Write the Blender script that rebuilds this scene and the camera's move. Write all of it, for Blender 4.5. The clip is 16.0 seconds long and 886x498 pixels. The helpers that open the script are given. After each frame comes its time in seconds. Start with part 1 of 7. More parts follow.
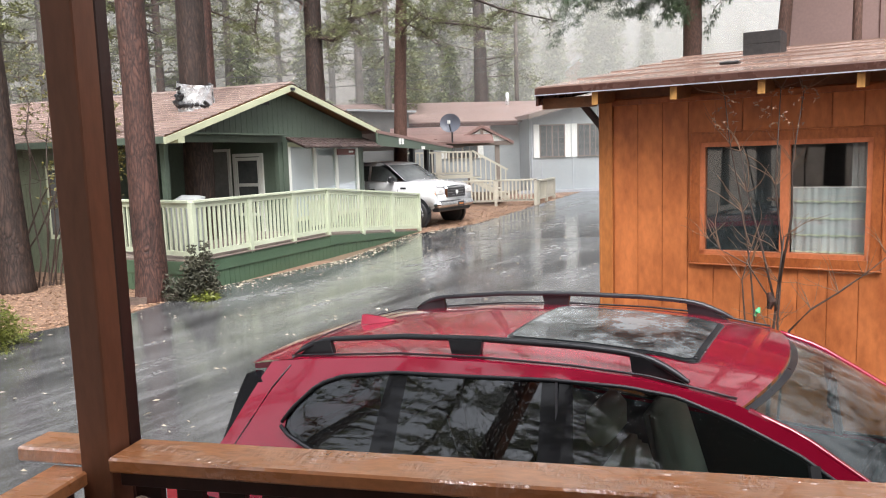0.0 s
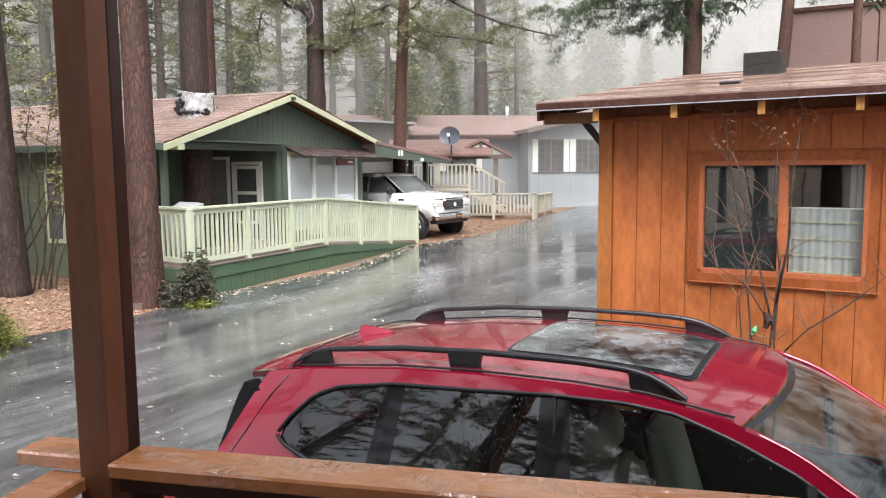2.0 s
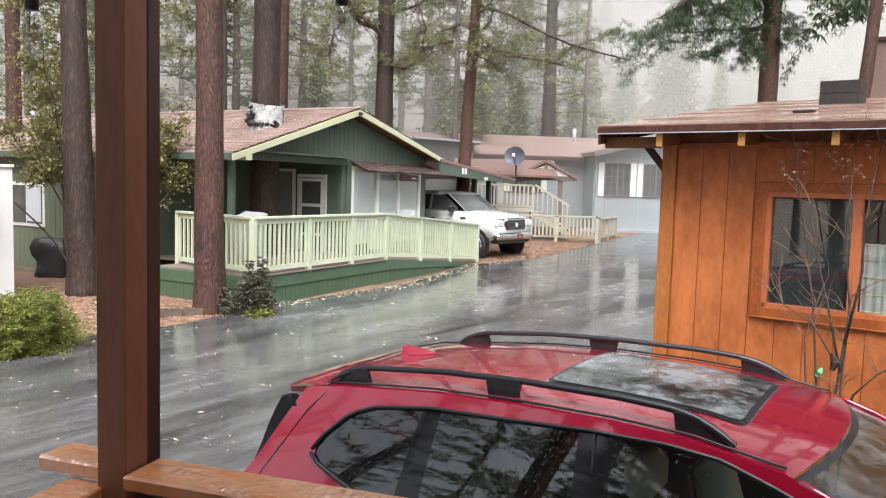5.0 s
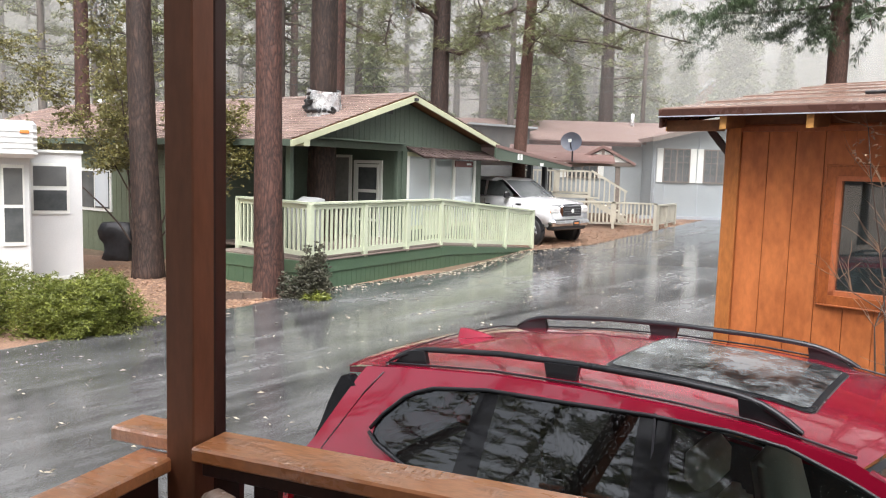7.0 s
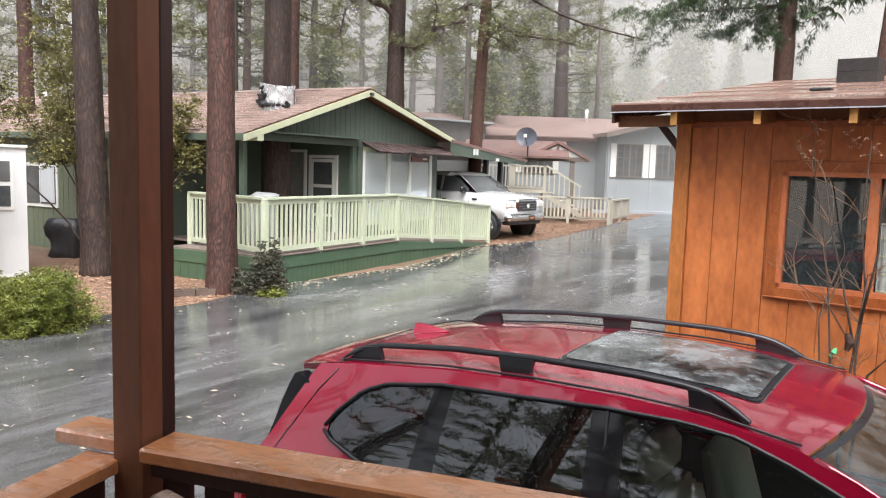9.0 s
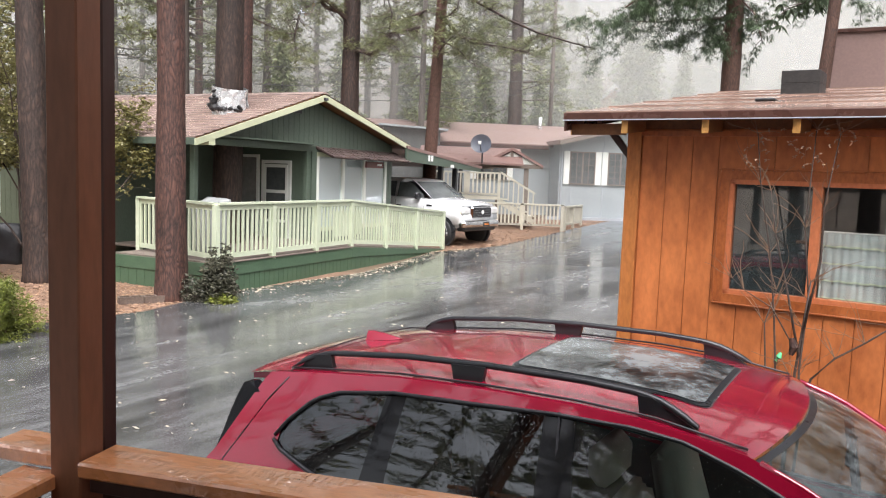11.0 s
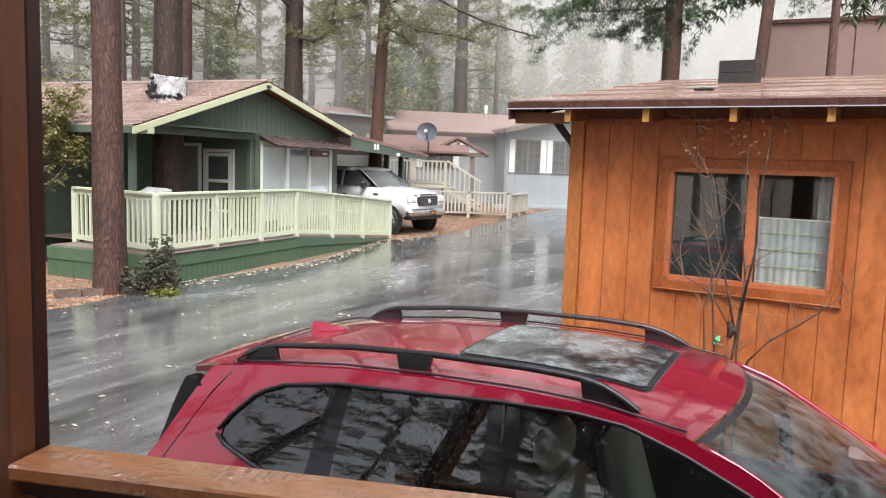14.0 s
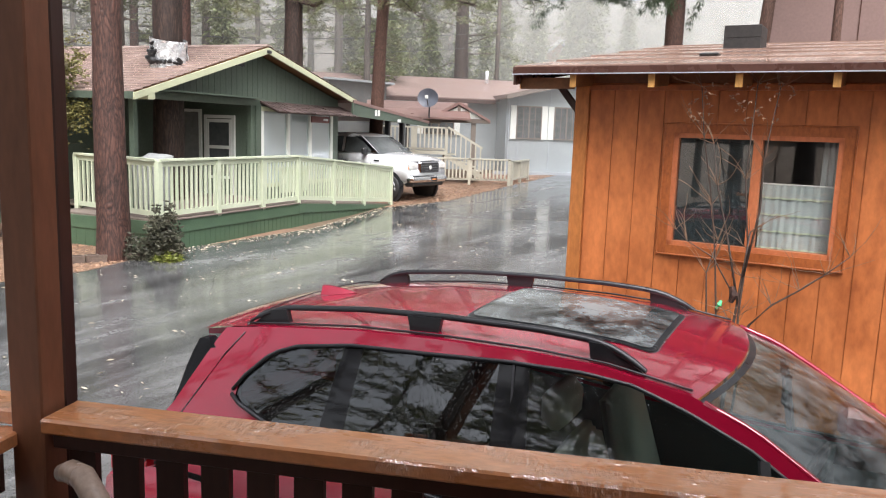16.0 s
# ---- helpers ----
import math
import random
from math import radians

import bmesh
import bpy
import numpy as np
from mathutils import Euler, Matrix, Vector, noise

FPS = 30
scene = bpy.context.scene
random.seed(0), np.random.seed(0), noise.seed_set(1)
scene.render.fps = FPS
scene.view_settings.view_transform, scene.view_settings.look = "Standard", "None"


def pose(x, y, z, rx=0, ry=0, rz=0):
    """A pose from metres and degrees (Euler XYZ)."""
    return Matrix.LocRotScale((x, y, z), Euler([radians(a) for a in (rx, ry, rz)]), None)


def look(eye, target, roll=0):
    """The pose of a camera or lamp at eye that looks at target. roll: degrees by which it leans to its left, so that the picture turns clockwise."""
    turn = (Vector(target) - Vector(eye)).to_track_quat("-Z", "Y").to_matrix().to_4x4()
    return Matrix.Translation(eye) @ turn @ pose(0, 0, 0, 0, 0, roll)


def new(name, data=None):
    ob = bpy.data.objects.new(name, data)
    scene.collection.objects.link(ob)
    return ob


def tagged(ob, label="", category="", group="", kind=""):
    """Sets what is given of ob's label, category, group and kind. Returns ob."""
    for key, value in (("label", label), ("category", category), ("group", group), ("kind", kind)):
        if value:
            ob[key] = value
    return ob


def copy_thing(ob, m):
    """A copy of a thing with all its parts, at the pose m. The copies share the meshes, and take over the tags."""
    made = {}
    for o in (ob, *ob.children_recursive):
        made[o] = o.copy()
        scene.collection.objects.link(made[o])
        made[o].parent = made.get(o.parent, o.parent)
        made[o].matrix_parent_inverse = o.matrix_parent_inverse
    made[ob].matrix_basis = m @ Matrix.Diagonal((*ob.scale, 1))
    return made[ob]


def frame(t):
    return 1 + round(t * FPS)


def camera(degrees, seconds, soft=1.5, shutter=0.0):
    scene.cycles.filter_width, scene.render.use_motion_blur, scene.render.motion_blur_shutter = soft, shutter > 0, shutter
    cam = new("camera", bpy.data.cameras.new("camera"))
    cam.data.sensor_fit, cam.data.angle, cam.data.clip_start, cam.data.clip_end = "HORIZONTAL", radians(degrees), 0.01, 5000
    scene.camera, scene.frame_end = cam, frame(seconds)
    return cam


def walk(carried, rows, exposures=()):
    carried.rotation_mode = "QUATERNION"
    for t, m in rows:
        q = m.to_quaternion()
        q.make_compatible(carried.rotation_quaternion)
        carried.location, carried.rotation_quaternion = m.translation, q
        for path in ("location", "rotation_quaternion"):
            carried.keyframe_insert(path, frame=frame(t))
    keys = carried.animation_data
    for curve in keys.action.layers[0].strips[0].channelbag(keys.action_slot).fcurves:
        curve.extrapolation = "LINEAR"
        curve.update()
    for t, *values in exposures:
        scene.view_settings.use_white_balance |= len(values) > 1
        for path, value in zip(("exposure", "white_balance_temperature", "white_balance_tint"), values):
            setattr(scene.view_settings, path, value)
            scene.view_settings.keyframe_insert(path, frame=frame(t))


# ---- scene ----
EXPOSURES = ((0.0, 0.84), (16.0, 0.84))
cam = camera(59.78, 16.0, soft=1.1)
PATH = [
    (0.0, pose(-0.062, -0.102, 2.607, 83.06, 1.78, -1.10)),
    (0.5, pose(-0.085, -0.096, 2.603, 82.94, 1.91, -1.81)),
    (1.0, pose(-0.092, -0.104, 2.605, 83.20, 1.76, -2.00)),
    (1.5, pose(-0.080, -0.111, 2.607, 83.48, 1.25, -1.86)),
    (2.0, pose(-0.081, -0.113, 2.611, 83.96, 0.52, -1.23)),
    (2.5, pose(-0.077, -0.113, 2.614, 84.18, -0.29, -0.62)),
    (3.0, pose(-0.052, -0.098, 2.611, 84.19, -0.98, -0.33)),
    (3.5, pose(-0.020, -0.068, 2.610, 84.17, -1.47, -0.17)),
    (4.0, pose(-0.004, -0.055, 2.605, 84.78, -1.69, 0.22)),
    (4.5, pose(-0.004, -0.032, 2.605, 84.92, -1.70, 1.74)),
    (5.0, pose(-0.006, -0.030, 2.617, 85.28, -1.69, 3.63)),
    (7.5, pose(-0.024, -0.028, 2.592, 83.76, -1.63, 7.83)),
    (8.0, pose(-0.012, -0.019, 2.589, 83.52, -1.58, 6.39)),
    (8.5, pose(-0.013, -0.020, 2.595, 83.87, -1.58, 5.43)),
    (9.0, pose(-0.014, -0.020, 2.597, 83.90, -1.69, 4.45)),
    (11.5, pose(-0.002, -0.001, 2.600, 84.67, -2.14, 0.40)),
    (12.0, pose(-0.001, -0.006, 2.602, 84.81, -2.19, -0.35)),
    (12.5, pose(0.000, 0.000, 2.600, 84.70, -2.20, -1.10)),
    (13.0, pose(0.006, 0.001, 2.604, 84.66, -2.17, -1.86)),
    (13.5, pose(0.004, -0.003, 2.607, 84.61, -2.04, -2.44)),
    (14.0, pose(0.007, 0.005, 2.602, 83.74, -1.89, -2.82)),
    (14.5, pose(0.006, -0.000, 2.607, 83.69, -1.83, -2.83)),
    (15.0, pose(0.004, 0.006, 2.605, 83.08, -1.90, -2.85)),
    (15.5, pose(-0.003, -0.009, 2.595, 82.44, -1.96, -2.66)),
    (16.0, pose(-0.036, -0.039, 2.593, 81.30, -1.93, -2.83)),
]
walk(cam, PATH, EXPOSURES)

# ---- sky and light: a bright, wet, overcast day ----
world = bpy.data.worlds.new("overcast_sky")
scene.world = world
world.use_nodes = True
wn, wl = world.node_tree.nodes, world.node_tree.links
wn.clear()
sky = wn.new("ShaderNodeTexSky")
sky.sky_type = "NISHITA"
sky.sun_disc = False
sky.sun_elevation = radians(48)
sky.sun_rotation = radians(175)
sky.air_density, sky.dust_density, sky.ozone_density = 1.0, 6.0, 1.0
hsv = wn.new("ShaderNodeHueSaturation")
hsv.inputs["Saturation"].default_value = 0.3
hsv.inputs["Value"].default_value = 0.85
bg = wn.new("ShaderNodeBackground")
bg.inputs["Strength"].default_value = 0.15
wo = wn.new("ShaderNodeOutputWorld")
wl.new(sky.outputs[0], hsv.inputs["Color"])
wl.new(hsv.outputs[0], bg.inputs["Color"])
wl.new(bg.outputs[0], wo.inputs["Surface"])

sun = new("sun", bpy.data.lights.new("sun", "SUN"))
sun.data.energy, sun.data.angle, sun.data.color = 3.65, radians(60), (0.975, 0.94, 1.0)
sun.matrix_world = look((1, -6, 15), (0, 0, 0))

# ---- materials ----
def ramp(nt, fac, stops):
    r = nt.nodes.new("ShaderNodeValToRGB")
    while len(r.color_ramp.elements) < len(stops):
        r.color_ramp.elements.new(0.5)
    for e, (p, c) in zip(r.color_ramp.elements, stops):
        e.position, e.color = p, (*c, 1) if len(c) == 3 else (c[0], c[0], c[0], 1)
    nt.links.new(fac, r.inputs[0])
    return r.outputs[0]


def noise_tex(nt, scale, detail=4, rough=0.6, stretch=None, coords="Object"):
    tc = nt.nodes.new("ShaderNodeTexCoord")
    vec = tc.outputs[coords]
    if stretch:
        mp = nt.nodes.new("ShaderNodeMapping")
        mp.inputs["Scale"].default_value = stretch
        nt.links.new(vec, mp.inputs[0])
        vec = mp.outputs[0]
    n = nt.nodes.new("ShaderNodeTexNoise")
    n.inputs["Scale"].default_value, n.inputs["Detail"].default_value, n.inputs["Roughness"].default_value = scale, detail, rough
    nt.links.new(vec, n.inputs["Vector"])
    return n.outputs["Fac"]


def mixc(nt, fac, a, b, mode="MIX"):
    m = nt.nodes.new("ShaderNodeMix")
    m.data_type, m.blend_type = "RGBA", mode
    for sock, v in ((m.inputs["Factor"], fac), (m.inputs["A"], a), (m.inputs["B"], b)):
        if isinstance(v, (int, float)):
            sock.default_value = v
        elif isinstance(v, tuple):
            sock.default_value = (*v, 1)
        else:
            nt.links.new(v, sock)
    return m.outputs["Result"]


def mat(name, dark, light, rough=(0.5, 0.6), scale=3.0, stretch=None, fine=40.0, fine_amount=0.25, bump=0.15, bump_dist=0.01,
        metallic=0.0, coat=0.0, random_tint=0.0, island=False, specular=0.5):
    m = bpy.data.materials.new(name)
    m.use_nodes = True
    nt = m.node_tree
    p = nt.nodes["Principled BSDF"]
    big = noise_tex(nt, scale, 5, 0.6, stretch)
    small = noise_tex(nt, fine, 3, 0.6, stretch)
    c = ramp(nt, big, [(0.3, dark), (0.7, light)])
    c = mixc(nt, fine_amount, c, ramp(nt, small, [(0.3, tuple(v * 0.45 for v in dark)), (0.7, tuple(min(1, v * 1.3) for v in light))]))
    if random_tint:
        if island:
            g = nt.nodes.new("ShaderNodeNewGeometry").outputs["Random Per Island"]
        else:
            g = nt.nodes.new("ShaderNodeObjectInfo").outputs["Random"]
        lo, hi = 1 - random_tint, 1 + random_tint
        c = mixc(nt, 1.0, c, ramp(nt, g, [(0.0, (lo, lo, lo)), (1.0, (min(1, hi), min(1, hi * 0.98), min(1, hi * 0.95)))]), "MULTIPLY")
    nt.links.new(c, p.inputs["Base Color"])
    nt.links.new(ramp(nt, big, [(0.3, (rough[0],)), (0.7, (rough[1],))]), p.inputs["Roughness"])
    p.inputs["Metallic"].default_value = metallic
    p.inputs["Coat Weight"].default_value = coat
    p.inputs["Coat Roughness"].default_value = 0.04
    p.inputs["Specular IOR Level"].default_value = specular
    if bump:
        b = nt.nodes.new("ShaderNodeBump")
        b.inputs["Strength"].default_value, b.inputs["Distance"].default_value = bump, bump_dist
        nt.links.new(small, b.inputs["Height"])
        nt.links.new(b.outputs[0], p.inputs["Normal"])
    return m


def glass_mat(name, tint, gloss=0.0, drops=False, blur=0.02, film=0.0, edge=4.0, haze=0.0):
    m = bpy.data.materials.new(name)
    m.use_nodes = True
    nt = m.node_tree
    nt.nodes.clear()
    out = nt.nodes.new("ShaderNodeOutputMaterial")
    tr = nt.nodes.new("ShaderNodeBsdfTransparent")
    tr.inputs[0].default_value = (*tint, 1)
    gl = nt.nodes.new("ShaderNodeBsdfGlossy")
    gl.inputs["Roughness"].default_value = blur
    gl.inputs["Color"].default_value = (0.95, 0.97, 1, 1)
    fr = nt.nodes.new("ShaderNodeLayerWeight")
    fr.inputs["Blend"].default_value = 0.5
    po = nt.nodes.new("ShaderNodeMath")
    po.operation = "POWER"
    po.inputs[1].default_value = edge
    nt.links.new(fr.outputs["Facing"], po.inputs[0])
    ad = nt.nodes.new("ShaderNodeMath")
    ad.operation = "ADD"
    ad.use_clamp = True
    ad.inputs[1].default_value = gloss + 0.04
    nt.links.new(po.outputs[0], ad.inputs[0])
    mx = nt.nodes.new("ShaderNodeMixShader")
    nt.links.new(ad.outputs[0], mx.inputs[0])
    nt.links.new(tr.outputs[0], mx.inputs[1])
    nt.links.new(gl.outputs[0], mx.inputs[2])
    if drops:
        v = nt.nodes.new("ShaderNodeTexVoronoi")
        v.inputs["Scale"].default_value = 95
        tc = nt.nodes.new("ShaderNodeTexCoord")
        nt.links.new(tc.outputs["Object"], v.inputs["Vector"])
        r = ramp(nt, v.outputs["Distance"], [(0.12, (1.0,)), (0.32, (0.0,))])
        b = nt.nodes.new("ShaderNodeBump")
        b.inputs["Strength"].default_value, b.inputs["Distance"].default_value = 0.25, 0.004
        nt.links.new(r, b.inputs["Height"])
        nt.links.new(b.outputs[0], gl.inputs["Normal"])
    if film:
        # a thin uneven sheet of rain water on the glass
        sheet = nt.nodes.new("ShaderNodeBump")
        sheet.inputs["Strength"].default_value, sheet.inputs["Distance"].default_value = 0.6, film
        nt.links.new(noise_tex(nt, 15, 4, 0.55), sheet.inputs["Height"])
        nt.links.new(sheet.outputs[0], b.inputs["Normal"])
    top = mx.outputs[0]
    if haze:
        # pale diffuse patches for water beads, also painting in the whitish sheen
        di = nt.nodes.new("ShaderNodeBsdfDiffuse")
        di.inputs["Color"].default_value = (0.68, 0.75, 0.75, 1)
        hz = nt.nodes.new("ShaderNodeMixShader")
        nt.links.new(ramp(nt, noise_tex(nt, 5, 6, 0.8), [(0.44, (haze * 0.15,)), (0.62, (haze * 2.6,))]), hz.inputs[0])
        nt.links.new(top, hz.inputs[1])
        nt.links.new(di.outputs[0], hz.inputs[2])
        top = hz.outputs[0]
    nt.links.new(top, out.inputs[0])
    return m


def asphalt_mat():
    m = bpy.data.materials.new("wet_asphalt")
    m.use_nodes = True
    nt = m.node_tree
    p = nt.nodes["Principled BSDF"]
    tc = nt.nodes.new("ShaderNodeTexCoord")
    turn = nt.nodes.new("ShaderNodeMapping")
    turn.inputs["Rotation"].default_value = (0, 0, radians(-58))
    nt.links.new(tc.outputs["Object"], turn.inputs[0])
    long = nt.nodes.new("ShaderNodeMapping")
    long.inputs["Scale"].default_value = (0.16, 1.0, 1.0)
    nt.links.new(turn.outputs[0], long.inputs[0])
    lane = nt.nodes.new("ShaderNodeTexNoise")
    lane.inputs["Scale"].default_value, lane.inputs["Detail"].default_value = 1.5, 5
    nt.links.new(long.outputs[0], lane.inputs["Vector"])
    fine_lane = nt.nodes.new("ShaderNodeTexNoise")
    fine_lane.inputs["Scale"].default_value, fine_lane.inputs["Detail"].default_value = 5.5, 4
    nt.links.new(long.outputs[0], fine_lane.inputs["Vector"])
    big = mixc(nt, 0.62, noise_tex(nt, 0.4, 5, 0.6), lane.outputs["Fac"])
    big = mixc(nt, 0.28, big, fine_lane.outputs["Fac"])
    mid = noise_tex(nt, 2.5, 4, 0.65)
    grit = noise_tex(nt, 75, 3, 0.75)
    c = ramp(nt, big, [(0.42, (0.022, 0.024, 0.025)), (0.60, (0.16, 0.165, 0.165))])
    c = mixc(nt, 0.30, c, ramp(nt, grit, [(0.38, (0.008, 0.009, 0.010)), (0.66, (0.22, 0.22, 0.215))]))
    nt.links.new(c, p.inputs["Base Color"])
    wet = mixc(nt, 0.3, big, mid)
    nt.links.new(ramp(nt, wet, [(0.40, (0.02,)), (0.50, (0.10,)), (0.64, (0.40,))]), p.inputs["Roughness"])
    p.inputs["Specular IOR Level"].default_value = 1.0
    b = nt.nodes.new("ShaderNodeBump")
    b.inputs["Strength"].default_value, b.inputs["Distance"].default_value = 0.09, 0.009
    nt.links.new(mixc(nt, 0.3, grit, mid), b.inputs["Height"])
    nt.links.new(b.outputs[0], p.inputs["Normal"])
    return m


def wet_rail_mat():
    # base lifted to make up for skylight lost under the porch roof
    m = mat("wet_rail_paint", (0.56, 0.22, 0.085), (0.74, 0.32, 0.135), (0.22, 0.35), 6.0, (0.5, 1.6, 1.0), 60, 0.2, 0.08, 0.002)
    nt = m.node_tree
    p = nt.nodes["Principled BSDF"]
    # a film of rain, rippled where it stands in pools
    p.inputs["Coat IOR"].default_value = 2.9
    p.inputs["Coat Roughness"].default_value = 0.03
    pool = ramp(nt, noise_tex(nt, 7, 3, 0.55, (0.7, 1.8, 1.0)), [(0.46, (0.0,)), (0.58, (1.0,))])
    nt.links.new(ramp(nt, pool, [(0.0, (0.40,)), (1.0, (1.0,))]), p.inputs["Coat Weight"])
    ripple = mixc(nt, 1.0, pool, ramp(nt, noise_tex(nt, 26, 3, 0.55, (2.0, 0.8, 1.0)), [(0.35, (0.0,)), (0.65, (1.0,))]), "MULTIPLY")
    b = nt.nodes.new("ShaderNodeBump")
    b.inputs["Strength"].default_value, b.inputs["Distance"].default_value = 0.9, 0.008
    nt.links.new(mixc(nt, 0.12, ripple, noise_tex(nt, 14, 3, 0.5)), b.inputs["Height"])
    nt.links.new(b.outputs[0], p.inputs["Coat Normal"])
    return m


M = {}
M["asphalt"] = asphalt_mat()
M["litter"] = mat("leaf_litter_ground", (0.10, 0.06, 0.038), (0.30, 0.185, 0.12), (0.6, 0.85), 2.2, None, 38, 0.6, 0.6, 0.03)
M["forest_floor"] = mat("forest_floor", (0.08, 0.055, 0.035), (0.17, 0.12, 0.075), (0.7, 0.9), 0.6, None, 9, 0.4, 0.5, 0.05)
M["leaf"] = mat("fallen_leaf", (0.27, 0.14, 0.075), (0.60, 0.40, 0.27), (0.3, 0.5), 2.0, None, 50, 0.2, 0, random_tint=0.45, island=True)
M["pale_leaf"] = mat("pale_wet_leaf", (0.42, 0.36, 0.26), (0.62, 0.55, 0.42), (0.2, 0.4), 2.0, None, 50, 0.2, 0, random_tint=0.3, island=True)
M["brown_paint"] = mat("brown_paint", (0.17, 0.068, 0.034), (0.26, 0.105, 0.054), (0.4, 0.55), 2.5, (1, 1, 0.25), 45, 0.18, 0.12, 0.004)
# dark paint, deepened to hold the shade below the porch rail
M["dark_brown"] = mat("dark_shaded_brown_paint", (0.034, 0.014, 0.011), (0.058, 0.024, 0.018), (0.35, 0.5), 3, (1, 1, 0.2), 50, 0.2, 0.12, 0.004)
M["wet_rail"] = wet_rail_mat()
M["stain"] = mat("orange_stained_plywood", (0.27, 0.070, 0.019), (0.62, 0.20, 0.058), (0.42, 0.6), 3.0, (1.0, 1.0, 0.45), 22, 0.22, 0.15, 0.003, random_tint=0.12)
M["casing"] = mat("red_brown_window_casing", (0.22, 0.055, 0.014), (0.42, 0.125, 0.033), (0.35, 0.5), 5.0, (1, 1, 0.5), 45, 0.3, 0.15, 0.003)
M["stain_trim"] = mat("honey_stained_trim", (0.35, 0.115, 0.028), (0.54, 0.20, 0.052), (0.4, 0.55), 3.5, (1, 1, 0.3), 40, 0.3, 0.15, 0.004, random_tint=0.1)
M["honey"] = mat("honey_rafter_wood", (0.46, 0.22, 0.055), (0.62, 0.33, 0.10), (0.4, 0.55), 3.5, (1, 1, 0.3), 40, 0.3, 0.15, 0.004, random_tint=0.1)
M["red_trim"] = mat("rust_window_frame", (0.40, 0.115, 0.045), (0.55, 0.18, 0.075), (0.35, 0.5), 4, (1, 1, 0.4), 50, 0.25, 0.12, 0.003)
# also colours the rafter sides, with the eave's shade in the tone
M["soffit"] = mat("dark_shaded_soffit", (0.13, 0.05, 0.017), (0.22, 0.09, 0.03), (0.5, 0.65), 3, None, 40, 0.3, 0.1, 0.004)
M["gutter"] = mat("brown_drip_edge", (0.05, 0.022, 0.016), (0.09, 0.04, 0.03), (0.2, 0.35), 4, None, 40, 0.2, 0.05)
M["roll_roof"] = mat("wet_roll_roofing", (0.21, 0.135, 0.108), (0.34, 0.235, 0.19), (0.06, 0.3), 1.6, None, 90, 0.3, 0.15, 0.004)
M["shingle"] = mat("brown_asphalt_shingle", (0.30, 0.21, 0.18), (0.44, 0.335, 0.295), (0.12, 0.28), 1.4, None, 80, 0.35, 0.3, 0.006, random_tint=0.14, island=True)
M["shake"] = mat("weathered_shake", (0.06, 0.042, 0.038), (0.15, 0.105, 0.095), (0.5, 0.7), 4, None, 60, 0.4, 0.4, 0.006, random_tint=0.4, island=True)
M["green"] = mat("dark_green_siding", (0.072, 0.100, 0.075), (0.108, 0.142, 0.108), (0.4, 0.6), 1.6, (1, 1, 0.4), 35, 0.2, 0.1, 0.004)
# lighter copy of the green, for the wall lit by open sky
M["lit_green"] = mat("lit_green_siding", (0.115, 0.140, 0.092), (0.165, 0.195, 0.132), (0.4, 0.6), 1.6, (1, 1, 0.4), 35, 0.2, 0.1, 0.004)
M["green_skirt"] = mat("mid_green_skirting", (0.055, 0.10, 0.06), (0.085, 0.145, 0.085), (0.35, 0.55), 1.8, None, 35, 0.2, 0.1, 0.004)
M["mint"] = mat("pale_mint_paint", (0.52, 0.585, 0.42), (0.62, 0.67, 0.51), (0.35, 0.5), 2.2, None, 45, 0.12, 0.06, 0.003, random_tint=0.06)
M["cream"] = mat("cream_green_fascia", (0.50, 0.53, 0.35), (0.60, 0.62, 0.43), (0.4, 0.5), 2.2, None, 45, 0.12, 0.05)
M["white_trim"] = mat("white_trim", (0.70, 0.73, 0.68), (0.80, 0.82, 0.78), (0.35, 0.5), 3, None, 50, 0.1, 0.04)
M["white_metal"] = mat("white_trailer_skin", (0.62, 0.64, 0.635), (0.70, 0.715, 0.71), (0.3, 0.45), 1.2, None, 40, 0.08, 0.03)
M["blind"] = mat("closed_white_blind", (0.50, 0.55, 0.58), (0.60, 0.64, 0.66), (0.5, 0.6), 2.5, (1, 1, 0.2), 40, 0.1, 0.05)
M["curtain"] = mat("sheer_white_curtain", (0.34, 0.38, 0.365), (0.50, 0.545, 0.52), (0.7, 0.8), 5, (1, 1, 0.12), 30, 0.2, 0.1)
M["bluegrey"] = mat("pale_blue_siding", (0.29, 0.325, 0.335), (0.36, 0.395, 0.405), (0.4, 0.6), 0.9, None, 25, 0.1, 0.05)
M["grey_roof"] = mat("faded_pink_brown_roof", (0.19, 0.13, 0.115), (0.27, 0.195, 0.17), (0.3, 0.5), 0.7, None, 25, 0.25, 0.2)
M["rust_roof"] = mat("red_brown_porch_roof", (0.19, 0.115, 0.10), (0.27, 0.17, 0.15), (0.25, 0.45), 0.9, None, 25, 0.2, 0.1)
M["cream_fence"] = mat("weathered_cream_fence", (0.43, 0.41, 0.33), (0.56, 0.535, 0.44), (0.5, 0.6), 1.5, None, 30, 0.15, 0.05, random_tint=0.08)
M["brown_wall"] = mat("mauve_brown_wall", (0.19, 0.125, 0.11), (0.25, 0.165, 0.148), (0.6, 0.75), 0.5, None, 18, 0.15, 0.06)
M["chimney"] = mat("sooty_chimney_block", (0.010, 0.010, 0.010), (0.032, 0.028, 0.026), (0.5, 0.7), 4, None, 30, 0.4, 0.4)
M["interior"] = mat("dark_interior", (0.14, 0.15, 0.15), (0.24, 0.24, 0.23), (0.7, 0.8), 1.2, None, 10, 0.2, 0)
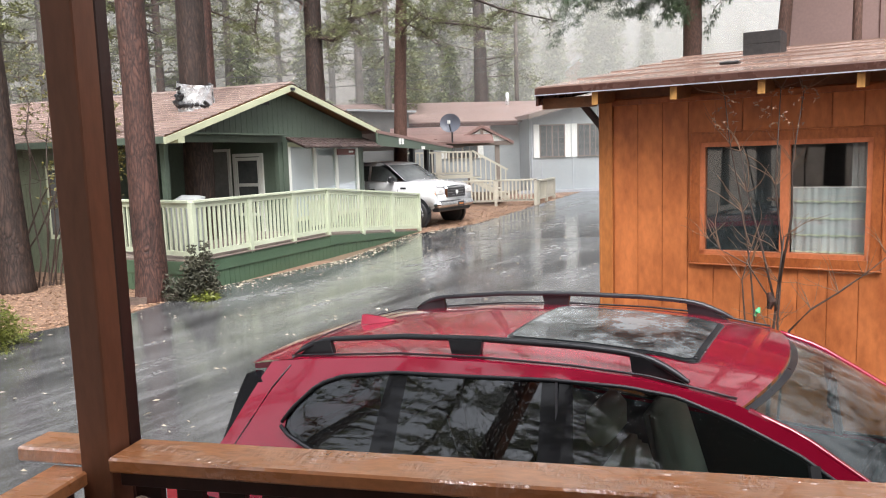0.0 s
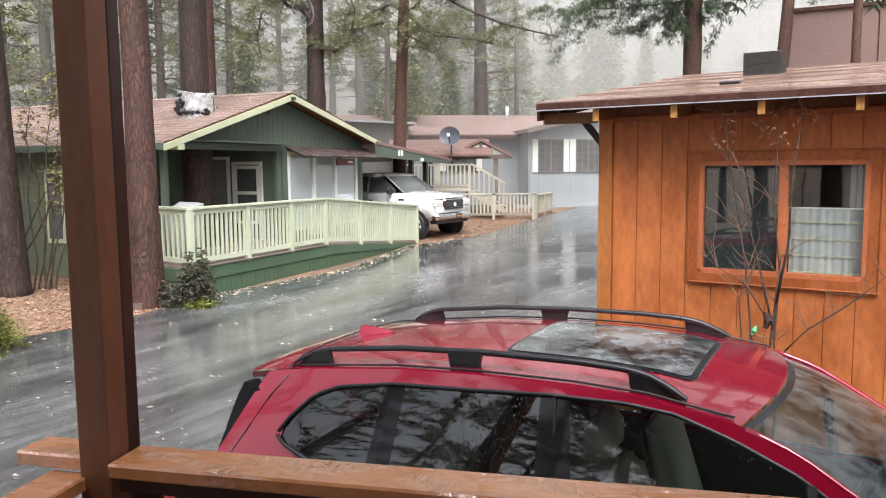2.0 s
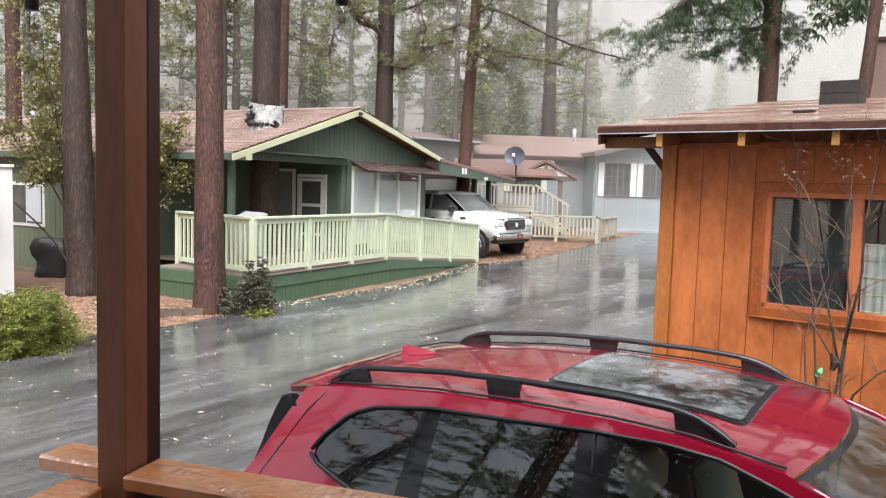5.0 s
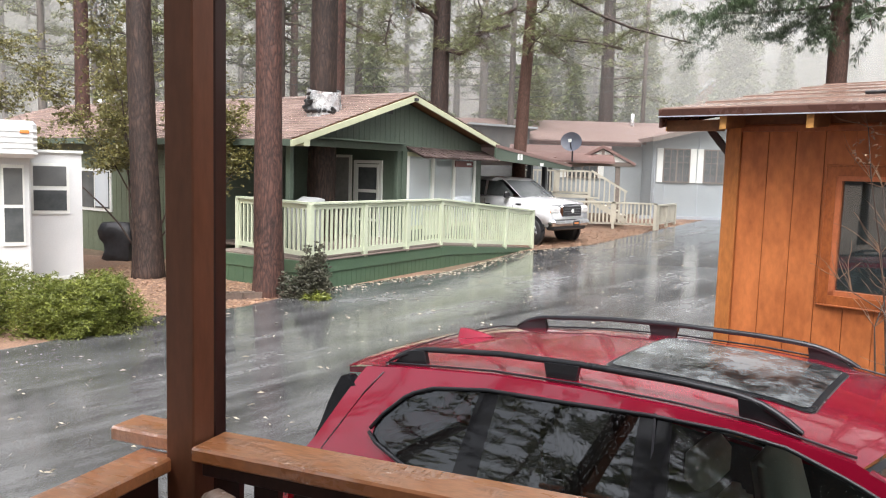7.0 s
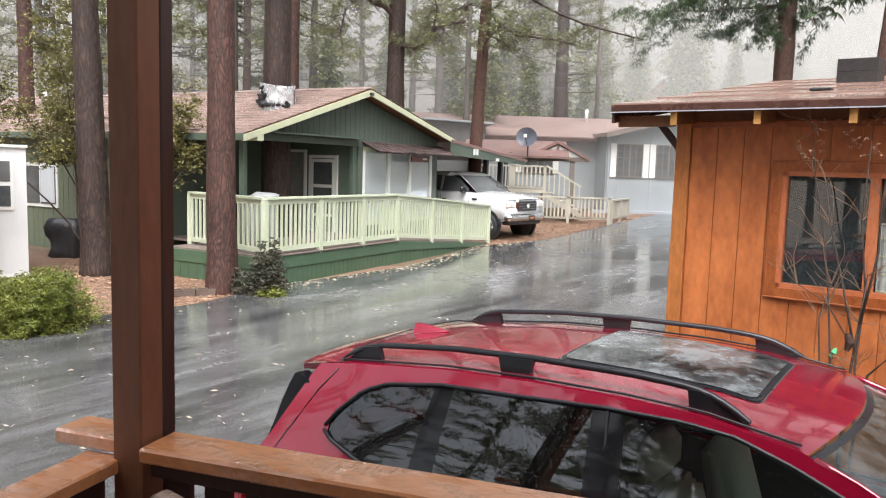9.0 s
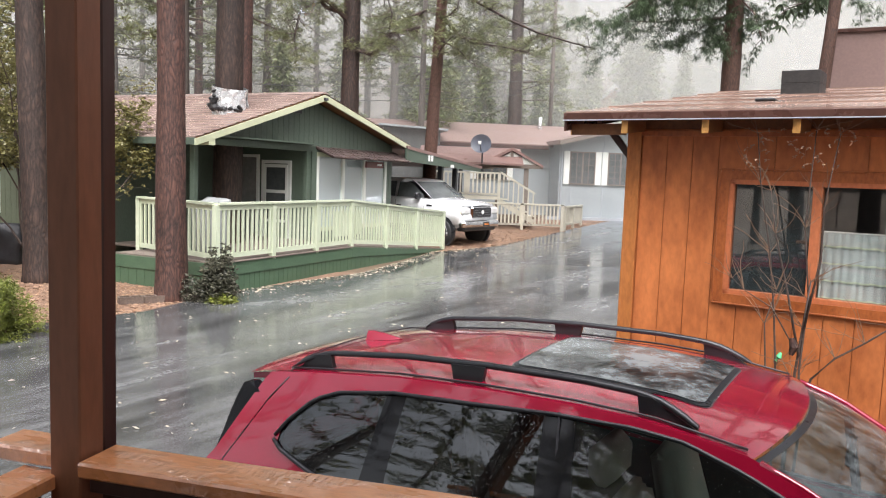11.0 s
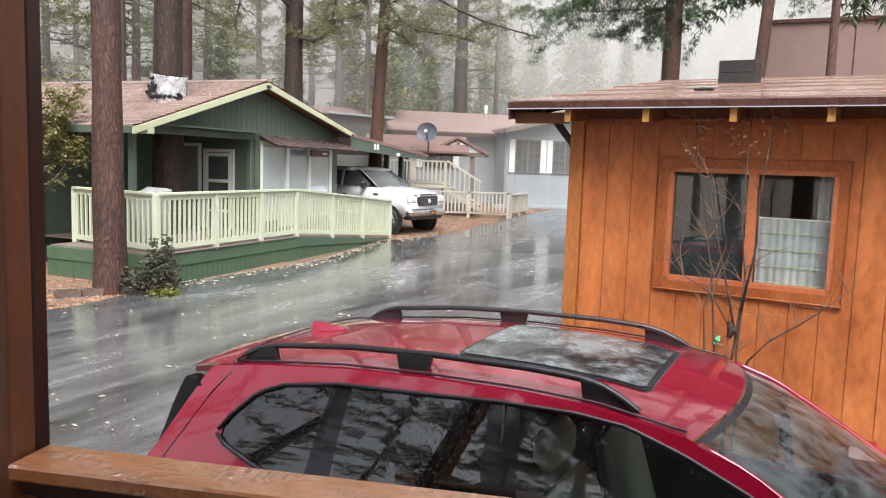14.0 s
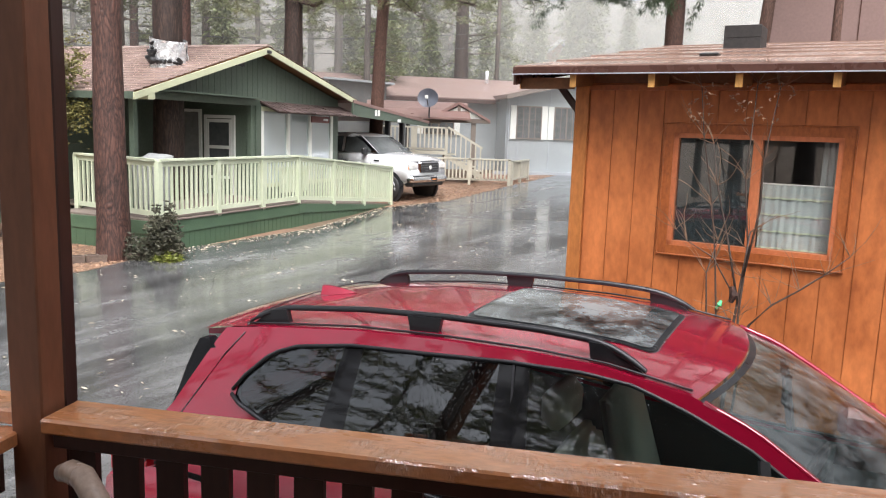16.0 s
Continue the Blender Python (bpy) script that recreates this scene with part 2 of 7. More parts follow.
M["dark_metal"] = mat("dark_metal", (0.02, 0.02, 0.022), (0.04, 0.04, 0.045), (0.3, 0.5), 6, None, 60, 0.2, 0.05)
M["clear_pane"] = glass_mat("clear_window_glass", (0.93, 0.95, 0.95), 0.02)
M["pane"] = glass_mat("window_glass", (0.62, 0.68, 0.70), 0.09)
M["far_pane"] = mat("far_window_glass", (0.05, 0.058, 0.06), (0.13, 0.14, 0.14), (0.05, 0.12), 1.5, None, 10, 0.1, 0.0)
M["screen"] = mat("grey_window_screen", (0.085, 0.09, 0.09), (0.14, 0.145, 0.14), (0.3, 0.5), 2, None, 60, 0.1, 0)
M["fly_screen"] = mat("fine_insect_screen", (0.085, 0.09, 0.09), (0.14, 0.145, 0.14), (0.3, 0.5), 2, None, 60, 0.1, 0)
sn = M["fly_screen"].node_tree
sheer = sn.nodes.new("ShaderNodeMixShader")
sheer.inputs[0].default_value = 0.5
sn.links.new(sn.nodes.new("ShaderNodeBsdfTransparent").outputs[0], sheer.inputs[1])
sn.links.new(sn.nodes["Principled BSDF"].outputs[0], sheer.inputs[2])
sn.links.new(sheer.outputs[0], sn.nodes["Material Output"].inputs["Surface"])
M["foil"] = mat("silver_flashing", (0.55, 0.57, 0.58), (0.85, 0.87, 0.88), (0.2, 0.35), 7, None, 30, 0.2, 0.5, 0.02, metallic=0.6)
M["tar"] = mat("black_roof_tar", (0.006, 0.006, 0.007), (0.02, 0.02, 0.02), (0.3, 0.5), 8, None, 50, 0.2, 0.3)
def bark_mat(name, deep, plate, tip, scale=1.0):
    m = bpy.data.materials.new(name)
    m.use_nodes = True
    nt = m.node_tree
    p = nt.nodes["Principled BSDF"]
    tc = nt.nodes.new("ShaderNodeTexCoord")
    mp = nt.nodes.new("ShaderNodeMapping")
    mp.inputs["Scale"].default_value = (scale, scale, scale * 0.24)
    nt.links.new(tc.outputs["Object"], mp.inputs[0])
    warp = nt.nodes.new("ShaderNodeTexNoise")
    warp.inputs["Scale"].default_value = 7
    nt.links.new(mp.outputs[0], warp.inputs["Vector"])
    v = nt.nodes.new("ShaderNodeTexVoronoi")
    v.feature = "DISTANCE_TO_EDGE"
    v.inputs["Scale"].default_value = 34
    add = nt.nodes.new("ShaderNodeVectorMath")
    add.operation = "MULTIPLY_ADD"
    add.inputs[1].default_value = (0.20, 0.20, 0.20)
    nt.links.new(warp.outputs["Color"], add.inputs[0])
    nt.links.new(mp.outputs[0], add.inputs[2])
    nt.links.new(add.outputs[0], v.inputs["Vector"])
    fine = noise_tex(nt, 30, 4, 0.7, (1, 1, 0.35))
    broad = noise_tex(nt, 1.1, 3, 0.6)
    c = ramp(nt, v.outputs["Distance"], [(0.0, deep), (0.10, plate), (0.38, tip)])
    c = mixc(nt, 0.35, c, ramp(nt, fine, [(0.40, deep), (0.62, tip)]))
    c = mixc(nt, 0.22, c, ramp(nt, broad, [(0.3, deep), (0.75, tip)]))
    nt.links.new(c, p.inputs["Base Color"])
    p.inputs["Roughness"].default_value = 0.7
    b = nt.nodes.new("ShaderNodeBump")
    b.inputs["Strength"].default_value, b.inputs["Distance"].default_value = 0.55, 0.02
    nt.links.new(mixc(nt, 0.35, ramp(nt, v.outputs["Distance"], [(0.0, (0.0,)), (0.3, (1.0,))]), fine), b.inputs["Height"])
    nt.links.new(b.outputs[0], p.inputs["Normal"])
    return m


M["bark"] = bark_mat("wet_pine_bark", (0.008, 0.005, 0.004), (0.042, 0.019, 0.014), (0.150, 0.068, 0.050), 0.5)
M["bark_dark"] = bark_mat("dark_furrowed_bark", (0.006, 0.005, 0.004), (0.023, 0.013, 0.0095), (0.085, 0.049, 0.037), 0.4)
M["bark_red"] = bark_mat("wet_cedar_bark", (0.020, 0.010, 0.007), (0.090, 0.043, 0.030), (0.175, 0.092, 0.066), 0.9)
M["bark_grey"] = mat("grey_distant_bark", (0.05, 0.04, 0.035), (0.12, 0.10, 0.085), (0.6, 0.8), 2.0, (1.3, 1.3, 0.25), 12, 0.4, 0.6, 0.03)
M["twig"] = mat("bare_twig", (0.032, 0.022, 0.018), (0.09, 0.060, 0.047), (0.5, 0.7), 8, None, 60, 0.3, 0.2)
M["vine_twig"] = mat("tan_vine_twig", (0.10, 0.055, 0.032), (0.28, 0.165, 0.10), (0.5, 0.7), 8, None, 60, 0.3, 0.2)
M["needle"] = mat("pine_needles", (0.125, 0.15, 0.055), (0.26, 0.28, 0.125), (0.45, 0.6), 0.8, None, 6, 0.3, 0, random_tint=0.4, island=True)
M["cedar"] = mat("cedar_sprays", (0.030, 0.062, 0.022), (0.075, 0.12, 0.045), (0.45, 0.6), 0.9, None, 6, 0.3, 0, random_tint=0.4, island=True)
M["far_green"] = mat("far_conifer", (0.13, 0.165, 0.065), (0.26, 0.30, 0.13), (0.6, 0.7), 0.3, None, 3, 0.3, 0, random_tint=0.35, island=True)
M["hedge"] = mat("bright_juniper", (0.095, 0.13, 0.018), (0.27, 0.30, 0.05), (0.4, 0.55), 2.0, None, 12, 0.3, 0, random_tint=0.45, island=True)
M["shrub"] = mat("olive_shrub_leaf", (0.14, 0.14, 0.045), (0.30, 0.27, 0.09), (0.35, 0.5), 1.5, None, 12, 0.3, 0, random_tint=0.4, island=True)
M["dull_shrub"] = mat("dull_grey_shrub", (0.05, 0.055, 0.035), (0.12, 0.115, 0.075), (0.5, 0.6), 3, None, 12, 0.3, 0, random_tint=0.4, island=True)
M["wet_block"] = mat("wet_brown_block", (0.09, 0.066, 0.052), (0.19, 0.145, 0.12), (0.35, 0.6), 5, None, 50, 0.4, 0.4, 0.006, random_tint=0.2)
M["block"] = mat("concrete_block", (0.15, 0.12, 0.10), (0.25, 0.205, 0.17), (0.6, 0.8), 5, None, 50, 0.4, 0.4, 0.006, random_tint=0.2)
M["car_red"] = mat("red_metallic_paint", (0.29, 0.003, 0.024), (0.37, 0.005, 0.036), (0.20, 0.28), 1.5, None, 240, 0.12, 0.0, metallic=0.25, coat=1.0)
M["car_red"].node_tree.nodes["Principled BSDF"].inputs["Coat IOR"].default_value = 1.85


def wet_coat(m, beads=130, strength=0.16):
    """Rain beads and a thin uneven film on top of a paint."""
    nt = m.node_tree
    p = nt.nodes["Principled BSDF"]
    tc = nt.nodes.new("ShaderNodeTexCoord")
    v = nt.nodes.new("ShaderNodeTexVoronoi")
    v.inputs["Scale"].default_value = beads
    nt.links.new(tc.outputs["Object"], v.inputs["Vector"])
    bead = ramp(nt, v.outputs["Distance"], [(0.10, (1.0,)), (0.30, (0.0,))])
    patch = ramp(nt, noise_tex(nt, 5.0, 4, 0.6), [(0.45, (0.0,)), (0.6, (1.0,))])
    film = noise_tex(nt, 16.0, 3, 0.6)
    h = mixc(nt, 1.0, bead, patch, "MULTIPLY")
    h = mixc(nt, 0.5, h, film)
    b = nt.nodes.new("ShaderNodeBump")
    b.inputs["Strength"].default_value, b.inputs["Distance"].default_value = strength, 0.0035
    nt.links.new(h, b.inputs["Height"])
    nt.links.new(b.outputs[0], p.inputs["Coat Normal"])


wet_coat(M["car_red"])
M["plastic"] = mat("black_plastic", (0.012, 0.013, 0.015), (0.024, 0.025, 0.028), (0.25, 0.4), 6, None, 70, 0.2, 0.03)
M["gloss_black"] = mat("gloss_black_trim", (0.006, 0.006, 0.007), (0.012, 0.012, 0.014), (0.05, 0.10), 6, None, 70, 0.1, 0.0)
M["car_glass"] = glass_mat("tinted_car_glass", (0.58, 0.64, 0.62), 0.08, True)
M["sunroof"] = glass_mat("wet_sunroof_glass", (0.05, 0.075, 0.075), 0.07, True, 0.02, 0.006, 4.5, 0.09)
M["dark_glass"] = glass_mat("privacy_car_glass", (0.16, 0.18, 0.18), 0.09, True)
M["shield"] = glass_mat("windscreen_glass", (0.30, 0.40, 0.37), 0.0, True, 0.03, 0.004, 8.0, 0.05)
M["beige"] = mat("beige_seat_cloth", (0.42, 0.42, 0.37), (0.54, 0.54, 0.48), (0.7, 0.8), 3, None, 60, 0.15, 0.05)
M["car_inside"] = mat("charcoal_trim", (0.02, 0.02, 0.022), (0.04, 0.04, 0.042), (0.6, 0.7), 3, None, 60, 0.15, 0.05)
M["tyre"] = mat("tyre_rubber", (0.012, 0.012, 0.012), (0.03, 0.03, 0.03), (0.5, 0.7), 5, None, 60, 0.2, 0.2)
M["chrome"] = mat("chrome", (0.62, 0.63, 0.65), (0.75, 0.76, 0.78), (0.08, 0.16), 3, None, 60, 0.1, 0, metallic=1.0)
M["alloy"] = mat("alloy_rim", (0.35, 0.36, 0.37), (0.5, 0.51, 0.52), (0.2, 0.35), 3, None, 60, 0.1, 0, metallic=0.9)
M["white_paint"] = mat("white_car_paint", (0.64, 0.66, 0.67), (0.71, 0.72, 0.73), (0.2, 0.3), 1, None, 60, 0.04, 0, coat=0.8)
M["lamp_lens"] = mat("clear_lamp_lens", (0.55, 0.56, 0.55), (0.75, 0.75, 0.73), (0.08, 0.15), 6, None, 30, 0.2, 0, coat=1.0)
M["amber"] = mat("amber_lens", (0.75, 0.22, 0.05), (0.85, 0.30, 0.08), (0.1, 0.2), 6, None, 30, 0.1, 0, coat=1.0)
M["tail_red"] = mat("red_lamp_lens", (0.30, 0.008, 0.012), (0.45, 0.012, 0.02), (0.08, 0.15), 6, None, 30, 0.1, 0, coat=1.0)
M["sign_red"] = mat("dark_red_sign", (0.10, 0.02, 0.016), (0.16, 0.035, 0.026), (0.4, 0.5), 3, None, 30, 0.1, 0)
M["white_mark"] = mat("white_marking", (0.75, 0.77, 0.74), (0.82, 0.83, 0.8), (0.4, 0.5), 3, None, 30, 0.1, 0)
M["bulb"] = glass_mat("clear_bulb_glass", (0.93, 0.94, 0.95), 0.05)
M["grey_cover"] = mat("grey_grill_cover", (0.26, 0.28, 0.27), (0.38, 0.40, 0.39), (0.5, 0.6), 3, None, 30, 0.2, 0.3)
M["dish"] = mat("grey_dish", (0.30, 0.33, 0.36), (0.42, 0.45, 0.48), (0.35, 0.5), 3, None, 30, 0.1, 0)
M["dish_face"] = mat("blue_grey_dish", (0.10, 0.12, 0.155), (0.18, 0.20, 0.245), (0.3, 0.45), 3, None, 30, 0.1, 0)
M["tape"] = mat("green_plant_tape", (0.05, 0.42, 0.16), (0.08, 0.52, 0.22), (0.4, 0.5), 3, None, 30, 0.1, 0)
M["driftwood"] = mat("pale_bent_wood", (0.34, 0.24, 0.18), (0.50, 0.38, 0.30), (0.2, 0.35), 5, (1, 1, 0.3), 50, 0.3, 0.1)

# ---- mesh helpers ----
def thing(name, loc=(0, 0, 0), turn=0.0, label="", category="", group="", kind=""):
    e = new(name)
    e.empty_display_size = 0.2
    e.matrix_basis = pose(*loc, 0, 0, turn)
    return tagged(e, label, category, group, kind)


def part(name, bm, material, parent, label="", smooth=False):
    me = bpy.data.meshes.new(name)
    if smooth:
        for f in bm.faces:
            f.smooth = True
    bmesh.ops.recalc_face_normals(bm, faces=bm.faces)
    bm.to_mesh(me)
    bm.free()
    me.materials.append(M[material])
    ob = new(name, me)
    ob.parent = parent
    return tagged(ob, label)


def raw(name, verts, faces, material, parent=None, label="", smooth=False):
    me = bpy.data.meshes.new(name)
    me.from_pydata(verts, [], faces)
    if smooth:
        me.polygons.foreach_set("use_smooth", [True] * len(me.polygons))
    me.materials.append(M[material])
    ob = new(name, me)
    ob.parent = parent
    return tagged(ob, label)


def clone(ob, name, parent, m):
    o = new(name, ob.data)
    o.parent = parent
    o.matrix_basis = m
    return o


def box(x0, x1, y0, y1, z0, z1, bevel=0.0, bm=None):
    bm = bm or bmesh.new()
    vs = [bm.verts.new((x, y, z)) for x in (x0, x1) for y in (y0, y1) for z in (z0, z1)]
    fs = [bm.faces.new([vs[i] for i in q]) for q in ((0, 1, 3, 2), (4, 6, 7, 5), (0, 4, 5, 1), (2, 3, 7, 6), (0, 2, 6, 4), (1, 5, 7, 3))]
    if bevel:
        es = list({e for f in fs for e in f.edges})
        bmesh.ops.bevel(bm, geom=es, offset=bevel, segments=1, affect="EDGES")
    return bm


def prism(poly, a, b, axis="y", bm=None):
    """A polygon in the other two axes, pushed from a to b along the axis."""
    bm = bm or bmesh.new()

    def at(p, s):
        return {"x": (s, p[0], p[1]), "y": (p[0], s, p[1]), "z": (p[0], p[1], s)}[axis]
    lo = [bm.verts.new(at(p, a)) for p in poly]
    hi = [bm.verts.new(at(p, b)) for p in poly]
    bm.faces.new(lo)
    bm.faces.new(hi[::-1])
    n = len(poly)
    for i in range(n):
        bm.faces.new((lo[i], lo[(i + 1) % n], hi[(i + 1) % n], hi[i]))
    return bm


def beam(p, q, w, h, bm=None):
    """A bar from p to q, w across and h high."""
    bm = bm or bmesh.new()
    p, q = Vector(p), Vector(q)
    d = (q - p).normalized()
    side = d.cross(Vector((0, 0, 1)))
    side = side.normalized() if side.length > 1e-4 else Vector((1, 0, 0))
    up = side.cross(d)
    vs = []
    for e in (p, q):
        for a, b in ((-1, -1), (1, -1), (1, 1), (-1, 1)):
            vs.append(bm.verts.new(e + side * a * w / 2 + up * b * h / 2))
    for f in ((0, 1, 2, 3), (7, 6, 5, 4), (0, 4, 5, 1), (1, 5, 6, 2), (2, 6, 7, 3), (3, 7, 4, 0)):
        bm.faces.new([vs[i] for i in f])
    return bm


def tube(pts, radii, n=8, bm=None, rough=0.0, seed=0.0):
    bm = bm or bmesh.new()
    pts = [Vector(p) for p in pts]
    if isinstance(radii, (int, float)):
        radii = [radii] * len(pts)
    rings = []
    ref = Vector((0.31, 0.17, 0.93))
    for i, p in enumerate(pts):
        d = (pts[min(i + 1, len(pts) - 1)] - pts[max(i - 1, 0)]).normalized()
        a = d.cross(ref if abs(d.dot(ref)) < 0.95 else Vector((1, 0, 0))).normalized()
        b = d.cross(a)
        ring = []
        for k in range(n):
            w = 2 * math.pi * k / n
            r = radii[i]
            if rough:
                r *= 1 + rough * noise.noise(Vector((math.cos(w) * 2.5, math.sin(w) * 2.5, i * 0.35 + seed)))
            ring.append(bm.verts.new(p + a * math.cos(w) * r + b * math.sin(w) * r))
        rings.append(ring)
    for i in range(len(rings) - 1):
        for k in range(n):
            bm.faces.new((rings[i][k], rings[i][(k + 1) % n], rings[i + 1][(k + 1) % n], rings[i + 1][k]))
    bm.faces.new(rings[0][::-1])
    bm.faces.new(rings[-1])
    return bm


def loft(rows, bm=None, close=False):
    """Quads between rows of points of equal length."""
    bm = bm or bmesh.new()
    vs = [[bm.verts.new(p) for p in r] for r in rows]
    n = len(rows[0])
    for i in range(len(rows) - 1):
        for k in range(n if close else n - 1):
            q = (vs[i][k], vs[i][(k + 1) % n], vs[i + 1][(k + 1) % n], vs[i + 1][k])
            bm.faces.new(q)
    return bm


def lerp(table, x):
    return float(np.interp(x, [t[0] for t in table], [t[1] for t in table]))


def ground_z(x, y):
    z = 0.12 + 0.014 * max(0.0, y - 5) + 0.026 * max(0.0, min(y, 45) - 20)
    return z + 0.05 * max(0.0, y - 45) + 0.15 * max(0.0, min(y, 200) - 80)


def scatter_leaves(name, n, where, size, material, parent=None, label="", seed=1, slim=1.0):
    rng = random.Random(seed)
    vs, fs = [], []
    for _ in range(n):
        x, y = where(rng)
        z = ground_z(x, y) + 0.012 + rng.random() * 0.012
        a, s = rng.random() * 6.28, size * rng.uniform(0.5, 1.3)
        c, d = math.cos(a) * s, math.sin(a) * s
        t = rng.uniform(0.25, 0.55) * (slim if rng.random() < 0.9 else 1.0)
        k = len(vs)
        vs += [(x - c, y - d, z), (x + d * t, y - c * t, z + rng.random() * 0.02), (x + c, y + d, z + rng.random() * 0.015), (x - d * t, y + c * t, z)]
        fs.append((k, k + 1, k + 2, k + 3))
    ob = raw(name, vs, fs, material, parent, label)
    return ob

# ---- ground, road, litter ----
def strip_sheet(name, rows, lift, material, label, across=10):
    """A sheet on the ground between left and right edges given as (y, left, right)."""
    ys = sorted({r[0] for r in rows} | {y for y in (5.0, 20.0, 45.0, 80.0, 200.0) if rows[0][0] < y < rows[-1][0]})
    fine = []
    for a, b in zip(ys, ys[1:]):
        k = max(1, int((b - a) / 1.0))
        fine += [a + (b - a) * i / k for i in range(k)]
    fine.append(ys[-1])
    pts, faces = [], []
    for y in fine:
        l = np.interp(y, [r[0] for r in rows], [r[1] for r in rows])
        r_ = np.interp(y, [r[0] for r in rows], [r[2] for r in rows])
        for k in range(across + 1):
            pts.append((l + (r_ - l) * k / across, y, ground_z(0, y) + lift))
    n = across + 1
    for i in range(len(fine) - 1):
        for k in range(across):
            faces.append((i * n + k, i * n + k + 1, (i + 1) * n + k + 1, (i + 1) * n + k))
    ob = raw(name, pts, faces, material, None, label)
    return tagged(ob, label, kind="structure", category="ground")


strip_sheet("ground", [(-400, -900, 900), (-30, -300, 300), (5, -200, 200), (20, -200, 200), (45, -300, 300), (160, -500, 500), (420, -1200, 1200)],
            0.0, "forest_floor", "brown forest floor under the pines", 24)
strip_sheet("road", [(-14, -16, 9), (2, -11.5, 9), (6, -8.2, 9), (9.2, -6.45, 9), (11, -5.95, 8), (12.1, -4.95, 7), (13.4, -4.5, 6.8), (14.2, -4.2, 6.6), (17.3, -2.1, 8), (21.5, -0.7, 10.5),
                     (23.4, 1.3, 11.5), (29, 4.25, 15), (34.5, 7.2, 19), (46, 13, 26)], 0.02, "asphalt", "wet dark asphalt lane with puddles reflecting the sky", 14)
strip_sheet("leaf_litter", [(8.6, -14, -6.5), (9.2, -14, -6.47), (11, -14, -5.97), (12.1, -14, -4.97), (13.4, -14, -4.52), (14.2, -14, -4.22), (17.3, -14, -2.2)], 0.012, "litter",
            "orange brown leaf litter beside the lane", 8)
strip_sheet("leaf_strip", [(21.0, -3, -0.75), (21.5, -3, -0.72), (23.4, -2, 1.28), (29, 1.0, 4.23), (34.5, 4.5, 7.18)], 0.012, "litter", "leaf-strewn verge beside the lane", 4)


def litter_spot(rng):
    while True:
        y = rng.uniform(9.5, 16.5)
        edge = np.interp(y, [8.6, 9.2, 11, 12.1, 13.4, 14.2, 17.3], [-6.6, -6.5, -6.0, -5.0, -4.6, -4.3, -2.4])
        x = edge - rng.random() ** 1.5 * 6
        if not (x > -4.9 and y > 14.0):
            return x, y


def verge_spot(rng):
    y = rng.uniform(21.2, 34)
    edge = np.interp(y, [21.5, 23.4, 29, 34.5], [-0.7, 1.3, 4.25, 7.2])
    return edge + 0.1 - rng.random() ** 1.3 * 2.0, y


def road_spot(rng):
    y = 4 + rng.random() ** 1.2 * 20
    l = np.interp(y, [2, 6, 9.2, 11, 12.1, 14.2, 17.3, 21.5, 23.4], [-11, -8.2, -6.4, -5.9, -4.9, -4.2, -2.1, -0.7, 1.3])
    return l + rng.random() ** 1.5 * 8.5, y


def edge_spot(rng):
    y = rng.uniform(13.8, 22.5)
    l = np.interp(y, [12.1, 14.2, 17.3, 21.5, 23.4], [-4.9, -4.2, -2.1, -0.7, 1.3])
    return l + 0.05 + rng.random() ** 2.2 * 0.5, y


def corner_spot(rng):
    s, w = rng.uniform(-0.3, 3.2), rng.random() ** 1.4 * 0.55
    return 1.30 + 0.56 * s - 0.83 * w, 6.5 + 0.83 * s + 0.56 * w


for nm, cnt, spot, size, mt, lab, sd in (
        ("fallen_leaves", 9000, litter_spot, 0.038, "leaf", "orange fallen leaves on the litter", 3),
        ("fallen_leaves", 3600, verge_spot, 0.045, "leaf", "orange fallen leaves on the verge", 4),
        ("fallen_leaves", 800, road_spot, 0.036, "pale_leaf", "pale pine needles and leaves stuck to wet asphalt", 5),
        ("fallen_leaves", 650, edge_spot, 0.04, "pale_leaf", "pale leaves washed against the deck skirting", 6),
        ("fallen_leaves", 500, corner_spot, 0.04, "leaf", "brown leaves drifted at the cabin corner", 7)):
    ob = scatter_leaves(nm, cnt, spot, size, mt, None, lab, seed=sd, slim=0.22 if "asphalt" in lab else 1.0)
    if "asphalt" in lab or "skirting" in lab or "cabin" in lab:
        ob.location.z = 0.012
    tagged(ob, lab, "leaves", kind="stuff")

# ---- the porch from which the lane is seen ----
PA = -14.0  # the porch's turn
porch = thing("porch", (-0.88, 1.74, 0.0), PA, "brown painted wooden porch with a wet top rail", "porch")
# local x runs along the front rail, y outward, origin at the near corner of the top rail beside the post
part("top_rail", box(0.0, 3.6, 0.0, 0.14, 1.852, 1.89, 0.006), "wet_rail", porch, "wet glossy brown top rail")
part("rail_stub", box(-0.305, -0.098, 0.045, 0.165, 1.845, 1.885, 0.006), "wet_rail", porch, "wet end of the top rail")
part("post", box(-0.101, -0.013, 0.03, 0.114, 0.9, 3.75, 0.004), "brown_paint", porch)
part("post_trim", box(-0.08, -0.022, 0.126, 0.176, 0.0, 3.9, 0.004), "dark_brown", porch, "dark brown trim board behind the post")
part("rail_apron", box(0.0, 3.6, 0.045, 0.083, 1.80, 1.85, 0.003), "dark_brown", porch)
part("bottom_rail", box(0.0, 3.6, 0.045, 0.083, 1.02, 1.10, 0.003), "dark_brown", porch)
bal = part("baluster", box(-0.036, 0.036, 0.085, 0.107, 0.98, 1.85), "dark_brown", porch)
bal.location.x = 0.05
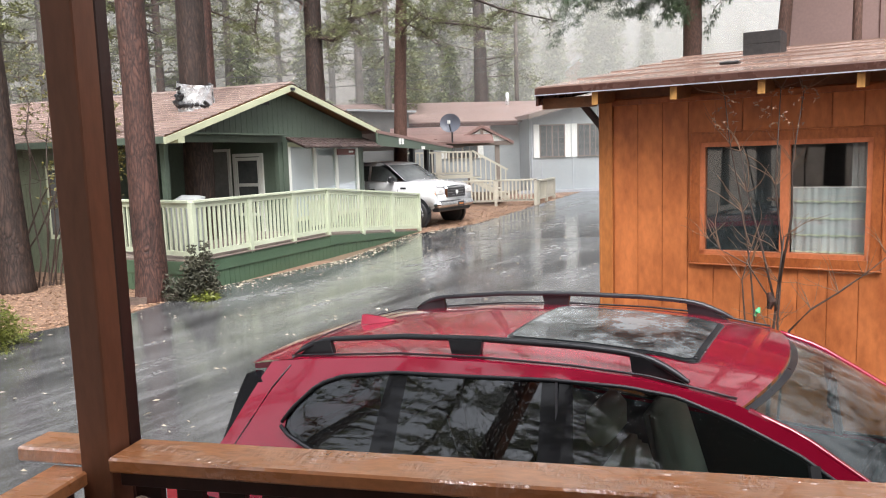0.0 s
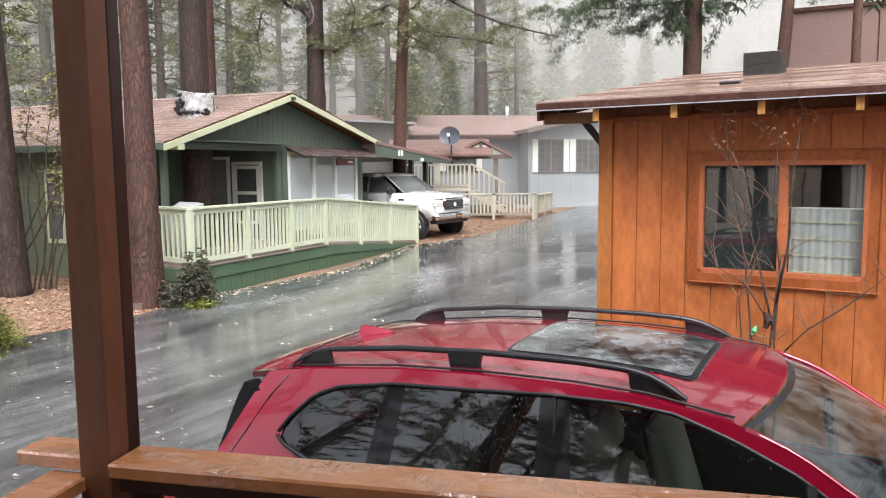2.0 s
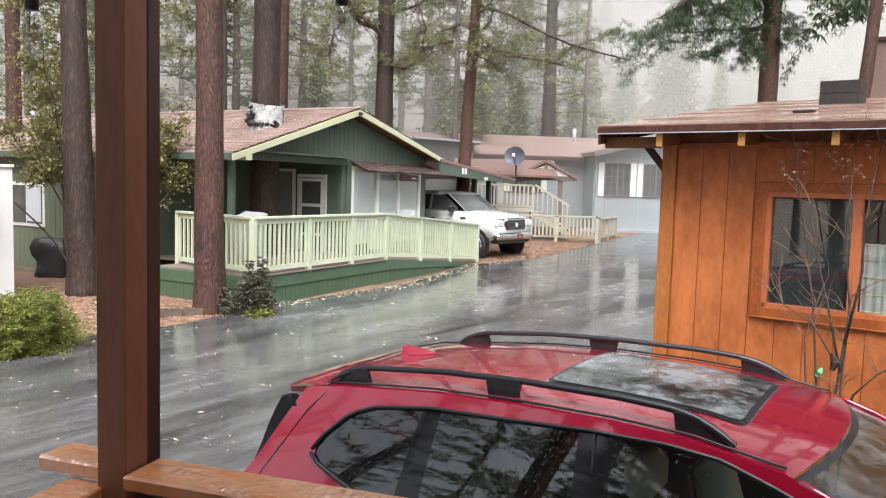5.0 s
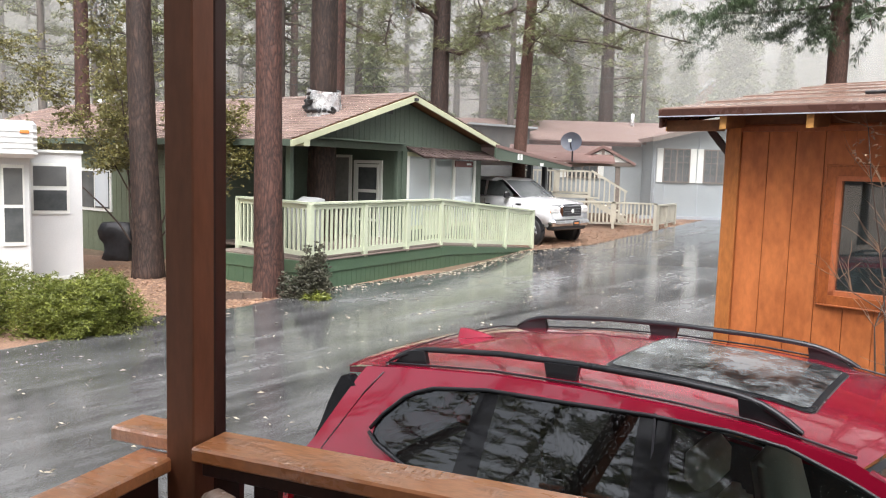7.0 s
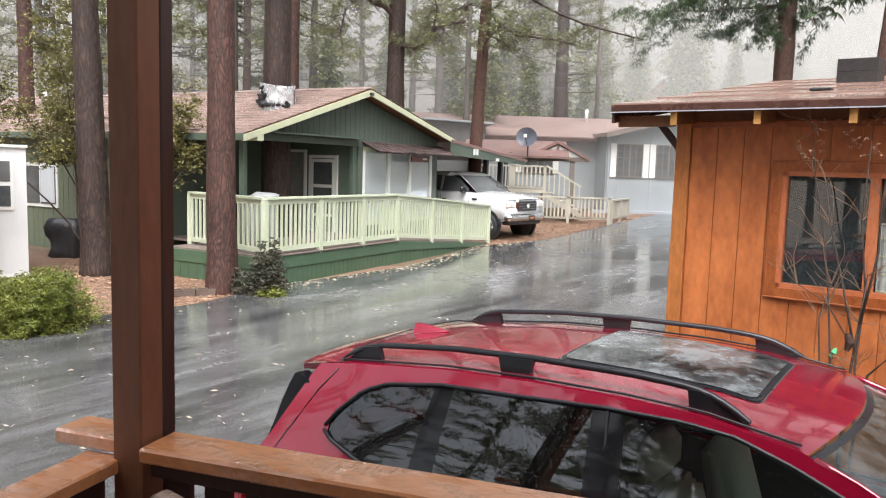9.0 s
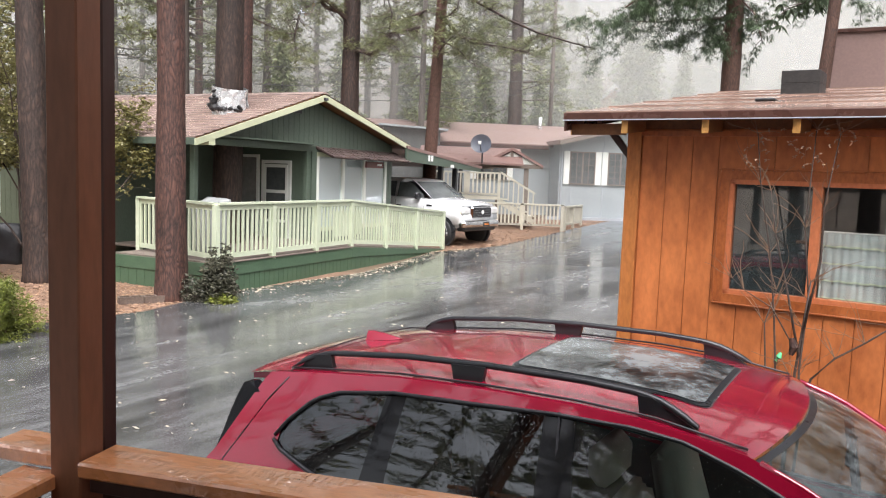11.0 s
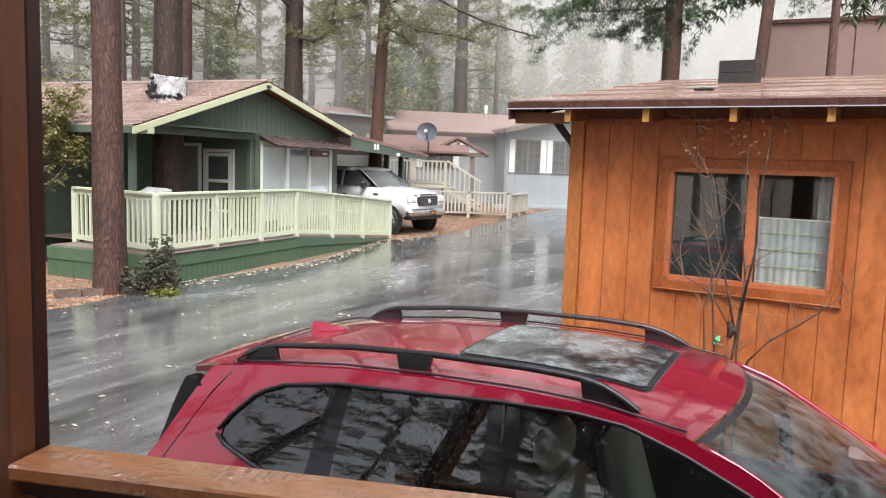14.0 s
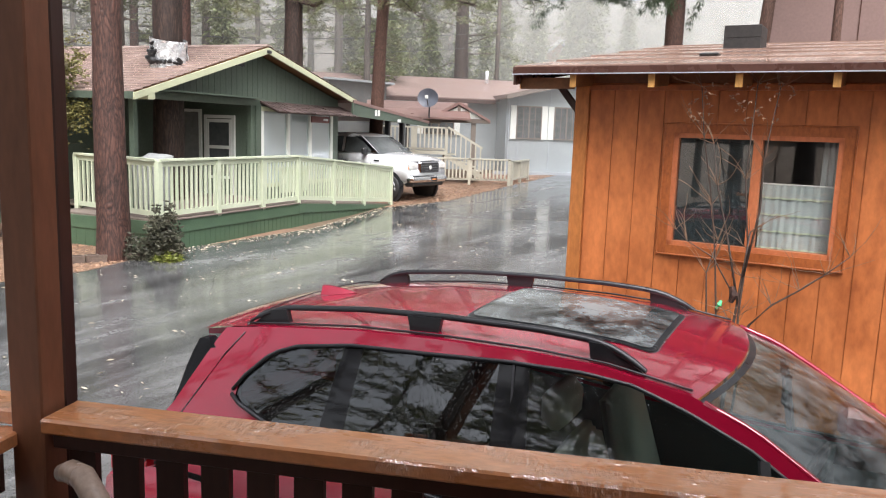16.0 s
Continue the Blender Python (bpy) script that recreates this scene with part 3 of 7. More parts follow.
for i in range(1, 30):
    clone(bal, "baluster", porch, Matrix.Translation((0.05 + i * 0.118, 0, 0)))
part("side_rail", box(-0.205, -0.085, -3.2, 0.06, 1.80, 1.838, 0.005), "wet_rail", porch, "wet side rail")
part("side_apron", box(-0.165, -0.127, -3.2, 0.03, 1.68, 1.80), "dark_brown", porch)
for i in range(22):
    clone(bal, "baluster", porch, Matrix.Translation((-0.05, -0.1 - i * 0.14, -0.17)) @ Matrix.Rotation(radians(90), 4, "Z"))
part("deck_floor", box(-0.3, 3.8, -3.6, 0.12, 0.86, 0.94), "brown_paint", porch)
part("deck_skirt", box(-0.26, 3.8, 0.04, 0.08, 0.1, 0.86), "dark_brown", porch)
part("roof_beam", box(-0.5, 4.0, -0.02, 0.09, 3.75, 3.9), "brown_paint", porch)
# roof lies out of view, its depth set to shade post and rail
part("porch_roof", box(-0.6, 4.2, -3.8, -0.2, 3.9, 3.96), "dark_brown", porch)
part("post", box(3.4, 3.492, 0.03, 0.122, 0.9, 3.75, 0.004), "brown_paint", porch)
# unseen wall, added to shut off light from behind the porch
tagged(part("house_wall", box(-0.6, 4.2, -3.8, -3.65, 0.1, 3.9), "brown_paint", porch), "unseen brown wall added behind the porch to block light")

# bent wooden chair arm behind the rail
chair = thing("bentwood_chair", (-0.82, 1.62, 0.94), PA, "pale bentwood chair close behind the porch rail", "chair")
arm_pts = [(0.0, 0.06, 0.845), (0.03, 0.055, 0.855), (0.08, 0.03, 0.858), (0.14, -0.01, 0.83), (0.2, -0.05, 0.77), (0.3, -0.09, 0.72), (0.42, -0.12, 0.70)]
part("arm", tube(arm_pts, [0.020, 0.027, 0.028, 0.028, 0.027, 0.026, 0.025], 12), "driftwood", chair, smooth=True)
part("arm", tube([(p[0], p[1] - 0.5, p[2]) for p in arm_pts], 0.026, 12), "driftwood", chair, smooth=True)
part("seat", box(0.05, 0.5, -0.6, -0.05, 0.40, 0.44, 0.01), "driftwood", chair)
for lx in (0.06, 0.44):
    for ly in (-0.1, -0.58):
        part("leg", tube([(lx, ly, 0), (lx, ly, 0.78 if lx < 0.2 else 0.69)], 0.02, 8), "driftwood", chair, smooth=True)

# bulbs on a string under the porch roof
def bulb_light(x, y, z):
    b = thing("string_bulb", (x, y, z), 0, "clear festoon bulb in a black socket", "string light", "porch string lights")
    part("socket", tube([(0, 0, 0.035), (0, 0, 0.09), (0, 0, 0.10)], [0.016, 0.017, 0.009], 12), "dark_metal", b, smooth=True)
    prof = [(0.012, 0.035), (0.016, 0.02), (0.026, 0.0), (0.029, -0.018), (0.025, -0.036), (0.012, -0.048), (0.002, -0.051)]
    part("bulb", tube([(0, 0, q[1]) for q in prof], [q[0] for q in prof], 14), "bulb", b, smooth=True)
    part("filament", tube([(-0.006, 0, 0.02), (-0.007, 0, -0.02), (0.007, 0, -0.02), (0.006, 0, 0.02)], 0.001, 5), "dark_metal", b)
    return b


BULBS = [(-1.157, 1.85, 2.985), (-0.382, 1.85, 3.01)]
for q in BULBS:
    bulb_light(*q)
wire = thing("light_string", (0, 0, 0), 0, "black cable of the string lights", "cable")
part("cable", tube([(-2.2, 2.0, 3.22), (-1.6, 1.88, 3.13), (BULBS[0][0], BULBS[0][1], 3.085), (-0.75, 1.77, 3.11), (BULBS[1][0], BULBS[1][1], 3.11), (0.6, 1.6, 3.16), (1.8, 1.5, 3.25)], 0.004, 6), "dark_metal", wire)

# ---- the orange cabin ----
CA = -34.0
cabin = thing("cabin", (1.41, 6.405, 0.0), CA, "orange stained wooden cabin with a low wet roof", "cabin")
# local x runs along the windowed wall, y into the cabin, origin at the corner
CG, WT = 0.0, 3.02
WX0, WX1, WZ0, WZ1 = 0.81, 1.995, 1.765, 2.64   # window opening
WIDE, DEEP = 6.0, 7.0
bm = box(0.0, WX0, 0.0, 0.12, CG, WT)
box(WX1, WIDE, 0.0, 0.12, CG, WT, bm=bm)
box(WX0, WX1, 0.0, 0.12, CG, WZ0, bm=bm)
box(WX0, WX1, 0.0, 0.12, WZ1, WT, bm=bm)
part("wall", bm, "stain", cabin)
# grooved plywood boards on the front
BOARD = 0.2035
x = 0.10
while x < WIDE - 0.05:
    x1 = min(x + BOARD, WIDE)
    spans = [(CG, WT)]
    if x1 > WX0 + 0.02 and x < WX1 - 0.02:
        spans = [(CG, WZ0 - 0.0), (WZ1, WT)]
    for z0, z1 in spans:
        a, b = x + 0.0028, x1 - 0.0028
        if spans[0] != (CG, WT):
            if a < WX0 < b and WX0 - a > 0.03 and z0 == CG:
                part("board", box(a, WX0, -0.012, -0.001, WZ0, WZ1), "stain", cabin)
            if a < WX1 < b and b - WX1 > 0.03 and z0 == CG:
                part("board", box(WX1, b, -0.012, -0.001, WZ0, WZ1), "stain", cabin)
        part("board", box(a, b, -0.012, -0.001, z0, z1), "stain", cabin)
    x = x1
part("corner_board", box(-0.008, 0.09, -0.03, -0.013, CG, WT, 0.003), "stain_trim", cabin)
part("corner_board", box(-0.026, -0.008, -0.03, 0.09, CG, WT, 0.003), "stain_trim", cabin)
part("side_wall", box(-0.014, 0.0, 0.09, DEEP, CG, WT), "stain", cabin)
part("back_wall", box(-0.02, WIDE, DEEP, DEEP + 0.1, CG, WT), "stain", cabin)
part("end_wall", box(WIDE, WIDE + 0.1, 0, DEEP, CG, WT), "stain", cabin)
part("frieze", box(0.09, WIDE, -0.034, -0.013, 2.965, 3.012, 0.003), "casing", cabin)
# window
CW = 0.068
win = part("window_trim", prism([(WX0 - CW, WZ1 + CW), (WX1 + CW, WZ1 + CW), (WX1, WZ1), (WX0, WZ1)], -0.036, -0.013), "casing", cabin, "red-brown stained window casing")
part("side_trim", prism([(WX0 - CW, WZ1 + CW), (WX0, WZ1), (WX0, WZ0), (WX0 - CW, WZ0 - CW)], -0.0355, -0.013), "casing", win)
part("side_trim", prism([(WX1 + CW, WZ1 + CW), (WX1, WZ1), (WX1, WZ0), (WX1 + CW, WZ0 - CW)], -0.0355, -0.013), "casing", win)
part("bottom_trim", prism([(WX0 - CW, WZ0 - CW), (WX1 + CW, WZ0 - CW), (WX1, WZ0), (WX0, WZ0)], -0.038, -0.013), "casing", win)
for x0, x1, z0, z1 in ((WX0 - CW - 0.012, WX1 + CW + 0.012, WZ1 + CW, WZ1 + CW + 0.014), (WX0 - CW - 0.012, WX1 + CW + 0.012, WZ0 - CW - 0.014, WZ0 - CW),
                       (WX0 - CW - 0.012, WX0 - CW, WZ0 - CW, WZ1 + CW), (WX1 + CW, WX1 + CW + 0.012, WZ0 - CW, WZ1 + CW)):
    part("outer_bead", box(x0, x1, -0.046, -0.013, z0, z1, 0.004), "casing", win)
fr = box(WX0, WX1, -0.03, 0.05, WZ1 - 0.035, WZ1)
box(WX0, WX1, -0.03, 0.05, WZ0, WZ0 + 0.035, bm=fr)
box(WX0, WX0 + 0.035, -0.03, 0.05, WZ0, WZ1, bm=fr)
box(WX1 - 0.035, WX1, -0.03, 0.05, WZ0, WZ1, bm=fr)
MX = 1.425
box(MX - 0.032, MX + 0.032, -0.025, 0.05, WZ0, WZ1, bm=fr)
part("window_frame", fr, "red_trim", cabin, "rust red window frame")
for a, b in ((WX0 + 0.035, MX - 0.032), (MX + 0.032, WX1 - 0.035)):
    p = part("pane", box(a, b, 0.012, 0.018, WZ0 + 0.035, WZ1 - 0.035), "pane" if a < 1.2 else "clear_pane", cabin)
    p.visible_shadow = False
part("insect_screen", box(WX0 + 0.035, MX - 0.032, 0.030, 0.034, WZ0 + 0.035, WZ1 - 0.035), "fly_screen", cabin, "grey insect screen")
# room behind the window
rm = box(0.3, 3.4, 0.13, 0.14, 1.0, 2.9)
part("room_back", box(0.3, 3.4, 2.2, 2.25, 0.9, 2.95), "interior", cabin)
part("room_side", box(0.28, 0.3, 0.12, 2.2, 0.9, 2.95), "interior", cabin)
part("room_side", box(3.4, 3.42, 0.12, 2.2, 0.9, 2.95), "interior", cabin)
part("room_floor", box(0.3, 3.4, 0.12, 2.2, 0.88, 0.9), "interior", cabin)
part("room_ceiling", box(0.3, 3.4, 0.12, 2.2, 2.93, 2.95), "interior", cabin)
rm.free()


def drape(x0, x1, z0, z1, y, waves, depth):
    cols = 60
    rows = []
    for j in range(6):
        z = z0 + (z1 - z0) * j / 5
        rows.append([(x0 + (x1 - x0) * i / cols, y + depth * math.sin(i / cols * waves * 6.28 + 0.7 * math.sin(i * 0.4)) * (1.0 - 0.35 * j / 5), z + 0.003 * math.sin(i * 0.5)) for i in range(cols + 1)])
    return loft(rows)


cur = thing("cafe_curtain", (1.41, 6.405, 0.0), CA, "white cafe curtain across the lower half of the window", "curtain")
part("cloth", drape(MX + 0.04, WX1 - 0.03, 1.72, 2.28, 0.07, 9, 0.006), "curtain", cur, smooth=True)
part("cloth", drape(WX0 + 0.03, MX - 0.02, 1.72, 2.26, 0.075, 8, 0.012), "curtain", cur, smooth=True)
for k in range(4):
    for a, b in ((WX0 + 0.03, MX - 0.02), (MX + 0.04, WX1 - 0.03)):
        part("tuck", drape(a, b, 1.80 + 0.125 * k, 1.812 + 0.125 * k, 0.062, 9, 0.006), "mint", cur, "pale sewn band", True)
part("rod", tube([(MX + 0.02, 0.07, 2.285), (WX1, 0.07, 2.285)], 0.006, 8), "white_trim", cur)
cur2 = thing("side_curtain", (1.41, 6.405, 0.0), CA, "pale curtain hanging at the window's side", "curtain")
part("cloth", drape(WX1 - 0.14, WX1 + 0.02, 1.72, 2.7, 0.10, 4, 0.012), "curtain", cur2, smooth=True)
# roof: low pitch, rising away from the lane
OV, OL = 0.42, 0.39


RIDGE = 3.7


def roof_z(y):
    return 3.065 + 0.146 * (min(y, 2 * RIDGE - y) + OV)


bm = prism([(-OV, roof_z(-OV)), (RIDGE, roof_z(RIDGE)), (DEEP + 0.4, roof_z(DEEP + 0.4)), (DEEP + 0.4, roof_z(DEEP + 0.4) + 0.05), (RIDGE, roof_z(RIDGE) + 0.05), (-OV, roof_z(-OV) + 0.05)], -OL, WIDE + 0.4, "x")
part("roof_deck", bm, "soffit", cabin)
yy = -OV - 0.01
k = 0
while yy < DEEP:
    y1 = RIDGE if yy < RIDGE < yy + 0.95 else yy + 0.835
    h = 0.052 + 0.006
    part("roofing_strip", prism([(yy, roof_z(yy) + h + 0.012), (y1, roof_z(y1) + h), (y1, roof_z(y1) + h - 0.006), (yy, roof_z(yy) + h)], -OL - 0.01, WIDE + 0.41, "x"), "roll_roof", cabin)
    yy = y1
part("drip_edge", box(-OL - 0.02, WIDE + 0.4, -OV - 0.028, -OV - 0.006, 3.066, 3.122, 0.004), "gutter", cabin, "dark brown metal drip edge")
part("rake_board", prism([(-OV - 0.006, 2.98), (RIDGE, roof_z(RIDGE) - 0.08), (DEEP, roof_z(DEEP) - 0.08), (DEEP, roof_z(DEEP) + 0.06), (RIDGE, roof_z(RIDGE) + 0.06), (-OV - 0.006, 3.122)], -OL - 0.02, -OL, "x"), "gutter", cabin)
part("drip_strip", box(-OL - 0.02, WIDE + 0.4, -OV - 0.034, -OV - 0.028, 3.060, 3.068), "dish", cabin, "thin pale strip under the drip edge")
# dark rafters with pale end pieces: shaded sides and lit ends by colour
for i in range(10):
    x = 0.09 + 0.615 * i
    raf = part("rafter", prism([(-OV + 0.026, 2.965), (-OV + 0.026, 3.062), (0.0, 3.12), (0.0, 3.0)], x - 0.024, x + 0.024, "x"), "soffit", cabin)
    part("tail_end", box(x - 0.025, x + 0.025, -OV + 0.016, -OV + 0.0255, 2.963, 3.060, 0.002), "honey", raf, "pale yellow lit end of the rafter")
part("blocking", box(-0.02, WIDE, -0.012, 0.02, WT, 3.12), "soffit", cabin)
part("outrigger", beam((-OL, -0.3, 3.0), (0.06, -0.3, 3.0), 0.05, 0.085), "soffit", cabin)
part("outrigger_end", box(-OL - 0.008, -OL, -0.33, -0.27, 2.957, 3.043, 0.002), "honey", cabin, "pale yellow lit end of the beam")
part("knee_brace", beam((-0.24, 0.05, 3.05), (-0.02, 0.05, 2.79), 0.05, 0.05), "dark_brown", cabin, "dark diagonal eave brace")
ch = thing("chimney", (0, 0, 0), 0, "squat black sooty block chimney on the cabin roof", "chimney")
ch.matrix_basis = cabin.matrix_basis @ Matrix.Translation((0.80, 2.5, roof_z(2.5)))
for j in range(2):
    part("chimney_course", box(-0.18, 0.18, -0.18, 0.18, 0.02 + j * 0.125, 0.1449 + j * 0.125, 0.004), "chimney", ch)
patch = thing("roof_vent", (0, 0, 0), 0, "low dark patch on the wet roofing", "roof vent")
patch.matrix_basis = cabin.matrix_basis @ Matrix.Translation((0.85, 0.75, roof_z(0.75) + 0.06))
part("flap", box(-0.08, 0.08, -0.06, 0.06, 0.0, 0.025, 0.008), "tar", patch)

# ---- the green house across the lane ----
HA = 65.0
HX, HY = -5.10, 15.0
house = thing("green_house", (HX, HY, 0.0), HA, "dark green single-storey house with a brown shingle gable roof", "house")
HM = pose(HX, HY, 0, 0, 0, HA)
# local x runs along the gable end, y into the house, origin under the roof's near corner
RU, RZ = 4.26, 4.36      # ridge
EL, ER = 3.07, 3.33      # eave heights, near and far side
UR = 8.63
LEN = 15.0
DK = 0.86                # deck height


def slope_z(u):
    return EL + (RZ - EL) * u / RU if u < RU else RZ + (ER - RZ) * (u - RU) / (UR - RU)


# walls: front room, side, porch back
def sided_wall(u0, u1, y, z0, top, parent, material="green", step=0.2):
    """A wall facing the lane of boards with joints; top(u) is its upper edge."""
    n = max(1, round((u1 - u0) / step))
    for i in range(n):
        a, b = u0 + (u1 - u0) * i / n, u0 + (u1 - u0) * (i + 1) / n
        part("board", prism([(a + 0.005, z0), (b - 0.005, z0), (b - 0.005, top(b)), (a + 0.005, top(a))], y - 0.014, y, "y"), material, parent)


front_y = 0.42
part("gable_backing", prism([(0.35, 3.20), (8.3, 3.28), (UR - 0.35, slope_z(UR - 0.35) - 0.05), (RU, RZ - 0.06), (0.35, slope_z(0.35) - 0.04)], front_y, front_y + 0.1, "y"), "green", house)
sided_wall(0.6, 8.2, front_y, 3.19, lambda u: max(3.20, slope_z(u) - 0.06), house)
part("gable_beam", box(0.3, 8.3, front_y - 0.03, front_y + 0.12, 3.04, 3.19, 0.008), "green", house)
W0, W1, WB, WTP = 4.62, 7.86, 1.15, 2.93
fw = box(4.3, W0, front_y, front_y + 0.12, DK - 0.6, 3.05)
box(W1, 8.3, front_y, front_y + 0.12, DK - 0.6, 3.05, bm=fw)
box(W0, W1, front_y, front_y + 0.12, DK - 0.6, WB, bm=fw)
box(W0, W1, front_y, front_y + 0.12, WTP, 3.05, bm=fw)
part("front_wall", fw, "green", house)
sided_wall(W1 + 0.1, 8.3, front_y - 0.001, 0.9, lambda u: 3.04, house)
part("porch_side_wall", box(4.2, 4.3, front_y, 2.95, DK - 0.6, 3.2), "green", house)
part("porch_back_wall", box(0.35, 4.2, 2.85, 2.95, DK - 0.6, 3.25), "green", house)
part("porch_ceiling", box(0.3, 4.3, 0.1, 2.85, 3.2, 3.23), "green", house)
part("left_wall", box(0.35, 0.45, 2.85, LEN, 0.2, 3.15), "green", house)
for i in range(60):
    y0 = 2.85 + i * 0.2
    part("board", box(0.332, 0.35, y0 + 0.005, y0 + 0.195, 0.25, 3.10), "lit_green", house, "green siding board in a lighter, lit tone")
part("right_wall", box(8.2, 8.3, front_y, LEN, 0.2, 3.3), "green", house)
part("rear_wall", box(0.35, 8.3, LEN - 0.1, LEN, 0.2, 3.3), "green", house)
part("porch_post", box(0.34, 0.46, front_y - 0.02, front_y + 0.10, DK, 3.05, 0.006), "green", house)
part("corner_post", box(4.12, 4.24, front_y - 0.03, front_y + 0.09, DK, 3.05, 0.006), "green", house)
part("corner_post", box(4.32, 4.55, front_y - 0.035, front_y - 0.001, DK, 3.05, 0.006), "green", house)
# triple window with closed blinds
wf = part("window", box(W0 - 0.1, W1 + 0.1, front_y - 0.045, front_y - 0.014, WTP, WTP + 0.11), "cream", house, "pale framed window with closed blinds")
for a, b in ((W0 - 0.1, W0), (W1, W1 + 0.1), (5.66, 5.78), (6.72, 6.84)):
    part("frame", box(a, b, front_y - 0.045, front_y + 0.03, WB, WTP), "white_trim", wf)
part("sill", box(W0 - 0.1, W1 + 0.1, front_y - 0.06, front_y, WB - 0.1, WB), "cream", wf)
for a, b in ((W0, 5.66), (5.78, 6.72), (6.84, W1)):
    part("blind", box(a, b, front_y + 0.012, front_y + 0.02, WB, WTP), "blind", wf)
    part("pane", box(a, b, front_y, front_y + 0.005, WB, WTP), "clear_pane", wf).visible_shadow = False
# little shake canopy over the window
rng = random.Random(5)
cano = part("window_canopy", prism([(front_y - 0.55, 2.92), (front_y, 3.16), (front_y, 3.12), (front_y - 0.55, 2.89)], 4.5, 8.42, "x"), "dark_brown", house, "weathered shake canopy over the window")
vs, fs = [], []
for j in range(4):
    for i in range(24):
        u = 4.46 + i * 0.166 + rng.uniform(-0.02, 0.02)
        ya = front_y - 0.60 + j * 0.145 + rng.uniform(-0.025, 0.025)
        za = 2.92 + (ya - front_y + 0.55) * 0.436 + 0.035 + rng.uniform(0, 0.012)
        k = len(vs)
        w, L = rng.uniform(0.11, 0.16), 0.2
        dz = L * 0.436
        for (x, y, z) in ((u, ya, za), (u + w, ya, za), (u + w, ya + L, za + dz - 0.02), (u, ya + L, za + dz - 0.02)):
            vs.append((x, y, z))
            vs.append((x, y, z - 0.026))
        fs += [(k, k + 2, k + 4, k + 6), (k + 1, k + 7, k + 5, k + 3), (k, k + 1, k + 3, k + 2), (k + 2, k + 3, k + 5, k + 4), (k + 6, k + 4, k + 5, k + 7), (k, k + 6, k + 7, k + 1)]
tagged(raw("shake_cover", vs, fs, "shake", cano), kind="stuff")
# sign on the front
sg = thing("hanging_sign", (0, 0, 0), 0, "small dark red sign hung before the window", "sign")
sg.matrix_basis = HM @ Matrix.Translation((6.85, front_y - 0.30, 2.70))
part("board", box(-0.45, 0.45, -0.02, 0.02, 0.0, 0.17, 0.006), "sign_red", sg)
part("lettering_bar", box(0.12, 0.36, -0.026, -0.021, 0.06, 0.11), "white_mark", sg)
part("chain", tube([(-0.3, 0, 0.17), (-0.3, 0, 0.27)], 0.006, 5), "dark_metal", sg)
part("chain", tube([(0.3, 0, 0.17), (0.3, 0, 0.27)], 0.006, 5), "dark_metal", sg)
# front door and screen frame on the porch
SU = 4.2
dr = part("front_door", box(SU - 0.045, SU - 0.004, 0.98, 1.72, DK, 2.72), "green", house, "green porch door with a glazed upper half")
for a, b, c, d in ((0.90, 0.98, DK, 2.80), (1.72, 1.80, DK, 2.80), (0.98, 1.72, 2.72, 2.80)):
    part("door_frame", box(SU - 0.065, SU - 0.003, a, b, c, d), "white_trim", dr)
for c, d in ((1.98, 2.06), (2.62, 2.70), (1.25, 1.32)):
    part("door_bar", box(SU - 0.07, SU - 0.046, 1.04, 1.66, c, d), "white_trim", dr)
for a, b in ((0.99, 1.05), (1.65, 1.71)):
    part("door_bar", box(SU - 0.07, SU - 0.046, a, b, 1.25, 2.70), "white_trim", dr)
part("door_glass", box(SU - 0.056, SU - 0.047, 1.05, 1.65, 1.32, 2.62), "far_pane", dr)
# flat panel on the wall, its dark tone painting the opening's shade
part("doorway", box(SU - 0.03, SU - 0.003, 1.98, 2.66, DK, 2.86), "interior", house, "flat dark panel standing in for the shaded doorway opening")
part("doorway_frame", box(SU - 0.06, SU - 0.003, 1.90, 2.75, 2.86, 2.93), "white_trim", house)
part("doorway_frame", box(SU - 0.06, SU - 0.003, 1.90, 1.97, DK, 2.86), "white_trim", house)
part("porch_lamp", tube([(3.1, 1.2, 3.2), (3.1, 1.2, 3.15), (3.1, 1.2, 3.10)], [0.10, 0.11, 0.05], 14), "white_trim", house)
# window of the long side
lw = part("side_window", box(0.30, 0.33, 6.42, 7.80, 1.32, 2.40), "white_trim", house, "white framed sliding window")
part("pane", box(0.285, 0.30, 6.50, 7.08, 1.40, 2.32), "far_pane", lw)
part("pane", box(0.285, 0.30, 7.14, 7.72, 1.40, 2.32), "far_pane", lw)
part("blind", box(0.278, 0.286, 6.52, 7.06, 1.44, 2.30), "blind", lw)
lw2 = part("side_window", box(0.30, 0.33, 3.2, 3.75, 1.05, 2.65), "mint", house, "pale framed side window")
part("pane", box(0.285, 0.30, 3.28, 3.67, 1.15, 2.55), "far_pane", lw2)
# roof
th = 0.07


def roof_slab(u0, u1):
    return prism([(u0, slope_z(u0)), (u1, slope_z(u1)), (u1, slope_z(u1) + th), (u0, slope_z(u0) + th)], 0.02, LEN + 0.3, "y")


roof_a = part("roof", roof_slab(-0.02, RU), "soffit", house, "brown asphalt shingle roof, wet")
roof_b = part("roof", roof_slab(RU, UR + 0.02), "soffit", house, "brown asphalt shingle roof, wet")


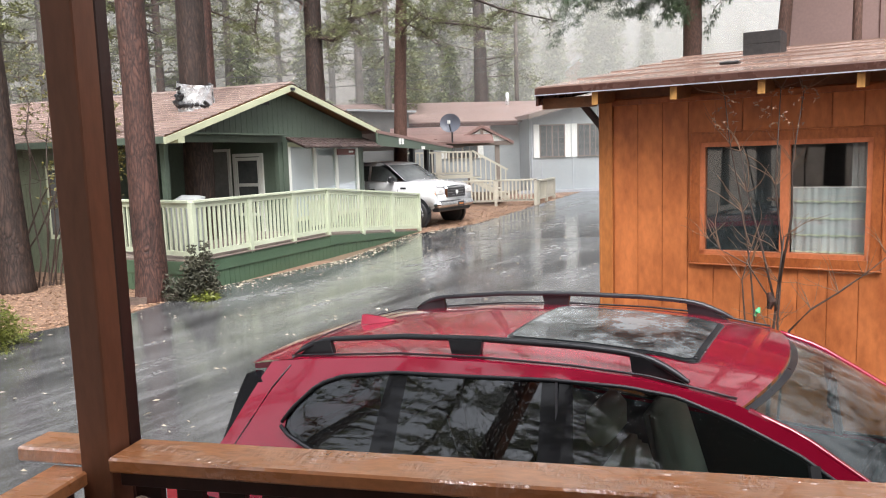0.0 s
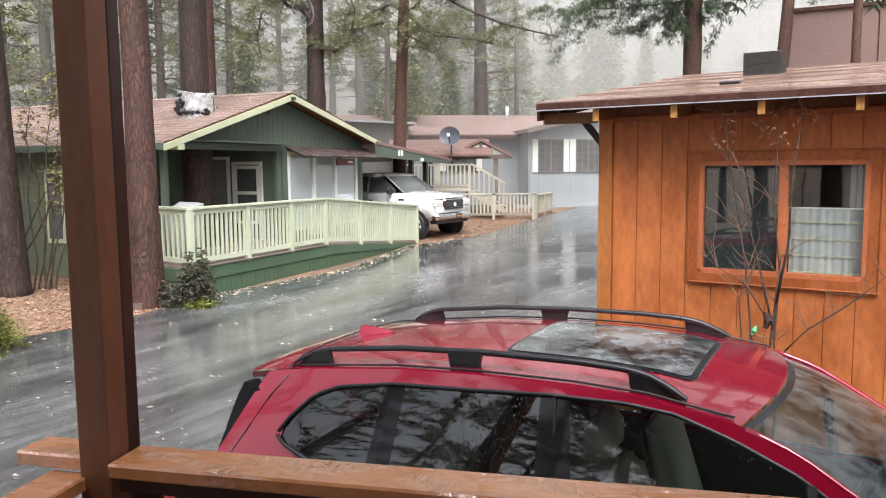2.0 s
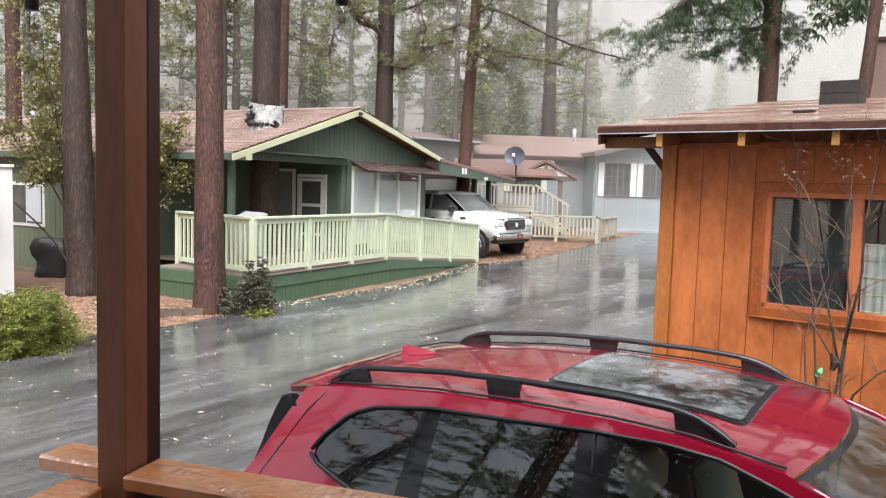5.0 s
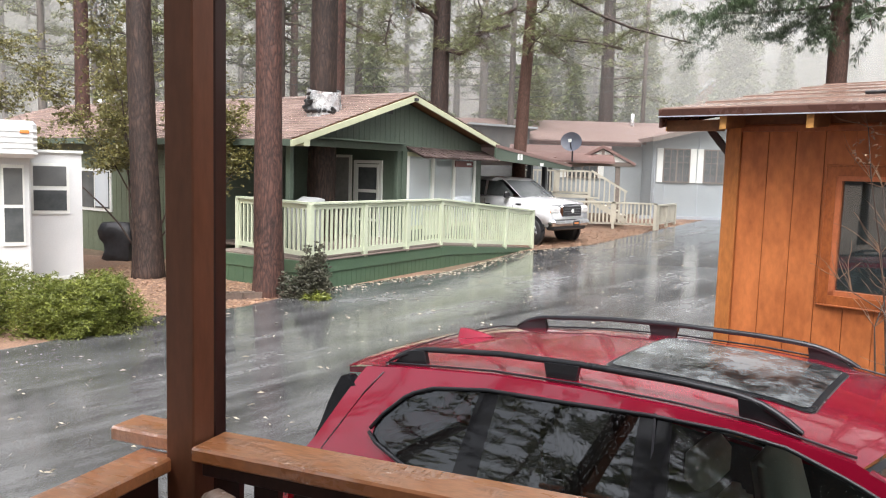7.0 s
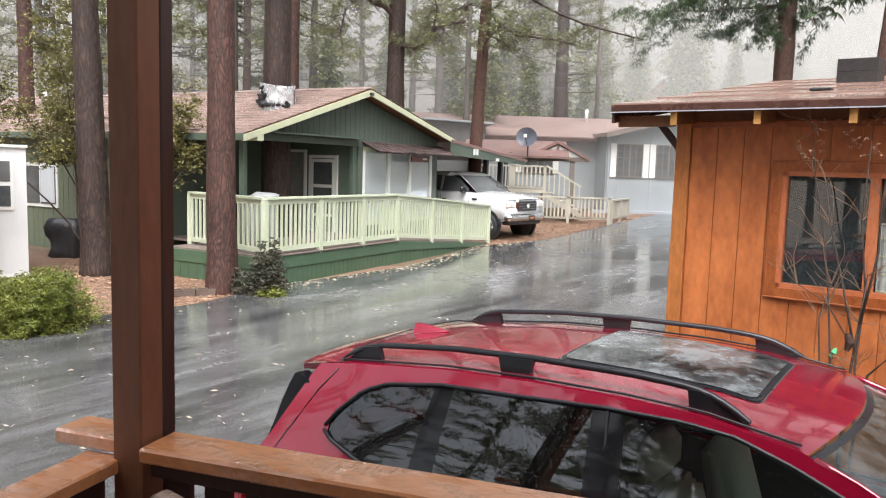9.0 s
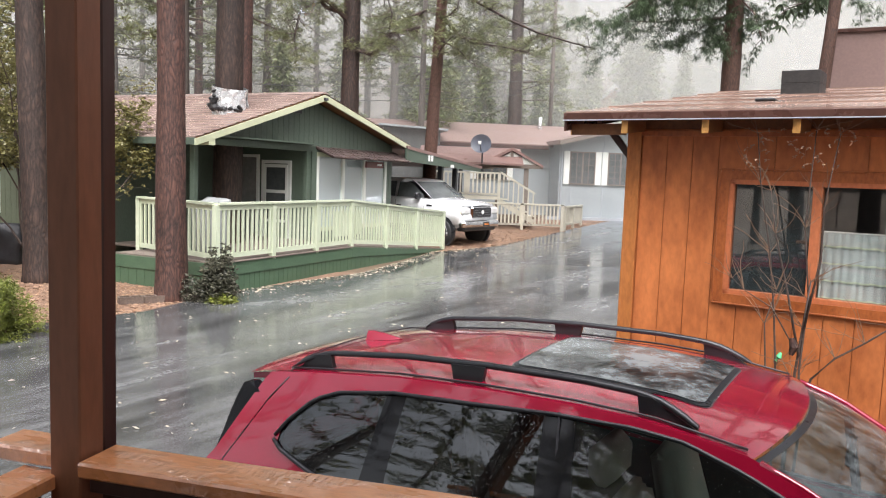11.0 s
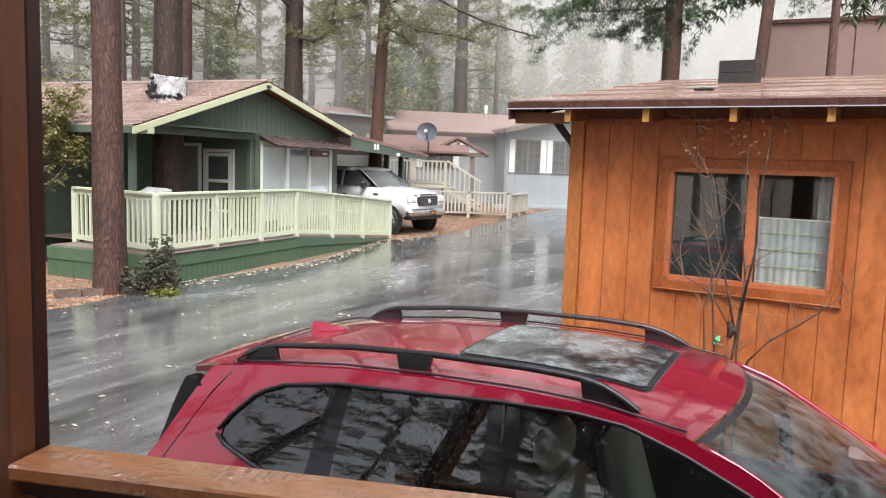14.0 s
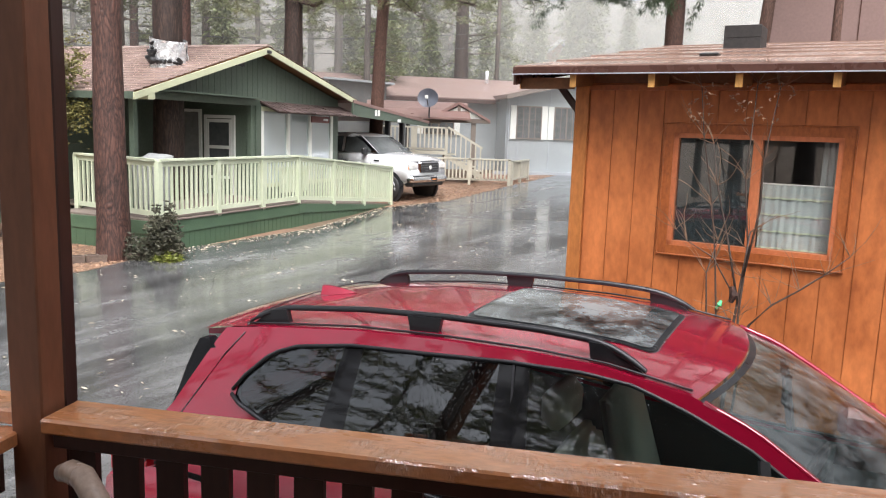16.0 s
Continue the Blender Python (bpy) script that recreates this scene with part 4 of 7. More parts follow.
def shingles(name, u0, u1, parent, rows_n):
    rng = random.Random(9)
    vs, fs = [], []
    du = (u1 - u0) / rows_n
    for j in range(rows_n):
        ua, ub = u0 + du * j, u0 + du * (j + 1.25)
        if (u1 - ub) * (u1 - u0) < 0:
            ub = u1
        y = 0.0 - rng.random() * 0.3
        while y < LEN + 0.3:
            w = rng.choice((0.22, 0.3, 0.36))
            a, b = max(y, 0.0), min(y + w - 0.006, LEN + 0.3)
            if b > a:
                k = len(vs)
                za, zb = slope_z(ua) + th + 0.034, slope_z(ub) + th + 0.003
                vs += [(ua, a, za), (ua, b, za), (ub, b, zb), (ub, a, zb), (ua, a, za - 0.032), (ua, b, za - 0.032)]
                fs += [(k, k + 1, k + 2, k + 3), (k, k + 4, k + 5, k + 1)]
            y += w
    tagged(raw(name, vs, fs, "shingle", parent), kind="stuff")


shingles("shingle_cover", -0.04, RU, roof_a, 19)
shingles("shingle_cover", UR + 0.04, RU, roof_b, 19)
part("ridge_cap", prism([(RU - 0.15, slope_z(RU - 0.15) + th + 0.03), (RU, RZ + th + 0.05), (RU + 0.15, slope_z(RU + 0.15) + th + 0.03), (RU, RZ + th)], -0.02, LEN + 0.3, "y"), "shingle", house)
part("rake_fascia", prism([(-0.05, EL - 0.085), (RU, RZ - 0.10), (RU, RZ + 0.04), (-0.05, EL + 0.04)], -0.03, 0.02, "y"), "cream", house, "cream fascia board along the gable")
part("rake_fascia", prism([(RU, RZ - 0.10), (UR + 0.05, ER - 0.085), (UR + 0.05, ER + 0.04), (RU, RZ + 0.04)], -0.03, 0.02, "y"), "cream", house, "cream fascia board along the gable")
part("eave_fascia", box(-0.05, -0.02, 0.02, LEN + 0.3, EL - 0.07, EL + 0.065), "green", house)
part("lookout", box(0.30, 0.48, -0.025, front_y, EL - 0.06, EL + 0.06), "cream", house)
part("gable_lamp", box(RU - 0.10, RU + 0.02, -0.10, -0.032, RZ - 0.10, RZ - 0.03, 0.01), "dark_metal", house, "small dark lamp at the gable's peak")
part("gable_vent", box(3.55, 3.85, front_y - 0.05, front_y - 0.015, 3.92, 4.02), "dark_metal", house)
vp = thing("roof_vent_pipe", (0, 0, 0), 0, "thin galvanised vent pipe on the shingle roof", "vent pipe")
vp.matrix_basis = HM @ Matrix.Translation((1.9, 9.2, slope_z(1.9) + th))
part("pipe", tube([(0, 0, -0.05), (0, 0, 0.45)], 0.05, 10), "foil", vp, smooth=True)
part("cap", tube([(0, 0, 0.45), (0, 0, 0.47), (0, 0, 0.58), (0, 0, 0.60)], [0.06, 0.10, 0.10, 0.04], 12), "foil", vp, smooth=True)

# deck, ramp and mint railing
deck = thing("deck", (HX, HY, 0.0), HA, "raised deck and ramp with a pale mint railing and green skirting", "deck")
DF = -1.20
DL, DB, DE = -0.77, 3.70, 8.57
RLO = 0.46
n = 40
for i in range(n):
    y0 = DF + (2.85 - DF) * i / n
    y1 = DF + (2.85 - DF) * (i + 1) / n
    part("plank", box(DL - 0.03 if y1 < 1.4 else 0.36, 4.2 if y1 > 0.42 else DB, y0 + 0.003, y1 - 0.003, DK - 0.04, DK), "block", deck)
part("ramp_floor", prism([(DB, DK - 0.05), (DE, RLO - 0.05), (DE, RLO), (DB, DK)], DF, 0.40, "y"), "block", deck)
part("rim_board", box(DL - 0.05, DB, DF - 0.05, DF - 0.01, DK - 0.27, DK - 0.03, 0.006), "green_skirt", deck)
part("rim_board", box(DL - 0.05, DL - 0.03, DF - 0.01, 1.4, DK - 0.27, DK - 0.03, 0.006), "green_skirt", deck)
part("ramp_rim", prism([(DB, DK - 0.25), (DE, RLO - 0.10), (DE, RLO - 0.02), (DB, DK - 0.03)], DF - 0.05, DF - 0.01, "y"), "green_skirt", deck)
part("nosing", box(DL - 0.06, DB, DF - 0.075, DF - 0.01, DK - 0.03, DK - 0.005, 0.004), "block", deck)
nb = 30
for i in range(nb):
    a, b = DL + (DB - DL) * i / nb, DL + (DB - DL) * (i + 1) / nb
    part("skirt_board", box(a + 0.004, b - 0.004, DF - 0.025, DF - 0.006, -0.1, DK - 0.27), "green_skirt", deck)
for i in range(20):
    a, b = DB + (DE - DB) * i / 24, DB + (DE - DB) * (i + 1) / 24
    zt = DK - 0.25 + (RLO - 0.1 - DK + 0.25) * (i + 1) / 24
    part("skirt_board", box(a + 0.004, b - 0.004, DF - 0.025, DF - 0.006, -0.1, zt), "green_skirt", deck)
for i in range(12):
    a, b = DF + (1.4 - DF) * i / 12, DF + (1.4 - DF) * (i + 1) / 12
    part("skirt_board", box(DL - 0.03, DL - 0.012, a + 0.004, b - 0.004, -0.1, DK - 0.27), "green_skirt", deck)


def railing(p, q, h0, h1, count, posts, y_out):
    """Mint railing from p to q (plan), deck heights h0 to h1."""
    p, q = Vector(p), Vector(q)
    d = q - p

    def at(t, z):
        e = p + d * t
        return (e.x, e.y, h0 + (h1 - h0) * t + z)
    part("top_rail", beam(at(0, 1.06), at(1, 1.06), 0.14, 0.04), "mint", deck)
    part("upper_rail", beam(at(0, 0.985), at(1, 0.985), 0.04, 0.09), "mint", deck)
    part("lower_rail", beam(at(0, 0.10), at(1, 0.10), 0.04, 0.09), "mint", deck)
    for i in range(count):
        t = (i + 0.5) / count
        part("baluster", beam(at(t, 0.13), at(t, 0.95), 0.04, 0.04), "mint", deck)
    for t in posts:
        part("post", beam(at(t, -0.06), at(t, 1.04), 0.10, 0.10), "mint", deck)


railing((DL, DF, 0), (DB, DF, 0), DK, DK, 34, (0.0, 0.36, 0.69, 1.0), 0)
railing((DB, DF, 0), (DE, DF, 0), DK, RLO, 40, (0.33, 0.66, 1.0), 0)
railing((DL, DF, 0), (DL + 0.60, 1.36, 0), DK, DK, 17, (0.5, 1.0), 0)
# an inner railing seen beyond, at the ramp's other side
for i in range(9):
    part("baluster", box(4.95 + i * 0.15, 5.0 + i * 0.15, 0.10, 0.14, DK + 0.05, DK + 0.62), "mint", deck)
part("upper_rail", box(4.9, 6.3, 0.09, 0.15, DK + 0.62, DK + 0.70), "mint", deck)
# covered barbecue on the porch
bq = thing("covered_grill", (0, 0, 0), 0, "grill under a grey cover on the deck", "grill")
bq.matrix_basis = HM @ Matrix.Translation((0.05, -0.35, DK))
bmq = box(-0.22, 0.18, -0.28, 0.28, 0.0, 1.06, 0.0)
bmesh.ops.subdivide_edges(bmq, edges=bmq.edges[:], cuts=4, use_grid_fill=True)
for v in bmq.verts:
    v.co += Vector((noise.noise(v.co * 3), noise.noise(v.co * 3 + Vector((5, 0, 0))), noise.noise(v.co * 3 + Vector((0, 7, 0))))) * 0.06
    v.co.x *= 0.8 + 0.25 * v.co.z
    if v.co.z > 0.7:
        v.co.z += 0.15 * v.co.x
part("cover", bmq, "grey_cover", bq, smooth=True)

# carport beside the house, with the pickup under it
cp = thing("carport", (HX, HY, 0.0), HA, "green flat carport with dark posts", "carport")
U0, U1, Z0, Z1 = 8.35, 13.8, 3.36, 2.90
part("fascia", prism([(U0, Z0 - 0.42), (U1, Z1 - 0.17), (U1, Z1), (U0, Z0)], -0.06, 0.0, "y"), "green", cp)
part("roof", prism([(U0, Z0 - 0.06), (U1, Z1 - 0.06), (U1 + 0.1, Z1 + 0.02), (U0, Z0 + 0.03)], -0.08, 7.0, "y"), "rust_roof", cp)
part("back_wall", box(U0, U1, 6.8, 6.9, 0.3, 2.9), "green", cp)
for u in (11.3, 12.4):
    part("carport_post", box(u, u + 0.14, 0.25, 0.39, 0.2, 2.95), "dark_metal", cp)
part("number_bar", box(9.7, 9.82, -0.075, -0.062, 2.98, 3.16), "white_mark", cp)
part("number_bar", box(9.88, 10.02, -0.075, -0.062, 2.98, 3.16), "white_mark", cp)
part("small_plate", box(11.3, 11.55, -0.07, -0.062, 2.82, 2.92), "white_mark", cp)

# ---- the red car ----
car = thing("red_suv", (0.335, 3.385, 0.12), -29.0, "glossy wet red car with black roof rails and sunroof", "car")
EDGE = [(-1.12, 1.548), (-1.02, 1.575), (-0.74, 1.615), (-0.3, 1.665), (0.07, 1.685), (0.45, 1.69), (0.72, 1.68), (1.02, 1.635), (1.22, 1.565), (1.39, 1.465), (1.7, 1.27), (2.02, 1.08)]
EW = [(-1.02, 0.57), (-0.74, 0.595), (0.0, 0.605), (0.7, 0.60), (1.02, 0.605), (1.4, 0.66), (2.02, 0.74)]
CROWN = [(-1.02, 0.035), (-0.6, 0.045), (0.2, 0.045), (1.02, 0.03)]
DTOP = [(-0.82, 1.36), (-0.78, 1.42), (-0.67, 1.525), (-0.55, 1.57), (-0.29, 1.612), (0.38, 1.652), (0.66, 1.655), (0.83, 1.64), (1.02, 1.585), (1.22, 1.51), (1.39, 1.41), (1.7, 1.215), (1.82, 1.125)]
DBOT = [(-0.82, 1.345), (-0.78, 1.32), (-0.58, 1.265), (-0.39, 1.235), (0.0, 1.185), (0.5, 1.14), (1.2, 1.10), (1.82, 1.085)]
BELT = [(-1.5, 0.80), (-1.1, 0.84), (0.0, 0.86), (1.5, 0.84), (2.4, 0.80), (2.95, 0.70)]


def side_y(x, z):
    """Half width of the upper body at height z."""
    ew = lerp(EW, x)
    ez = lerp(EDGE, x)
    bw = lerp(BELT, x)
    t = max(0.0, min(1.0, (ez - z) / max(0.05, ez - 1.0)))
    return ew + (bw - ew) * (1 - (1 - t) ** 1.5)


def side_strip(lo, hi, x0, x1, n, rows, sgn, out=0.0):
    out_rows = []
    for j in range(rows + 1):
        r = []
        for i in range(n + 1):
            x = x0 + (x1 - x0) * i / n
            a, b = lerp(lo, x) if isinstance(lo, list) else lo(x), lerp(hi, x) if isinstance(hi, list) else hi(x)
            z = a + (b - a) * j / rows
            r.append((x, sgn * (side_y(x, z) + out), z))
        out_rows.append(r)
    return loft(out_rows)


def both(name, make, material, label="", smooth=True):
    for s in (-1, 1):
        part(name, make(s), material, car, label, smooth)


# roof skin
rows = []
for i in range(49):
    x = -1.12 + (1.04 + 1.12) * i / 48
    ez, ew, cr = lerp(EDGE, x), lerp(EW, x), lerp(CROWN, x)
    front = 0.10 * max(0.0, (x - 0.8) / 0.24) if x > 0.8 else 0
    rows.append([(x + front * (1 - (k / 12 - 1) ** 2), ew * (k / 12 - 1), ez + cr * (1 - abs(k / 12 - 1) ** 2.6)) for k in range(25)])
part("roof", loft(rows), "car_red", car, smooth=True)
both("cant_rail", lambda s: side_strip(DTOP, EDGE, -0.80, 1.80, 60, 3, s, 0.0), "car_red")
both("rail_seam", lambda s: tube([(x, s * (lerp(EW, x) - 0.022), lerp(EDGE, x) + 0.012) for x in np.linspace(-0.88, 1.02, 40)], 0.005, 6), "plastic")


def rear_bot(x):
    return lerp([(-1.55, 0.75), (-0.8, 0.75)], x)


REAR_EDGE = [(-1.42, 0.95), (-1.26, 1.08), (-1.13, 1.26), (-0.99, 1.575), (-0.80, 1.605)]
both("quarter_panel", lambda s: side_strip(lambda x: 1.0 if x > -1.36 else 0.94, lambda x: lerp(REAR_EDGE, x), -1.42, -0.80, 24, 10, s), "car_red")
both("tailgate_seam", lambda s: tube([(x, s * (side_y(x, z) + 0.001), z) for x, z in ((-0.86, 1.575), (-0.93, 1.48), (-1.01, 1.33), (-1.10, 1.17), (-1.20, 1.03), (-1.25, 0.97))], 0.0035, 6), "plastic")
both("roof_seam", lambda s: tube([(x, s * yv, roof_at) for x, yv, roof_at in ((-0.86, 0.585, 1.603), (-0.90, 0.45, 1.625), (-0.92, 0.25, 1.633), (-0.93, 0.0, 1.635))], 0.004, 6), "plastic")
both("door_upper", lambda s: side_strip(lambda x: 0.95, DBOT, -0.80, 1.82, 50, 5, s), "car_red")
both("fender_top", lambda s: side_strip(lambda x: 0.80, lambda x: lerp([(1.82, 1.085), (2.3, 1.02), (2.8, 0.90), (3.0, 0.80)], x), 1.82, 3.0, 20, 3, s), "car_red")
both("window_seal", lambda s: tube([(x, s * (side_y(x, lerp(DTOP, x)) + 0.004), lerp(DTOP, x)) for x in np.linspace(-0.82, 1.8, 60)], 0.008, 6), "plastic")
both("belt_seal", lambda s: tube([(x, s * (side_y(x, lerp(DBOT, x)) + 0.004), lerp(DBOT, x)) for x in np.linspace(-0.82, 1.8, 50)], 0.008, 6), "plastic")


def slant(x0, x1):
    """Glass between two leaning pillars."""
    def make(s):
        rows = []
        for j in range(9):
            r = []
            for i in range(15):
                t = i / 14
                x = x0[0] + (x1[0] - x0[0]) * t
                xb = x0[1] + (x1[1] - x0[1]) * t
                f = j / 8
                xx = xb + (x - xb) * f
                z = lerp(DBOT, xx) + (lerp(DTOP, xx) - lerp(DBOT, xx)) * f
                r.append((xx, s * (side_y(xx, z) - 0.006), z))
            rows.append(r)
        return loft(rows)
    return make


both("quarter_glass", slant((-0.315, -0.35), (-0.80, -0.80)), "dark_glass", "dark privacy glass")
both("rear_door_glass", slant((-0.235, -0.24), (0.345, 0.39)), "dark_glass", "dark privacy glass")
both("front_door_glass", slant((0.455, 0.535), (1.80, 1.80)), "car_glass")
both("pillar", lambda s: slant((-0.32, -0.355), (-0.232, -0.235))(s), "gloss_black")
both("pillar", lambda s: slant((0.342, 0.385), (0.46, 0.54))(s), "gloss_black")
both("door_seam", lambda s: beam((0.40, s * (side_y(0.40, 1.65) + 0.0), lerp(DTOP, 0.40) + 0.01), (0.465, s * (side_y(0.465, 1.14) + 0.0), 1.14), 0.008, 0.004), "dark_metal", smooth=False)
both("division_bar", lambda s: beam((1.26, s * (side_y(1.26, 1.48) - 0.002), lerp(DTOP, 1.26)), (1.32, s * (side_y(1.3, 1.1) - 0.002), 1.09), 0.03, 0.03), "plastic", smooth=False)

# windscreen and scuttle
rows = []
for j in range(21):
    t = j / 20
    xs = 1.04 + (2.02 - 1.04) * t
    w = lerp(EW, xs) - 0.02
    r = []
    for k in range(21):
        q = k / 10 - 1
        bow = (1 - q * q)
        r.append((xs + bow * (0.10 + 0.16 * t), w * q, lerp(EDGE, xs) + 0.028 * bow * (1 - t) - 0.012))
    rows.append(r)
part("windscreen", loft(rows), "shield", car, "wet windscreen", True)
rows = []
for j in range(5):
    t = j / 4 * 0.022
    xs = 1.045 + (2.02 - 1.04) * t
    w = lerp(EW, xs) - 0.02
    rows.append([(xs + (1 - (k / 10 - 1) ** 2) * (0.10 + 0.16 * t), w * (k / 10 - 1), lerp(EDGE, xs) + 0.028 * (1 - (k / 10 - 1) ** 2) * (1 - t) - 0.009) for k in range(21)])
part("windscreen_band", loft(rows), "plastic", car, "black band along the windscreen's top", True)
both("a_pillar", lambda s: tube([(x, s * (lerp(EW, x) - 0.01), lerp(EDGE, x) - 0.006) for x in np.linspace(1.06, 2.02, 16)], 0.013, 8), "car_red")
part("scuttle", box(1.98, 2.22, -0.70, 0.70, 1.0, 1.06, 0.02), "plastic", car)
rows = []
for i in range(17):
    x = 2.10 + 0.92 * i / 16
    z = 1.075 - 0.02 * i / 16 - 0.20 * (i / 16) ** 2.2
    rows.append([(x + 0.12 * (1 - (k / 10 - 1) ** 2) * (i / 16), 0.80 * (k / 10 - 1) * (1 - 0.08 * i / 16), z + 0.03 * (1 - abs(k / 10 - 1) ** 3)) for k in range(21)])
part("bonnet", loft(rows), "car_red", car, smooth=True)
for yv, xo in ((-0.35, 0.0), (0.3, 0.02)):
    part("wiper", beam((2.12 + xo, yv - 0.15, 1.095), (1.95 + xo, yv + 0.42, 1.185), 0.02, 0.02), "plastic", car)

# lower body
SECT = [(-1.58, 0.60, 0.72), (-1.5, 0.84, 0.86), (-1.2, 0.88, 0.96), (-0.4, 0.905, 0.96), (0.6, 0.91, 0.96), (1.5, 0.905, 0.96), (2.4, 0.89, 0.92), (2.85, 0.82, 0.84), (3.08, 0.60, 0.70)]
rows = []
for x, w, zt in SECT:
    ring = []
    for q, z in ((0.93, 0.24), (1.0, 0.45), (1.0, 0.68), (0.97, 0.84), (0.93, zt)):
        ring.append((x, -w * q, z))
    rows.append(ring + [(x, -p[1], p[2]) for p in ring[::-1]])
bm = loft(rows)
bm.faces.new([v for v in bm.verts][:10])
bm.faces.new([v for v in bm.verts][-10:])
# the body is open under the cabin
bmesh.ops.delete(bm, geom=[f for f in bm.faces if -1.2 < f.calc_center_median().x < 1.4 and f.calc_center_median().z > 0.94], context="FACES_ONLY")
part("body", bm, "car_red", car, smooth=True)
both("sill_cladding", lambda s: box(-1.0, 2.0, s * 0.90 - 0.02, s * 0.90 + 0.02, 0.22, 0.40, 0.01), "plastic", smooth=False)
# tailgate, spoiler and lamps
rows = []
for j in range(9):
    t = j / 8
    x, z = -1.01 - 0.40 * t, 1.555 - 0.60 * t
    rows.append([(x + 0.08 * (k / 8 - 1) ** 2, (0.56 + 0.22 * t) * (k / 8 - 1), z) for k in range(17)])
part("rear_glass", loft(rows), "dark_glass", car, smooth=True)
part("tailgate", box(-1.56, -1.36, -0.72, 0.72, 0.45, 0.98, 0.03), "car_red", car)
part("rear_bumper", box(-1.68, -1.45, -0.84, 0.84, 0.28, 0.55, 0.05), "plastic", car)
bm = prism([(-1.115, 1.545), (-1.115, 1.52), (-0.98, 1.54), (-0.98, 1.57)], -0.55, 0.55, "y")
part("spoiler_lip", bm, "car_red", car)
both("spoiler_fin", lambda s: prism([(-1.0, 1.49), (-1.06, 1.525), (-1.095, 1.52), (-1.135, 1.455), (-1.175, 1.38), (-1.22, 1.28), (-1.28, 1.16), (-1.34, 1.05), (-1.31, 1.02), (-1.20, 1.14), (-1.10, 1.36)], s * 0.60 - 0.03, s * 0.60 + 0.03, "y"), "gloss_black", "black fin beside the rear glass", False)
both("tail_lamp", lambda s: box(-1.50, -1.22, s * 0.76 - 0.05, s * 0.76 + 0.05, 0.86, 1.06, 0.03), "tail_red", "red tail lamp", False)
both("head_lamp", lambda s: box(2.62, 3.0, s * 0.68 - 0.12, s * 0.68 + 0.12, 0.66, 0.82, 0.04), "lamp_lens", "clear head lamp", False)
part("grille", box(3.0, 3.14, -0.5, 0.5, 0.40, 0.78, 0.03), "plastic", car)
both("door_mirror", lambda s: box(1.52, 1.72, s * 0.98 - 0.11, s * 0.98 + 0.11, 1.06, 1.22, 0.04), "car_red", "red door mirror", False)
both("door_handle", lambda s: box(-0.22, -0.02, s * 0.885 - 0.02, s * 0.885 + 0.02, 0.97, 1.0, 0.008), "car_red", smooth=False)


def roof_rail(s):
    y = s * 0.555
    def zr(x):
        return lerp(EDGE, x) + 0.022
    top = []
    for x in np.linspace(-0.86, 0.86, 40):
        e = min((x + 0.86) / 0.20, (0.86 - x) / 0.26, 1.0)
        lift = 0.052 * (1 - (1 - max(0.0, e)) ** 2)
        top.append((x, lift))
    rows = []
    for x, lift in top:
        z = zr(x) + lift
        w = 0.015
        th = 0.019 if 0 < lift else 0.01
        yy = y - s * 0.03 * (lift / 0.052)
        rows.append([(x, yy - w, z - th * 0.6), (x, yy - w * 0.8, z + th * 0.15), (x, yy - w * 0.3, z + th * 0.5), (x, yy + w * 0.3, z + th * 0.5), (x, yy + w * 0.8, z + th * 0.15), (x, yy + w, z - th * 0.6)])
    bm = loft(rows, close=True)
    rail = part("roof_rail", bm, "plastic", car, "black roof rail", True)
    for a, b, ta, tb in ((-0.86, -0.66, -0.76, -0.68), (-0.07, 0.05, -0.085, 0.065), (0.66, 0.86, 0.65, 0.70)):
        part("rail_foot", prism([(a, zr(a) - 0.02), (b, zr(b) - 0.02), (tb, zr(tb) + 0.046), (ta, zr(ta) + 0.046)], y - s * 0.02 - 0.013, y - s * 0.02 + 0.013, "y"), "plastic", rail)


roof_rail(-1)
roof_rail(1)


def roof_z_at(x, y):
    return lerp(EDGE, x) + lerp(CROWN, x) * (1 - abs(y / lerp(EW, x)) ** 2.6)


def roof_patch(x0, x1, w, lift, r=0.035, n=90):
    rows = []
    for i in range(n + 1):
        x = x0 + (x1 - x0) * i / n
        d = min(x - x0, x1 - x)
        ww = w - (r - math.sqrt(max(0, r * r - (r - min(d, r)) ** 2)))
        rows.append([(x, ww * (k / 6 - 1), roof_z_at(x, ww * (k / 6 - 1)) + lift) for k in range(13)])
    return loft(rows)


part("sunroof_surround", roof_patch(0.075, 0.855, 0.355, 0.003), "alloy", car, "thin bright sunroof edge", True)
part("sunroof_seal", roof_patch(0.08, 0.85, 0.35, 0.006), "plastic", car, "black sunroof seal", True)
part("sunroof", roof_patch(0.095, 0.83, 0.335, 0.010), "sunroof", car, "wet dark glass sunroof", True)
rows = []
for i in range(9):
    t = i / 8
    x = -0.86 + 0.20 * t
    h = 0.052 * (1 - t ** 1.3) * (1 if t > 0 else 0.92)
    zb = roof_z_at(x, 0) + 0.001
    w = 0.032 * (1 - t ** 2) + 0.003
    rows.append([(x, -w, zb), (x - 0.01 * (1 - t), -0.007, zb + h * 0.8), (x - 0.012 * (1 - t), 0, zb + h), (x - 0.01 * (1 - t), 0.007, zb + h * 0.8), (x, w, zb)])
part("antenna_fin", loft(rows), "car_red", car, smooth=True)

